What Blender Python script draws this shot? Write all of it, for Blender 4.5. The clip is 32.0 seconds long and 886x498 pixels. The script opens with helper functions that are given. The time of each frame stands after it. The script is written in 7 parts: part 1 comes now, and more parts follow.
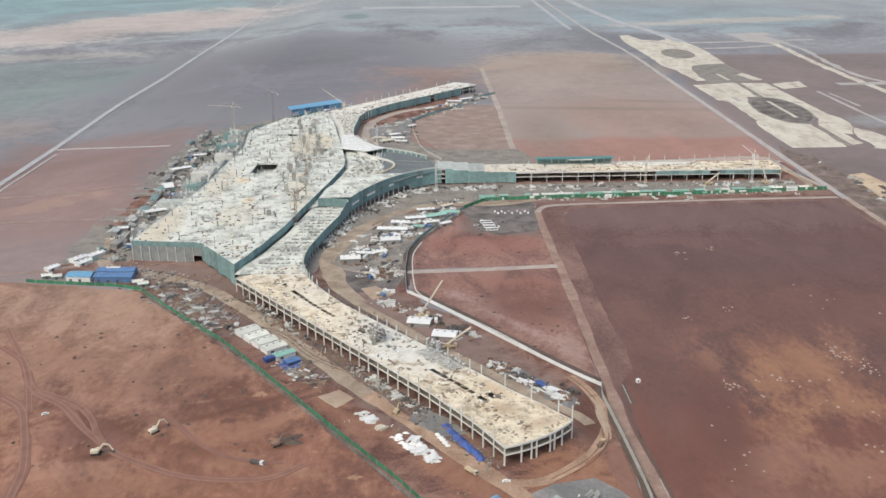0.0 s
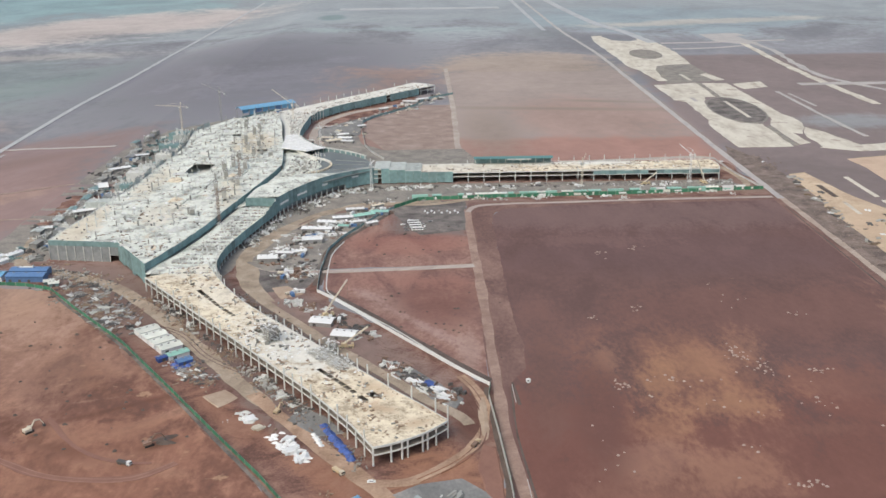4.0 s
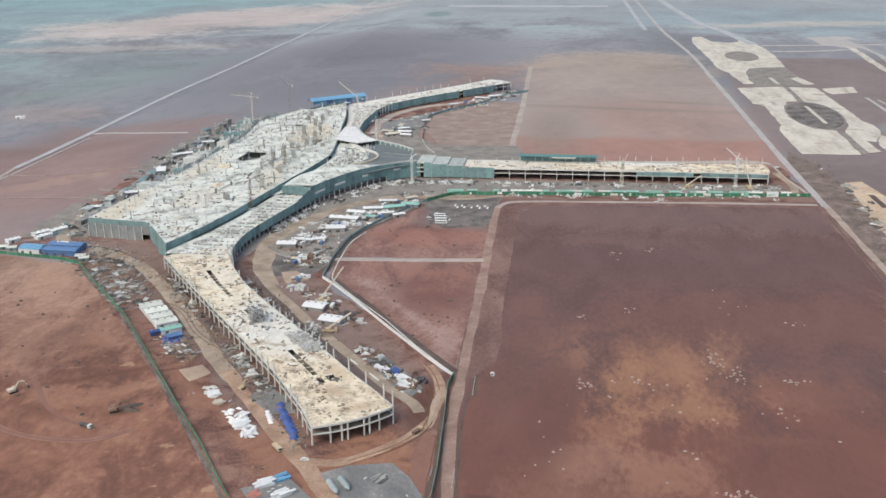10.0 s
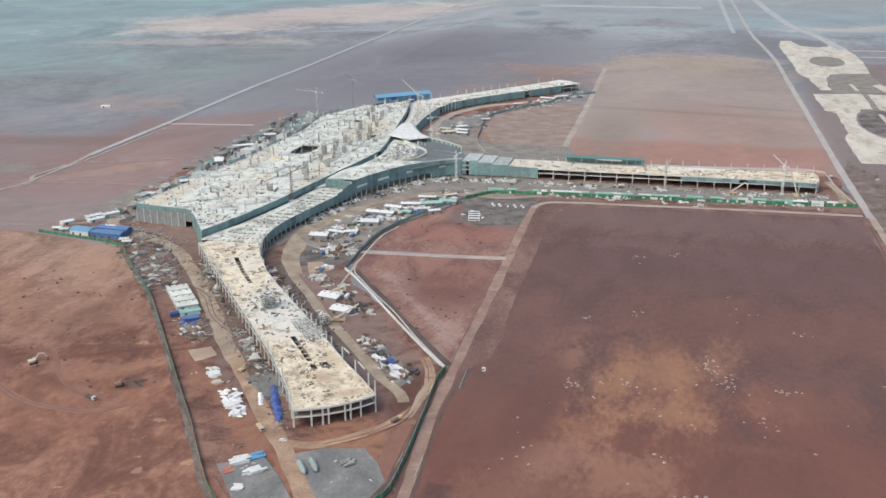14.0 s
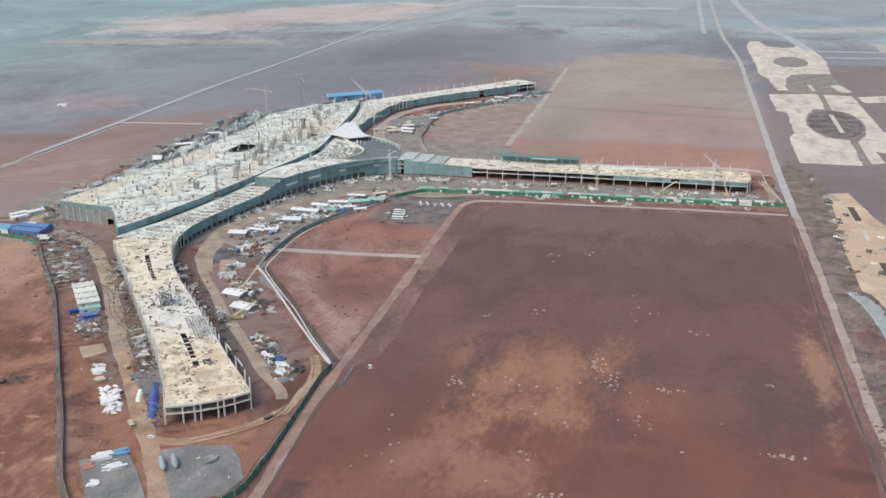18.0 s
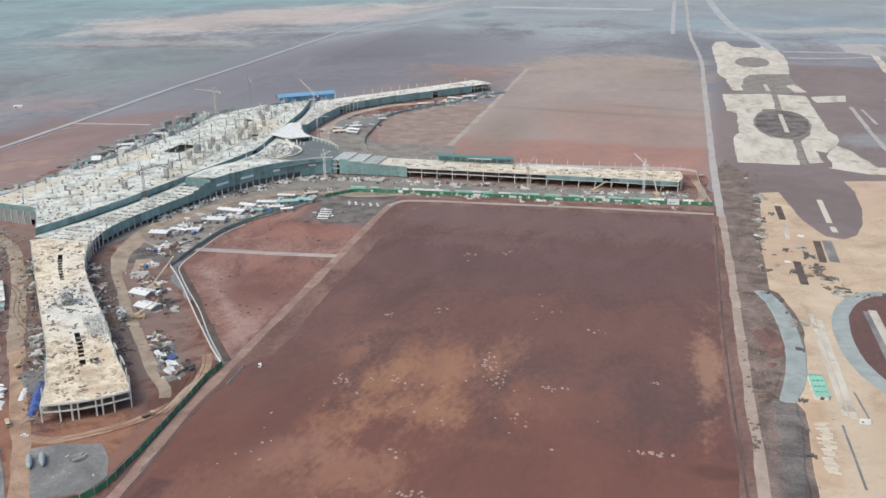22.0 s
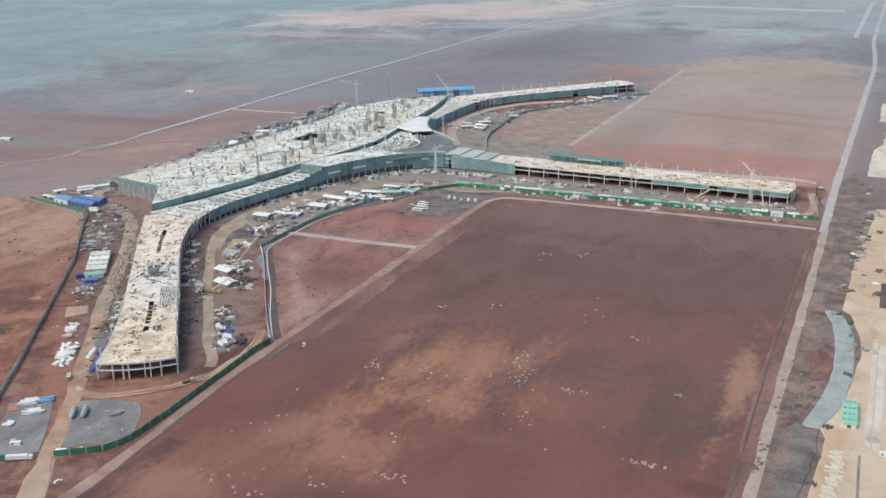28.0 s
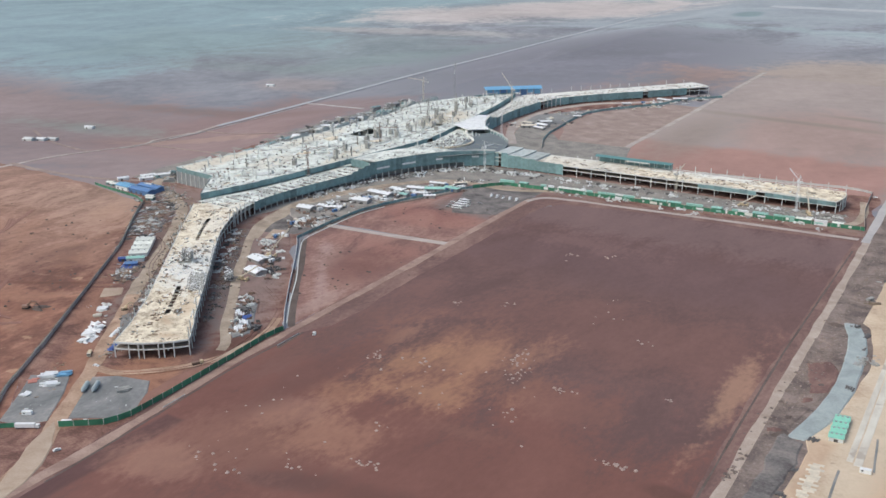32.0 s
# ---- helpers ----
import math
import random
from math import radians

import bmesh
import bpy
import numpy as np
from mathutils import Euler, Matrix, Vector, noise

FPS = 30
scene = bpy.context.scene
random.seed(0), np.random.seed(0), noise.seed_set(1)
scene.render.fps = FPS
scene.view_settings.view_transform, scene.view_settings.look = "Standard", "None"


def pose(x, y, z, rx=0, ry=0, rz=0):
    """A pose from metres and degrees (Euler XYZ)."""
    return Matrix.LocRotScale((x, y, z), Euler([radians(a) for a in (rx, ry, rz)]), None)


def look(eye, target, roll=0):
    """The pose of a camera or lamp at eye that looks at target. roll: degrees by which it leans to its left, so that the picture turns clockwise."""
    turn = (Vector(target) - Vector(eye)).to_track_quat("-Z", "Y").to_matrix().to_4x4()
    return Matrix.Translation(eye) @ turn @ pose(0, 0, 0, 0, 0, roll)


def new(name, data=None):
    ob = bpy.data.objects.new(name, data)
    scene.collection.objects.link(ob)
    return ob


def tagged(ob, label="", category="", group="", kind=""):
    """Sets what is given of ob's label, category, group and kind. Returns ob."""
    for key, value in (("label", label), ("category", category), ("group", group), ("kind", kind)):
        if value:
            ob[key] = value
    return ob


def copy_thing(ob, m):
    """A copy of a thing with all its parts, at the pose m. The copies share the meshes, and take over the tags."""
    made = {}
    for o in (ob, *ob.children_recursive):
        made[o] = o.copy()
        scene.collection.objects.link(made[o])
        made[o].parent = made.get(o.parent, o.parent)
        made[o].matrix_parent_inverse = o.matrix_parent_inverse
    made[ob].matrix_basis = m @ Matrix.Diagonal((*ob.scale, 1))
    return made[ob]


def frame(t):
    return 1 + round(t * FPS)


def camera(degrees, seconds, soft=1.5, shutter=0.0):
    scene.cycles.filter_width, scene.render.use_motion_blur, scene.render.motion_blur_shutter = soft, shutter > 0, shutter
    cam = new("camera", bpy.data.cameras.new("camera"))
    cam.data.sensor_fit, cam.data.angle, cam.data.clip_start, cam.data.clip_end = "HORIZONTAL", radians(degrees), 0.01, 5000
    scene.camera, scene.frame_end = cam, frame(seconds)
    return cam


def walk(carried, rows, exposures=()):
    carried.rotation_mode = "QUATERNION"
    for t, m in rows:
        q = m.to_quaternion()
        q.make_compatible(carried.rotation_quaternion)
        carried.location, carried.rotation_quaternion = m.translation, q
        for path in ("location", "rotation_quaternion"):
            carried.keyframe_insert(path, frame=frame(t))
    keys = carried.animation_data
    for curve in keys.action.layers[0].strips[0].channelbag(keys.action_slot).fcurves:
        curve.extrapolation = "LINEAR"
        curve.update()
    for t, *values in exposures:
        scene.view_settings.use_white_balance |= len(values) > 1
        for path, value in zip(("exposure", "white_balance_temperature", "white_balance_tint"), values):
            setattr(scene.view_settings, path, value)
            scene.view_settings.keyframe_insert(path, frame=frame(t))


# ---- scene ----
cam = camera(47.41, 32.0, soft=1.56)
# seconds, x, y, z, yaw to the left of +y, pitch up, roll
FLIGHT = [
    (0.0, 0.78, -0.08, 300.61, 0.054, -18.752, -0.536),
    (0.5, 10.62, 0.49, 300.25, 0.103, -18.749, -0.558),
    (1.0, 20.28, 1.07, 299.77, 0.139, -18.740, -0.577),
    (1.5, 29.81, 1.65, 299.20, 0.146, -18.724, -0.592),
    (2.0, 39.24, 2.23, 298.58, 0.176, -18.711, -0.604),
    (2.5, 48.58, 2.83, 297.90, 0.175, -18.688, -0.612),
    (3.0, 57.84, 3.48, 297.17, 0.186, -18.663, -0.616),
    (3.5, 67.01, 4.21, 296.34, 0.191, -18.638, -0.616),
    (5.5, 103.31, 7.24, 292.93, 0.317, -18.590, -0.605),
    (6.0, 112.21, 7.82, 292.21, 0.313, -18.590, -0.600),
    (6.5, 120.88, 7.88, 291.84, 0.332, -18.586, -0.594),
    (7.0, 129.44, 7.40, 291.79, 0.602, -18.589, -0.587),
    (7.5, 138.03, 6.53, 291.96, 1.689, -18.592, -0.578),
    (8.0, 146.71, 5.39, 292.27, 2.722, -18.628, -0.566),
    (8.5, 155.50, 4.07, 292.69, 4.034, -18.643, -0.552),
    (9.0, 164.38, 2.68, 293.17, 5.131, -18.651, -0.535),
    (9.5, 173.35, 1.34, 293.69, 6.510, -18.667, -0.515),
    (10.0, 182.36, 0.14, 294.21, 8.053, -18.664, -0.492),
    (10.5, 191.42, -0.87, 294.73, 8.958, -18.662, -0.467),
    (11.0, 200.50, -1.74, 295.27, 9.489, -18.675, -0.439),
    (11.5, 209.62, -2.53, 295.87, 10.075, -18.716, -0.409),
    (12.0, 218.78, -3.27, 296.53, 11.039, -18.744, -0.378),
    (12.5, 227.97, -3.87, 297.20, 12.309, -18.770, -0.347),
    (13.0, 237.20, -4.12, 297.74, 14.346, -18.762, -0.319),
    (13.5, 246.47, -3.64, 297.99, 14.287, -18.745, -0.294),
    (14.0, 255.80, -2.07, 297.80, 14.288, -18.739, -0.274),
    (14.5, 265.21, 0.46, 297.30, 14.281, -18.721, -0.256),
    (16.5, 302.99, 11.20, 295.30, 14.331, -18.708, -0.191),
    (17.0, 312.36, 13.77, 294.83, 14.371, -18.688, -0.178),
    (17.5, 321.59, 16.11, 294.38, 14.356, -18.675, -0.171),
    (18.0, 330.72, 18.28, 293.94, 14.374, -18.659, -0.171),
    (18.5, 339.79, 20.40, 293.52, 14.359, -18.645, -0.177),
    (19.0, 348.83, 22.53, 293.11, 14.379, -18.624, -0.186),
    (19.5, 357.83, 24.72, 292.72, 14.363, -18.621, -0.197),
    (20.0, 366.80, 26.95, 292.36, 14.354, -18.601, -0.210),
    (20.5, 375.74, 29.22, 292.05, 14.328, -18.584, -0.224),
    (21.0, 384.67, 31.45, 291.80, 14.329, -18.577, -0.239),
    (21.5, 393.60, 33.54, 291.66, 14.310, -18.566, -0.255),
    (22.0, 402.53, 35.34, 291.70, 14.317, -18.560, -0.270),
    (22.5, 411.49, 36.73, 291.99, 14.276, -18.574, -0.285),
    (23.0, 420.49, 37.67, 292.58, 14.702, -18.598, -0.297),
    (23.5, 429.54, 38.24, 293.46, 16.987, -18.659, -0.307),
    (24.0, 438.61, 38.66, 294.54, 20.126, -18.713, -0.314),
    (24.5, 447.66, 39.31, 295.62, 22.215, -18.728, -0.322),
    (25.0, 456.63, 40.66, 296.42, 22.282, -18.731, -0.330),
    (25.5, 465.53, 42.79, 296.82, 22.290, -18.726, -0.340),
    (27.5, 500.96, 52.50, 297.79, 25.467, -18.789, -0.381),
    (28.0, 509.75, 55.03, 298.04, 26.063, -18.785, -0.390),
    (28.5, 518.42, 57.66, 298.40, 26.516, -18.792, -0.397),
    (29.0, 527.02, 60.35, 298.85, 27.332, -18.829, -0.400),
    (29.5, 535.59, 63.08, 299.37, 28.107, -18.857, -0.402),
    (30.0, 544.15, 65.85, 299.92, 28.964, -18.877, -0.401),
    (30.5, 552.69, 68.66, 300.50, 29.967, -18.891, -0.399),
    (31.0, 561.22, 71.53, 301.09, 30.936, -18.898, -0.396),
    (31.5, 569.74, 74.46, 301.68, 31.721, -18.917, -0.390),
    (32.0, 578.24, 77.46, 302.24, 32.422, -18.929, -0.382),
]


def aim(x, y, z, yaw, pitch, roll):
    a, b = radians(yaw), radians(pitch)
    way = Vector((-math.sin(a) * math.cos(b), math.cos(a) * math.cos(b), math.sin(b)))
    return look((x, y, z), Vector((x, y, z)) + 100 * way, roll)


walk(cam, [(r[0], aim(*r[1:])) for r in FLIGHT], [(0, 0.31, 6900, 7), (8, 0.30, 6700, 7), (26, 0.30, 6600, 7), (32, 0.30, 6430, 7)])

# ---- daylight: a hazy white sky and a weak wide sun ----
SUN_ELEV, SUN_AZ = 52, 215  # degrees; azimuth clockwise from +y
world = bpy.data.worlds.new("hazy_sky")
scene.world = world
world.use_nodes = True
wt = world.node_tree
sky = wt.nodes.new("ShaderNodeTexSky")
sky.sky_type, sky.sun_disc = "NISHITA", False
sky.sun_elevation, sky.sun_rotation = radians(SUN_ELEV), radians(SUN_AZ)
sky.air_density, sky.dust_density, sky.ozone_density = 1.0, 4.0, 1.0
wt.links.new(sky.outputs[0], wt.nodes["Background"].inputs["Color"])
wt.nodes["Background"].inputs["Strength"].default_value = 0.15

sun_data = bpy.data.lights.new("sun", "SUN")
sun_data.energy, sun_data.angle, sun_data.color = 0.75, radians(50), (1.0, 0.965, 0.92)
sun = new("sun", sun_data)
az, el = radians(SUN_AZ), radians(SUN_ELEV)
sun.matrix_world = look((1000 * math.sin(az) * math.cos(el), 1000 * math.cos(az) * math.cos(el), 1000 * math.sin(el)), (0, 0, 0))

# ---- materials ----
def soil(name, stops, scale=0.02, fine=0.5, rough=0.95, bump=0.25, specks=None, stretch=1.0, warp=0.6, zones=(), tone=0.0, grain=0.5):
    """Earth, gravel or concrete: colours run along a broad noise, with finer noise for grain."""
    m = bpy.data.materials.new(name)
    m.use_nodes = True
    nt = m.node_tree
    n, l = nt.nodes, nt.links
    b = n["Principled BSDF"]
    b.inputs["Roughness"].default_value = rough
    b.inputs["Specular IOR Level"].default_value = 0.2
    geo = n.new("ShaderNodeNewGeometry")
    mp = n.new("ShaderNodeMapping")
    mp.inputs["Scale"].default_value = (1.0, stretch, 1.0)
    l.new(geo.outputs["Position"], mp.inputs["Vector"])
    big = n.new("ShaderNodeTexNoise")
    big.inputs["Scale"].default_value, big.inputs["Detail"].default_value = scale, 7
    big.inputs["Roughness"].default_value, big.inputs["Distortion"].default_value = 0.62, warp
    small = n.new("ShaderNodeTexNoise")
    small.inputs["Scale"].default_value, small.inputs["Detail"].default_value = fine, 5
    small.inputs["Roughness"].default_value = 0.7
    for t in (big, small):
        l.new(mp.outputs[0], t.inputs["Vector"])
    mix = n.new("ShaderNodeMath")
    mix.operation = "MULTIPLY_ADD"
    l.new(small.outputs[0], mix.inputs[0])
    mix.inputs[1].default_value = grain
    sub = n.new("ShaderNodeMath")
    sub.operation = "SUBTRACT"
    l.new(big.outputs[0], sub.inputs[0])
    sub.inputs[1].default_value = grain / 2
    l.new(sub.outputs[0], mix.inputs[2])
    ramp = n.new("ShaderNodeValToRGB")
    els = ramp.color_ramp.elements
    while len(els) < len(stops):
        els.new(0.5)
    for e, (p, c) in zip(els, stops):
        e.position, e.color = p, (*c, 1)
    l.new(mix.outputs[0], ramp.inputs[0])
    out = ramp.outputs[0]
    if specks:
        vor = n.new("ShaderNodeTexNoise")
        vor.inputs["Scale"].default_value, vor.inputs["Detail"].default_value = specks[0], 3
        l.new(geo.outputs["Position"], vor.inputs["Vector"])
        cut = n.new("ShaderNodeMapRange")
        cut.inputs[1].default_value, cut.inputs[2].default_value = specks[1], specks[1] + 0.04
        l.new(vor.outputs[0], cut.inputs[0])
        mx = n.new("ShaderNodeMix")
        mx.data_type = "RGBA"
        l.new(cut.outputs[0], mx.inputs[0])
        l.new(out, mx.inputs[6])
        mx.inputs[7].default_value = (*specks[2], 1)
        out = mx.outputs[2]
    for shape, cx, cy, hx, hy, turn, soft, col, most in zones:
        loc = n.new("ShaderNodeMapping")
        loc.vector_type = "TEXTURE"
        loc.inputs["Location"].default_value = (cx, cy, 0)
        loc.inputs["Rotation"].default_value = (0, 0, radians(turn))
        l.new(geo.outputs["Position"], loc.inputs["Vector"])
        if shape == "box":  # metres outside the box
            ab, far, sep, big_of = n.new("ShaderNodeVectorMath"), n.new("ShaderNodeVectorMath"), n.new("ShaderNodeSeparateXYZ"), n.new("ShaderNodeMath")
            ab.operation, far.operation, big_of.operation = "ABSOLUTE", "SUBTRACT", "MAXIMUM"
            l.new(loc.outputs[0], ab.inputs[0])
            l.new(ab.outputs[0], far.inputs[0])
            far.inputs[1].default_value = (hx, hy, 0)
            l.new(far.outputs[0], sep.inputs[0])
            l.new(sep.outputs[0], big_of.inputs[0])
            l.new(sep.outputs[1], big_of.inputs[1])
            dist = big_of.outputs[0]
        else:
            loc.inputs["Scale"].default_value = (hx, hy, 1000)
            ln, mu = n.new("ShaderNodeVectorMath"), n.new("ShaderNodeMath")
            ln.operation, mu.operation = "LENGTH", "MULTIPLY_ADD"
            l.new(loc.outputs[0], ln.inputs[0])
            l.new(ln.outputs["Value"], mu.inputs[0])
            mu.inputs[1].default_value, mu.inputs[2].default_value = min(hx, hy), -min(hx, hy)
            dist = mu.outputs[0]
        wob, sh = n.new("ShaderNodeMath"), n.new("ShaderNodeMath")
        wob.operation, sh.operation = "MULTIPLY_ADD", "ADD"
        l.new(mix.outputs[0], wob.inputs[0])
        wob.inputs[1].default_value = -soft * 3.0
        l.new(dist, wob.inputs[2])
        l.new(wob.outputs[0], sh.inputs[0])
        sh.inputs[1].default_value = soft * 1.5
        cut, mx = n.new("ShaderNodeMapRange"), n.new("ShaderNodeMix")
        cut.interpolation_type, mx.data_type = "SMOOTHSTEP", "RGBA"
        cut.inputs[1].default_value, cut.inputs[2].default_value = -soft / 2, soft / 2
        cut.inputs[3].default_value, cut.inputs[4].default_value = most, 0.0
        l.new(sh.outputs[0], cut.inputs[0])
        l.new(cut.outputs[0], mx.inputs[0])
        l.new(out, mx.inputs[6])
        mx.inputs[7].default_value = (*col, 1)
        out = mx.outputs[2]
    if tone:
        rng, mul = n.new("ShaderNodeMapRange"), n.new("ShaderNodeVectorMath")
        rng.inputs[1].default_value, rng.inputs[2].default_value = 0.3, 0.7
        rng.inputs[3].default_value, rng.inputs[4].default_value = 1 - tone, 1 + tone
        mul.operation = "SCALE"
        l.new(mix.outputs[0], rng.inputs[0])
        l.new(out, mul.inputs[0])
        l.new(rng.outputs[0], mul.inputs["Scale"])
        out = mul.outputs[0]
    l.new(out, b.inputs["Base Color"])
    bp = n.new("ShaderNodeBump")
    bp.inputs["Strength"].default_value, bp.inputs["Distance"].default_value = bump, 0.6
    l.new(small.outputs[0], bp.inputs["Height"])
    l.new(bp.outputs[0], b.inputs["Normal"])
    return m


def plain(name, color, rough=0.6, metal=0.0, vary=0.12, scale=0.4):
    """Paint, sheet, steel or cloth with blotches, and a shade of its own for each object."""
    m = bpy.data.materials.new(name)
    m.use_nodes = True
    n, l = m.node_tree.nodes, m.node_tree.links
    b = n["Principled BSDF"]
    b.inputs["Roughness"].default_value, b.inputs["Metallic"].default_value = rough, metal
    geo, noi, info = n.new("ShaderNodeNewGeometry"), n.new("ShaderNodeTexNoise"), n.new("ShaderNodeObjectInfo")
    noi.inputs["Scale"].default_value, noi.inputs["Detail"].default_value = scale, 5
    l.new(geo.outputs["Position"], noi.inputs["Vector"])
    add = n.new("ShaderNodeMath")
    l.new(noi.outputs[0], add.inputs[0])
    mul = n.new("ShaderNodeMath")
    mul.operation = "MULTIPLY"
    l.new(info.outputs["Random"], mul.inputs[0])
    mul.inputs[1].default_value = 0.4
    l.new(mul.outputs[0], add.inputs[1])
    rng = n.new("ShaderNodeMapRange")
    rng.inputs[1].default_value, rng.inputs[2].default_value = 0.3, 1.1
    rng.inputs[3].default_value, rng.inputs[4].default_value = 1 - vary * 1.6, 1 + vary
    l.new(add.outputs[0], rng.inputs[0])
    mx = n.new("ShaderNodeVectorMath")
    mx.operation = "SCALE"
    mx.inputs[0].default_value = color
    l.new(rng.outputs[0], mx.inputs["Scale"])
    l.new(mx.outputs[0], b.inputs["Base Color"])
    return m


# Distance haze is put into these colours: land pales and turns blue-grey outward.
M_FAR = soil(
    "hazed_far_land", [(0.36, (0.228, 0.234, 0.252)), (0.64, (0.262, 0.267, 0.286))], 0.004, 0.05, stretch=0.8, warp=0.8, tone=0.16,
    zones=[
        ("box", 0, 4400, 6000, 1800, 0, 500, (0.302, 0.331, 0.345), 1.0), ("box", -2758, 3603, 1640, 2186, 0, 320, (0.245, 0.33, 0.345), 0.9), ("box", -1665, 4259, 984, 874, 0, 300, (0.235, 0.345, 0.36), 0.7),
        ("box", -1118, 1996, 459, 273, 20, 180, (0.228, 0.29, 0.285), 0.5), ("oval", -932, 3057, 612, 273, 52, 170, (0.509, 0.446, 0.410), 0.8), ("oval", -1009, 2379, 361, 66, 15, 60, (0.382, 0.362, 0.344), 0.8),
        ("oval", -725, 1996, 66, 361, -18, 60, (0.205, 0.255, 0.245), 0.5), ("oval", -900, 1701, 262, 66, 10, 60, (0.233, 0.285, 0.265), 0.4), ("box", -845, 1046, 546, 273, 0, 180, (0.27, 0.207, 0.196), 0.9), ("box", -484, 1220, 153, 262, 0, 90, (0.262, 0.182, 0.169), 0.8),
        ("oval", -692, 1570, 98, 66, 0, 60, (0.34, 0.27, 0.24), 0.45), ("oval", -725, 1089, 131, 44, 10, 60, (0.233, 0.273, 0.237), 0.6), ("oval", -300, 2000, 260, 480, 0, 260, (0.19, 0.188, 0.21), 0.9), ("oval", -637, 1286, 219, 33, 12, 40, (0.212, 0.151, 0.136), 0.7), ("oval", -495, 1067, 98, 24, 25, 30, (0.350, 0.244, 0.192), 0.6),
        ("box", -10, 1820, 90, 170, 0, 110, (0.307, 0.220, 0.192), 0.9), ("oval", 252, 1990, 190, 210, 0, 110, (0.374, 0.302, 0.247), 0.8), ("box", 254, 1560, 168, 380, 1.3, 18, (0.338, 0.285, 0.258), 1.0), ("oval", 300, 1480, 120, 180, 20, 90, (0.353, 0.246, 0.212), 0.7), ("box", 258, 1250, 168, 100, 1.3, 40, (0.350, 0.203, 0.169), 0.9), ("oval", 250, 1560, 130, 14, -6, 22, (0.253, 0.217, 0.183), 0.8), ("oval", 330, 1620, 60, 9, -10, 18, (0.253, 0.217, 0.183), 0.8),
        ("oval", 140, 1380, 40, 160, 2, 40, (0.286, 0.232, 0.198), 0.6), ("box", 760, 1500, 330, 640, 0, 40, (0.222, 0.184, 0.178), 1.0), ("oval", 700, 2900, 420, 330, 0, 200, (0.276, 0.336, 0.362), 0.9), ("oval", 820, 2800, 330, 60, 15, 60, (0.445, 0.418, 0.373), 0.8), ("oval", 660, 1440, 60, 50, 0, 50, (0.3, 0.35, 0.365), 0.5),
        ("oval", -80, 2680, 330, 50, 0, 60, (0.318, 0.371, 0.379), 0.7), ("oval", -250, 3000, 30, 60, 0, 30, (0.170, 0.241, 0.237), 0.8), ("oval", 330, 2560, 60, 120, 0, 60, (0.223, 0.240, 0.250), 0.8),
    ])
M_PLUM = soil(
    "dark_laterite", [(0.34, (0.136, 0.083, 0.076)), (0.5, (0.150, 0.090, 0.081)), (0.66, (0.166, 0.098, 0.086))], 0.022, 0.25, stretch=0.5, warp=0.5, tone=0.1, grain=0.55, specks=(0.16, 0.7, (0.206, 0.131, 0.107)),
    zones=[
        ("box", 250, 470, 400, 130, 0, 110, (0.182, 0.085, 0.067), 0.85), ("oval", 330, 720, 140, 60, 0, 60, (0.172, 0.093, 0.078), 0.6), ("oval", 270, 870, 150, 60, 0, 50, (0.136, 0.085, 0.082), 0.7), ("box", 270, 985, 170, 45, 0, 40, (0.176, 0.117, 0.110), 0.85), ("oval", 205, 905, 60, 16, 0, 20, (0.191, 0.118, 0.107), 0.6),
        ("oval", 240, 622, 54, 62, 0, 60, (0.242, 0.126, 0.088), 0.6), ("oval", 213, 606, 14, 34, -16, 20, (0.350, 0.193, 0.118), 0.55), ("oval", 250, 572, 26, 16, 20, 30, (0.360, 0.199, 0.121), 0.55), ("oval", 243, 630, 20, 26, -30, 34, (0.340, 0.188, 0.116), 0.5), ("oval", 282, 655, 14, 26, -20, 20, (0.308, 0.167, 0.115), 0.55), ("oval", 202, 548, 14, 20, 0, 26, (0.329, 0.180, 0.113), 0.5), ("oval", 188, 642, 9, 18, -10, 14, (0.298, 0.167, 0.118), 0.5),
        ("oval", 421, 662, 6, 60, 1, 11, (0.343, 0.208, 0.144), 0.72), ("box", 136, 392, 7.5, 70, 0, 4, (0.106, 0.060, 0.057), 0.85), ("oval", 175, 420, 20, 18, 0, 12, (0.302, 0.171, 0.129), 0.5), ("oval", 192, 503, 18, 22, 0, 14, (0.292, 0.165, 0.124), 0.5), ("oval", 237, 440, 24, 9, 20, 8, (0.111, 0.064, 0.058), 0.65), ("oval", 190, 462, 44, 46, -20, 50, (0.252, 0.138, 0.102), 0.45), ("oval", 226, 490, 30, 16, 20, 30, (0.308, 0.167, 0.113), 0.5), ("oval", 160, 420, 26, 16, 30, 16, (0.283, 0.160, 0.118), 0.4),
        ("oval", 330, 455, 90, 10, 4, 14, (0.113, 0.060, 0.050), 0.6), ("oval", 430, 540, 18, 7, 0, 6, (0.108, 0.058, 0.048), 0.7), ("oval", 170, 560, 14, 60, -6, 16, (0.134, 0.072, 0.061), 0.6), ("oval", 140, 600, 12, 70, -4, 14, (0.159, 0.090, 0.075), 0.6), ("oval", 300, 540, 24, 10, 10, 12, (0.210, 0.110, 0.084), 0.6), ("oval", 350, 600, 30, 16, 0, 20, (0.191, 0.100, 0.080), 0.6),
    ])
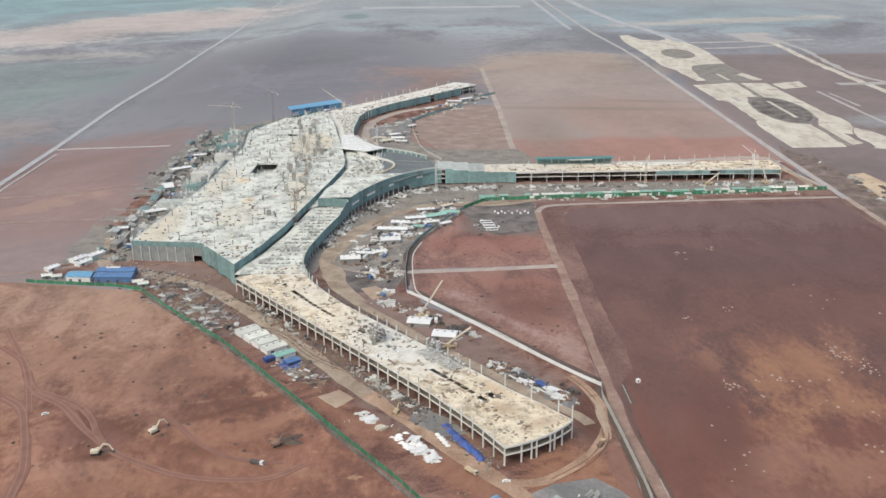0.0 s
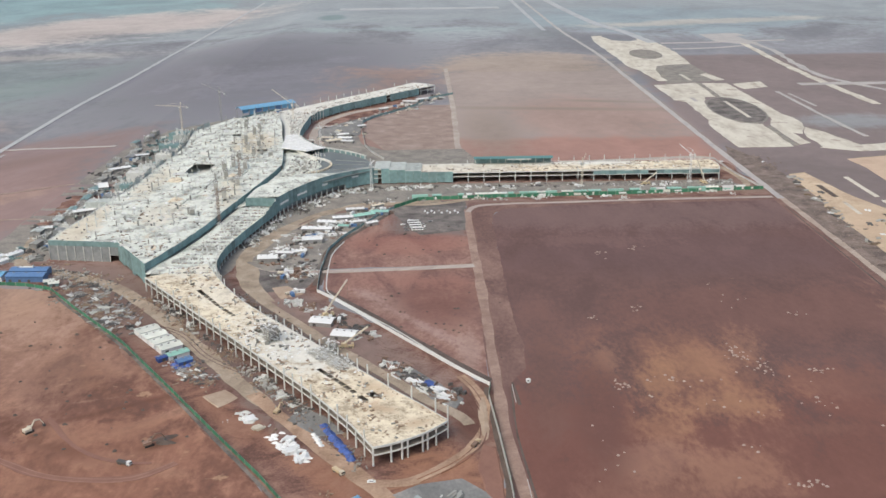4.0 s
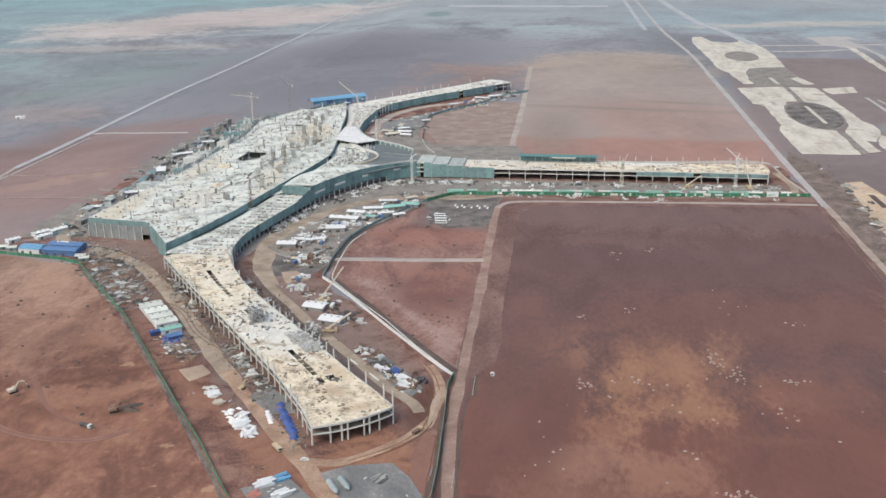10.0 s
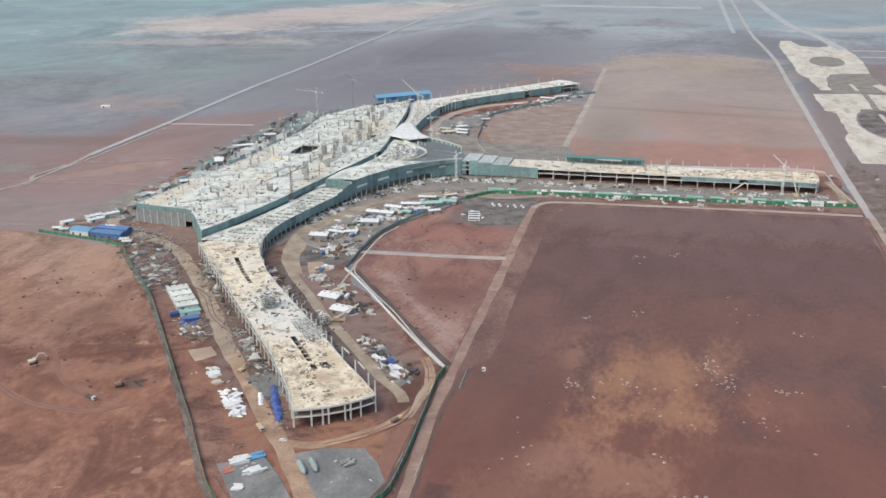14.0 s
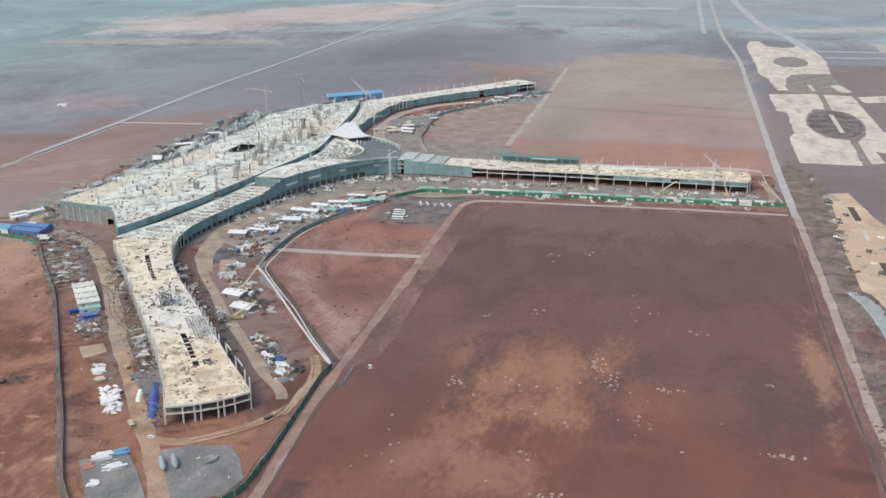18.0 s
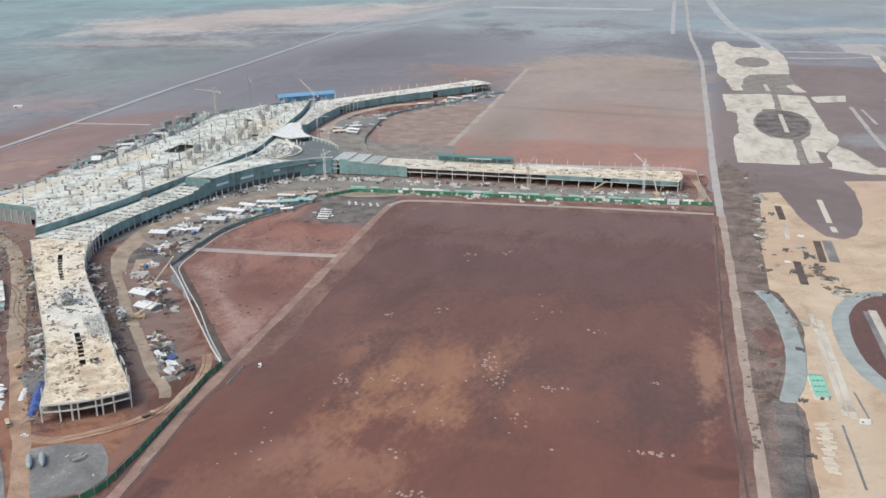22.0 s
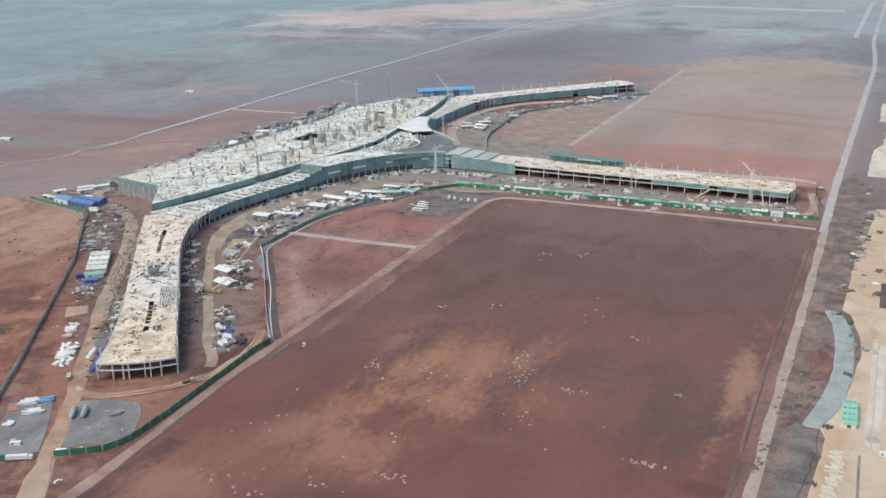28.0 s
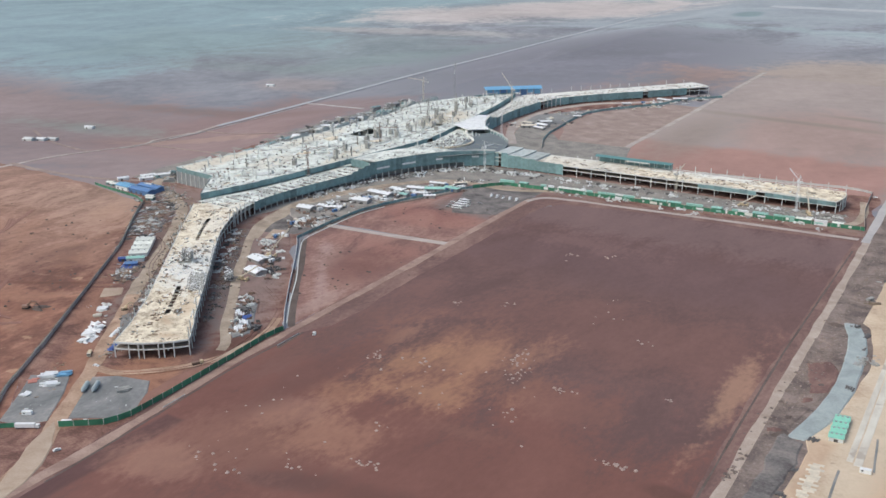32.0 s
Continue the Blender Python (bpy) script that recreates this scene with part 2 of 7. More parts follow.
M_RED = soil(
    "red_earth", [(0.34, (0.188, 0.099, 0.076)), (0.46, (0.212, 0.107, 0.077)), (0.55, (0.245, 0.127, 0.091)), (0.66, (0.305, 0.166, 0.119))], 0.026, 0.22, stretch=0.6, warp=1.1, tone=0.22, grain=0.5, specks=(0.07, 0.66, (0.378, 0.237, 0.158)),
    zones=[
        ("oval", -300, 700, 120, 90, 0, 70, (0.352, 0.224, 0.163), 0.5), ("oval", -290, 770, 90, 30, 0, 26, (0.401, 0.265, 0.192), 0.6), ("oval", -240, 730, 40, 20, -45, 26, (0.370, 0.216, 0.130), 0.6), ("oval", -152, 585, 26, 2.2, 16, 4, (0.400, 0.252, 0.183), 0.65), ("oval", -150, 579, 24, 4, 16, 7, (0.170, 0.089, 0.070), 0.6), ("oval", -110, 555, 30, 5, 40, 8, (0.370, 0.226, 0.163), 0.5), ("oval", -118, 512, 20, 8, 10, 12, (0.370, 0.221, 0.159), 0.5), ("oval", -85, 500, 18, 5, -20, 8, (0.390, 0.241, 0.174), 0.5), ("oval", -160, 540, 12, 16, 0, 14, (0.360, 0.231, 0.169), 0.55), ("oval", -205, 500, 30, 12, 10, 14, (0.340, 0.201, 0.149), 0.6), ("oval", -210, 545, 24, 20, 0, 18, (0.185, 0.100, 0.087), 0.6), ("oval", -120, 500, 60, 60, 0, 30, (0.290, 0.146, 0.099), 0.5), ("oval", -215, 590, 70, 40, -35, 30, (0.190, 0.099, 0.076), 0.6), ("oval", -330, 560, 70, 110, 0, 40, (0.324, 0.181, 0.125), 0.7),
        ("oval", -180, 545, 50, 9, -32, 10, (0.134, 0.064, 0.045), 0.8), ("oval", -130, 575, 36, 4, 30, 6, (0.134, 0.064, 0.045), 0.8), ("oval", -125, 545, 42, 16, 10, 12, (0.320, 0.171, 0.118), 0.6), ("oval", -200, 480, 70, 18, 8, 16, (0.320, 0.171, 0.118), 0.6),
        ("oval", -260, 640, 60, 12, -50, 16, (0.350, 0.185, 0.118), 0.6), ("oval", -190, 690, 60, 26, -48, 24, (0.275, 0.146, 0.104), 0.6), ("oval", -95, 527, 8, 3, 30, 8, (0.088, 0.045, 0.031), 0.9), ("oval", -203, 516, 8, 3, 0, 8, (0.093, 0.046, 0.031), 0.9),
        ("oval", -195, 650, 70, 80, 40, 60, (0.309, 0.188, 0.139), 0.5), ("oval", -290, 625, 50, 60, 0, 50, (0.309, 0.189, 0.142), 0.45), ("oval", -150, 600, 50, 12, -52, 20, (0.227, 0.120, 0.081), 0.6),
        # far end of the field: haze painted in as a paler, greyer tint
        ("box", -450, 830, 500, 130, 0, 90, (0.363, 0.247, 0.190), 0.55),
    ])
M_TRACK = soil("rutted_wheel_track", [(0.3, (0.218, 0.118, 0.092)), (0.7, (0.27, 0.152, 0.118))], 0.08, 0.8)
M_RUT = soil("pale_dust_rut", [(0.3, (0.27, 0.155, 0.122)), (0.7, (0.33, 0.2, 0.158))], 0.08, 0.8)
M_LOOP = soil("orange_trodden_earth", [(0.3, (0.284, 0.190, 0.133)), (0.5, (0.363, 0.250, 0.178)), (0.7, (0.431, 0.315, 0.231))], 0.05, 0.6, tone=0.12)
M_VERGE = soil("brown_rubble_verge", [(0.34, (0.118, 0.094, 0.084)), (0.5, (0.19, 0.152, 0.132)), (0.66, (0.275, 0.22, 0.19))], 0.05, 0.6, warp=0.5, specks=(0.35, 0.64, (0.32, 0.26, 0.225)))
M_PLOT = soil(
    "red_brown_plot", [(0.36, (0.181, 0.104, 0.089)), (0.5, (0.244, 0.140, 0.118)), (0.64, (0.323, 0.206, 0.166))], 0.022, 0.3, stretch=0.6, warp=0.9, tone=0.08,
    zones=[("oval", 50, 1400, 90, 190, 0, 40, (0.352, 0.243, 0.206), 0.9), ("oval", 40, 1360, 60, 8, 0, 8, (0.411, 0.290, 0.234), 0.6), ("oval", 40, 1430, 60, 6, 0, 8, (0.196, 0.140, 0.122), 0.7), ("box", 58, 966, 36, 42, 0, 16, (0.196, 0.158, 0.146), 0.95), ("oval", 30, 745, 14, 30, 30, 16, (0.313, 0.215, 0.183), 0.35), ("oval", 70, 760, 30, 50, 0, 25, (0.186, 0.094, 0.077), 0.7), ("oval", 62, 697, 40, 3.5, -53, 8, (0.392, 0.281, 0.248), 0.6), ("oval", 14, 764, 16, 5, -53, 8, (0.392, 0.281, 0.248), 0.5), ("oval", 92, 650, 7, 30, 0, 8, (0.352, 0.248, 0.211), 0.6), ("oval", 60, 800, 50, 14, 0, 24, (0.294, 0.155, 0.127), 0.7), ("oval", 40, 900, 50, 30, 0, 24, (0.275, 0.136, 0.110), 0.7)])
M_VERGER = soil("reddish_road_verge", [(0.34, (0.153, 0.094, 0.083)), (0.5, (0.194, 0.120, 0.103)), (0.66, (0.243, 0.158, 0.133))], 0.03, 0.4, stretch=0.5, warp=0.6, tone=0.1,
                zones=[("box", 122, 490, 8, 110, 0, 8, (0.131, 0.074, 0.066), 0.8)])
M_DITCH = soil("dark_ditch_earth", [(0.3, (0.085, 0.07, 0.06)), (0.6, (0.14, 0.11, 0.095))], 0.05, 0.8)
M_YARD = soil("work_yard_earth", [(0.36, (0.131, 0.071, 0.058)), (0.5, (0.198, 0.110, 0.087)), (0.64, (0.275, 0.169, 0.132))], 0.045, 0.6, warp=1.0, tone=0.1,
              zones=[("box", -10, 980, 170, 130, 0, 60, (0.243, 0.169, 0.146), 0.85), ("box", 180, 1090, 260, 30, 1, 24, (0.234, 0.165, 0.140), 0.8), ("oval", -74, 632, 150, 14, -54, 16, (0.180, 0.138, 0.124), 0.85), ("oval", -10, 700, 150, 26, -54, 20, (0.238, 0.176, 0.156), 0.85), ("oval", -240, 825, 80, 26, -10, 24, (0.243, 0.180, 0.161), 0.85), ("oval", -180, 750, 80, 36, -50, 26, (0.180, 0.129, 0.111), 0.8), ("oval", 70, 470, 30, 50, 0, 20, (0.306, 0.156, 0.097), 0.7), ("oval", 20, 480, 40, 14, -50, 14, (0.288, 0.145, 0.093), 0.7), ("box", -60, 1290, 300, 170, 0, 60, (0.298, 0.201, 0.174), 0.9), ("oval", -60, 560, 60, 10, -52, 10, (0.271, 0.140, 0.093), 0.6), ("oval", -26, 684, 150, 8, -54, 10, (0.149, 0.121, 0.113), 0.85), ("oval", 90, 560, 8, 30, 0, 8, (0.117, 0.059, 0.046), 0.8)])
M_RUBBLE = soil("grey_rubble_ground", [(0.3, (0.175, 0.164, 0.150)), (0.5, (0.242, 0.228, 0.206)), (0.7, (0.313, 0.287, 0.248))], 0.06, 0.5, specks=(0.4, 0.64, (0.399, 0.372, 0.315)))
M_GREYYARD = soil("grey_gravel", [(0.3, (0.17, 0.175, 0.172)), (0.55, (0.225, 0.228, 0.222)), (0.75, (0.3, 0.285, 0.262))], 0.05, 0.5, stretch=0.6, tone=0.1)
M_GREYDARK = soil("dark_gravel_earth", [(0.34, (0.1, 0.09, 0.085)), (0.5, (0.16, 0.148, 0.14)), (0.66, (0.23, 0.205, 0.185))], 0.05, 0.6, warp=0.4, tone=0.1)
M_ROAD = soil("tan_dirt_road", [(0.3, (0.33, 0.25, 0.185)), (0.5, (0.4, 0.315, 0.24)), (0.7, (0.46, 0.37, 0.29))], 0.06, 0.8)
M_HAUL = soil("brown_haul_road_dust", [(0.3, (0.276, 0.225, 0.174)), (0.5, (0.349, 0.288, 0.223)), (0.7, (0.417, 0.350, 0.275))], 0.06, 0.8, tone=0.1)
M_ROADP = soil("pinkish_dust_road", [(0.3, (0.255, 0.172, 0.142)), (0.5, (0.31, 0.218, 0.178)), (0.7, (0.375, 0.275, 0.225))], 0.05, 0.7, tone=0.08)
M_ROADS = soil("pale_straight_road_dust", [(0.3, (0.315, 0.253, 0.206)), (0.5, (0.383, 0.317, 0.263)), (0.7, (0.441, 0.376, 0.319))], 0.05, 0.7, tone=0.06)
M_ROADG = soil("grey_dust_road", [(0.3, (0.33, 0.28, 0.25)), (0.55, (0.41, 0.36, 0.32)), (0.7, (0.48, 0.43, 0.38))], 0.05, 0.6)
M_ROADB = soil("brown_dust_road", [(0.3, (0.25, 0.19, 0.165)), (0.55, (0.315, 0.245, 0.212)), (0.7, (0.38, 0.305, 0.265))], 0.05, 0.6)
M_APRON = soil("tan_apron_concrete", [(0.3, (0.456, 0.344, 0.243)), (0.5, (0.524, 0.416, 0.301)), (0.7, (0.582, 0.488, 0.362))], 0.03, 0.5, specks=(0.12, 0.66, (0.349, 0.268, 0.195)), tone=0.08,
               zones=[("box", 510, 700, 18, 180, 0, 14, (0.553, 0.468, 0.353), 0.7), ("oval", 500, 930, 30, 60, 0, 24, (0.504, 0.382, 0.274), 0.7), ("box", 486, 590, 6, 50, 0, 6, (0.466, 0.334, 0.230), 0.7), ("box", 600, 1150, 40, 70, 0, 30, (0.504, 0.382, 0.292), 0.8), ("oval", 530, 560, 12, 90, 0, 14, (0.485, 0.344, 0.238), 0.6)])
M_APRONW = soil("pale_apron_concrete", [(0.3, (0.444, 0.405, 0.341)), (0.46, (0.535, 0.505, 0.432)), (0.6, (0.586, 0.565, 0.490))], 0.04, 0.12, stretch=0.4, warp=0.3, specks=(0.04, 0.62, (0.404, 0.360, 0.307)), tone=0.06)
# Copies for distant roads and slabs, with the haze mixed into their colour.
M_HAZESLAB = soil("haze_tinted_far_concrete", [(0.3, (0.36, 0.375, 0.385)), (0.6, (0.44, 0.455, 0.465))], 0.02, 0.2)
M_FARSLAB = soil("haze_dulled_far_concrete", [(0.3, (0.36, 0.345, 0.335)), (0.6, (0.45, 0.43, 0.41))], 0.02, 0.2)
M_BLUEGREY = soil("blue_grey_gravel", [(0.3, (0.28, 0.325, 0.318)), (0.6, (0.345, 0.39, 0.38))], 0.05, 0.6, tone=0.08)
M_DECK = soil("cream_deck_concrete", [(0.37, (0.44, 0.372, 0.275)), (0.46, (0.63, 0.552, 0.415)), (0.57, (0.73, 0.668, 0.525))], 0.11, 0.6, specks=(0.32, 0.61, (0.346, 0.270, 0.195)), warp=0.2,
              zones=[("oval", -24, 650, 58, 34, -54, 26, (0.653, 0.655, 0.609), 0.85), ("oval", 36, 548, 9, 5, -20, 8, (0.429, 0.300, 0.195), 0.7), ("oval", 58, 530, 8, 4, 30, 8, (0.469, 0.340, 0.225), 0.7), ("oval", 30, 575, 12, 5, -54, 8, (0.510, 0.390, 0.263), 0.7), ("oval", 62, 552, 7, 4, -54, 6, (0.408, 0.290, 0.195), 0.6), ("oval", -98, 745, 30, 22, -54, 20, (0.673, 0.640, 0.555), 0.6), ("box", -110, 890, 60, 100, 10, 30, (0.63, 0.62, 0.545), 0.9), ("box", 0, 1450, 300, 300, 0, 20, (0.673, 0.670, 0.615), 1.0), ("box", 100, 1137, 60, 40, 0, 40, (0.612, 0.590, 0.517), 0.7)], tone=0.1)
M_HALL = soil("pale_hall_concrete", [(0.33, (0.314, 0.316, 0.284)), (0.42, (0.437, 0.469, 0.437)), (0.5, (0.629, 0.663, 0.606)), (0.66, (0.700, 0.734, 0.681))], 0.06, 0.4, specks=(0.25, 0.62, (0.467, 0.449, 0.368)), tone=0.06, grain=0.4, warp=0.2,
              zones=[("oval", -262, 900, 14, 60, 0, 10, (0.609, 0.541, 0.418), 0.7), ("oval", -240, 1060, 12, 60, 0, 12, (0.588, 0.530, 0.418), 0.6), ("oval", -165, 1250, 26, 60, 0, 16, (0.588, 0.530, 0.407), 0.8), ("oval", -150, 1020, 12, 60, 8, 10, (0.588, 0.541, 0.427), 0.6), ("oval", -200, 940, 20, 40, 0, 14, (0.609, 0.561, 0.457), 0.5)])
M_WHITEROOF = soil("white_roof_sheeting", [(0.3, (0.6, 0.62, 0.6)), (0.6, (0.72, 0.74, 0.73))], 0.15, 1.0, tone=0.06)
M_CONC = soil("raw_concrete", [(0.3, (0.5, 0.515, 0.49)), (0.6, (0.62, 0.64, 0.615)), (0.75, (0.68, 0.7, 0.675))], 0.2, 1.5)
# Darker than raw concrete: shade between the pier decks is put into its colour.
M_SLAB = soil("shade_darkened_floor", [(0.3, (0.2, 0.175, 0.15)), (0.6, (0.3, 0.27, 0.235)), (0.75, (0.4, 0.37, 0.33))], 0.12, 1.0)
M_GREYWALL = soil("grey_block_wall", [(0.3, (0.188, 0.206, 0.210)), (0.6, (0.275, 0.294, 0.298)), (0.75, (0.350, 0.356, 0.356))], 0.15, 1.0)
M_NET = plain("green_safety_net", (0.2, 0.325, 0.328), 0.8, vary=0.24, scale=0.25)
M_NETD = plain("dark_green_net", (0.18, 0.28, 0.282), 0.85, vary=0.35, scale=0.2)
M_NETG = plain("faded_grey_net", (0.42, 0.46, 0.44), 0.85, vary=0.3, scale=0.2)
M_MEMB = plain("dark_roof_membrane", (0.14, 0.165, 0.172), 0.8, vary=0.15, scale=0.05)
M_HOARD = plain("green_hoarding", (0.045, 0.2, 0.115), 0.55, vary=0.25, scale=0.15)
M_BLUE = plain("blue_sheet_roof", (0.15, 0.35, 0.53), 0.45, vary=0.15)
M_DBLUE = plain("dark_blue_sheet", (0.1, 0.2, 0.38), 0.5, vary=0.2)
M_TARP = plain("blue_tarpaulin", (0.055, 0.11, 0.34), 0.5, vary=0.3, scale=0.6)
M_PALEROOF = plain("greenish_white_sheet", (0.68, 0.71, 0.64), 0.55, vary=0.16, scale=0.15)
M_MINT = plain("pale_green_sheet", (0.3, 0.55, 0.47), 0.5, vary=0.15)
M_WHITE = plain("white_sheet", (0.74, 0.76, 0.75), 0.5, vary=0.08)
M_CREAM = plain("cream_painted_steel", (0.62, 0.57, 0.46), 0.55, vary=0.15)
M_YELLOW = plain("faded_machine_paint", (0.55, 0.45, 0.29), 0.5, vary=0.15)
M_STEEL = plain("grey_steel", (0.34, 0.34, 0.33), 0.5, metal=0.3, vary=0.2)
M_SILO = plain("dull_teal_tank_paint", (0.34, 0.4, 0.4), 0.5, vary=0.15)
M_SCAF = plain("dull_scaffold_steel", (0.36, 0.36, 0.33), 0.6, metal=0.2, vary=0.3, scale=0.1)
M_RUST = plain("rusty_reinforcement", (0.24, 0.16, 0.12), 0.8, vary=0.3, scale=0.3)
M_TIMBER = plain("brown_formwork_timber", (0.28, 0.208, 0.145), 0.85, vary=0.4, scale=0.3)
M_RUBBER = plain("black_rubber", (0.03, 0.03, 0.03), 0.8)
M_GLASS = plain("dark_vehicle_glass", (0.03, 0.04, 0.045), 0.15)
M_RED2 = plain("red_painted_steel", (0.5, 0.2, 0.15), 0.5, vary=0.15)
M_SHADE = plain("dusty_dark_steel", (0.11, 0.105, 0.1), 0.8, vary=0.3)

# ---- building helpers ----
class Geo:
    """Vertices and faces of one mesh in the making."""

    def __init__(self):
        self.v, self.f = [], []

    def box(self, x, y, z, sx, sy, sz, turn=0.0, taper=1.0):
        """A box standing at z, turned about its middle by degrees."""
        c, s, k = math.cos(radians(turn)), math.sin(radians(turn)), len(self.v)
        for dz, q in ((0, 1.0), (sz, taper)):
            for ax, ay in ((-1, -1), (1, -1), (1, 1), (-1, 1)):
                px, py = ax * sx / 2 * q, ay * sy / 2 * q
                self.v.append((x + c * px - s * py, y + s * px + c * py, z + dz))
        self.f += [tuple(k + i for i in q) for q in ((3, 2, 1, 0), (4, 5, 6, 7), (0, 1, 5, 4), (1, 2, 6, 5), (2, 3, 7, 6), (3, 0, 4, 7))]
        return self

    def beam(self, a, b, w, h=None):
        """A square bar from a to b."""
        a, b = Vector(a), Vector(b)
        d = (b - a).normalized()
        side = d.cross(Vector((0, 0, 1)))
        side = side.normalized() if side.length > 1e-4 else Vector((1, 0, 0))
        up = side.cross(d)
        h, k = h or w, len(self.v)
        for p in (a, b):
            for i, j in ((-1, -1), (1, -1), (1, 1), (-1, 1)):
                self.v.append(tuple(p + side * (i * w / 2) + up * (j * h / 2)))
        self.f += [tuple(k + i for i in q) for q in ((3, 2, 1, 0), (4, 5, 6, 7), (0, 1, 5, 4), (1, 2, 6, 5), (2, 3, 7, 6), (3, 0, 4, 7))]
        return self

    def prism(self, poly, z0, z1):
        """A flat-topped block over the outline poly."""
        area = sum(a[0] * b[1] - b[0] * a[1] for a, b in zip(poly, poly[1:] + poly[:1]))
        if area < 0:
            poly = poly[::-1]
        k, n = len(self.v), len(poly)
        self.v += [(x, y, z0) for x, y in poly] + [(x, y, z1) for x, y in poly]
        self.f += [tuple(range(k + n - 1, k - 1, -1)), tuple(range(k + n, k + 2 * n))]
        self.f += [(k + i, k + (i + 1) % n, k + n + (i + 1) % n, k + n + i) for i in range(n)]
        return self

    def loft(self, left, right, z0, z1):
        """A slab between two lines of as many points each."""
        k, n = len(self.v), len(left)
        for z in (z0, z1):
            for a, b in zip(left, right):
                self.v += [(*a, z), (*b, z)]
        m = 2 * n
        for i in range(n - 1):
            a = k + 2 * i
            self.f += [(a + m, a + m + 1, a + m + 3, a + m + 2), (a, a + 2, a + 3, a + 1), (a, a + m, a + m + 2, a + 2), (a + 1, a + 3, a + m + 3, a + m + 1)]
        self.f += [(k, k + 1, k + m + 1, k + m), (k + m - 2, k + m - 1 + m - m, k + m + m - 1, k + m + m - 2)]
        return self

    def wall(self, line, z0, z1, thick):
        """An upright sheet along a line."""
        left, right = offset(line, thick / 2), offset(line, -thick / 2)
        return self.loft(left, right, z0, z1)

    def tube(self, a, b, r, sides=10, r2=None):
        a, b = Vector(a), Vector(b)
        d = (b - a).normalized()
        u = d.orthogonal().normalized()
        w = d.cross(u)
        k = len(self.v)
        for p, q in ((a, r), (b, r2 or r)):
            for i in range(sides):
                t = 2 * math.pi * i / sides
                self.v.append(tuple(p + u * (q * math.cos(t)) + w * (q * math.sin(t))))
        self.f += [(k + i, k + (i + 1) % sides, k + sides + (i + 1) % sides, k + sides + i) for i in range(sides)]
        self.f += [tuple(range(k + sides - 1, k - 1, -1)), tuple(range(k + sides, k + 2 * sides))]
        return self

    def gable(self, x, y, z, sx, sy, rise, turn=0.0, thick=0.25, over=0.4):
        """A ridged roof over a box of sx by sy, the ridge along x."""
        c, s, k = math.cos(radians(turn)), math.sin(radians(turn)), len(self.v)
        hx, hy = sx / 2 + over, sy / 2 + over
        for dz in (0, thick):
            for px in (-hx, hx):
                for py, pz in ((-hy, 0), (0, rise), (hy, 0)):
                    self.v.append((x + c * px - s * py, y + s * px + c * py, z + pz + dz))
        q = ((0, 1, 4, 3), (1, 2, 5, 4), (6, 9, 10, 7), (7, 10, 11, 8), (0, 3, 9, 6), (2, 8, 11, 5), (0, 6, 7, 1), (1, 7, 8, 2), (3, 4, 10, 9), (4, 5, 11, 10))
        self.f += [tuple(k + i for i in face) for face in q]
        return self

    def heap(self, x, y, rx, ry, h, seed=0, z=0.0, rings=4, sides=12):
        """A low uneven heap."""
        r, k = random.Random(seed), len(self.v)
        for i in range(rings):
            q = 1 - i / rings
            for j in range(sides):
                t = 2 * math.pi * j / sides
                e = 1 + r.uniform(-0.2, 0.2)
                self.v.append((x + rx * q * e * math.cos(t), y + ry * q * e * math.sin(t), z + h * (1 - q**1.6) * r.uniform(0.8, 1.15)))
        self.v.append((x, y, z + h))
        for i in range(rings - 1):
            for j in range(sides):
                a, b = k + i * sides + j, k + i * sides + (j + 1) % sides
                self.f.append((a, b, b + sides, a + sides))
        top = k + rings * sides
        self.f += [(top - sides + j, top - sides + (j + 1) % sides, top) for j in range(sides)]
        return self


def offset(line, d):
    """The line moved sideways by d (to its left for d > 0)."""
    out = []
    for i, p in enumerate(line):
        a, b = line[max(i - 1, 0)], line[min(i + 1, len(line) - 1)]
        tx, ty = b[0] - a[0], b[1] - a[1]
        q = math.hypot(tx, ty) or 1
        out.append((p[0] - ty / q * d, p[1] + tx / q * d))
    return out


def fine_line(line, step):
    """The line with points about every step, rounded at its bends."""
    pts = [Vector((p[0], p[1])) for p in line]
    out = []
    for i in range(len(pts) - 1):
        p0, p1, p2, p3 = pts[max(i - 1, 0)], pts[i], pts[i + 1], pts[min(i + 2, len(pts) - 1)]
        n = max(1, int((p2 - p1).length / step))
        for j in range(n):
            t = j / n
            q = 0.5 * (2 * p1 + (p2 - p0) * t + (2 * p0 - 5 * p1 + 4 * p2 - p3) * t * t + (3 * p1 - p0 - 3 * p2 + p3) * t**3)
            out.append((q.x, q.y))
    return out + [tuple(pts[-1])]


def evenly(line, step):
    """Points and headings along a line, every step."""
    out, left = [], 0.0
    for a, b in zip(line, line[1:]):
        d = math.hypot(b[0] - a[0], b[1] - a[1])
        if d < 1e-6:
            continue
        h = math.degrees(math.atan2(b[1] - a[1], b[0] - a[0]))
        while left <= d:
            out.append((a[0] + (b[0] - a[0]) * left / d, a[1] + (b[1] - a[1]) * left / d, h))
            left += step
        left -= d
    return out


def mesh_of(name, geo, material):
    me = bpy.data.meshes.new(name)
    me.from_pydata(geo.v, [], geo.f)
    me.materials.append(material)
    me.update()
    return me


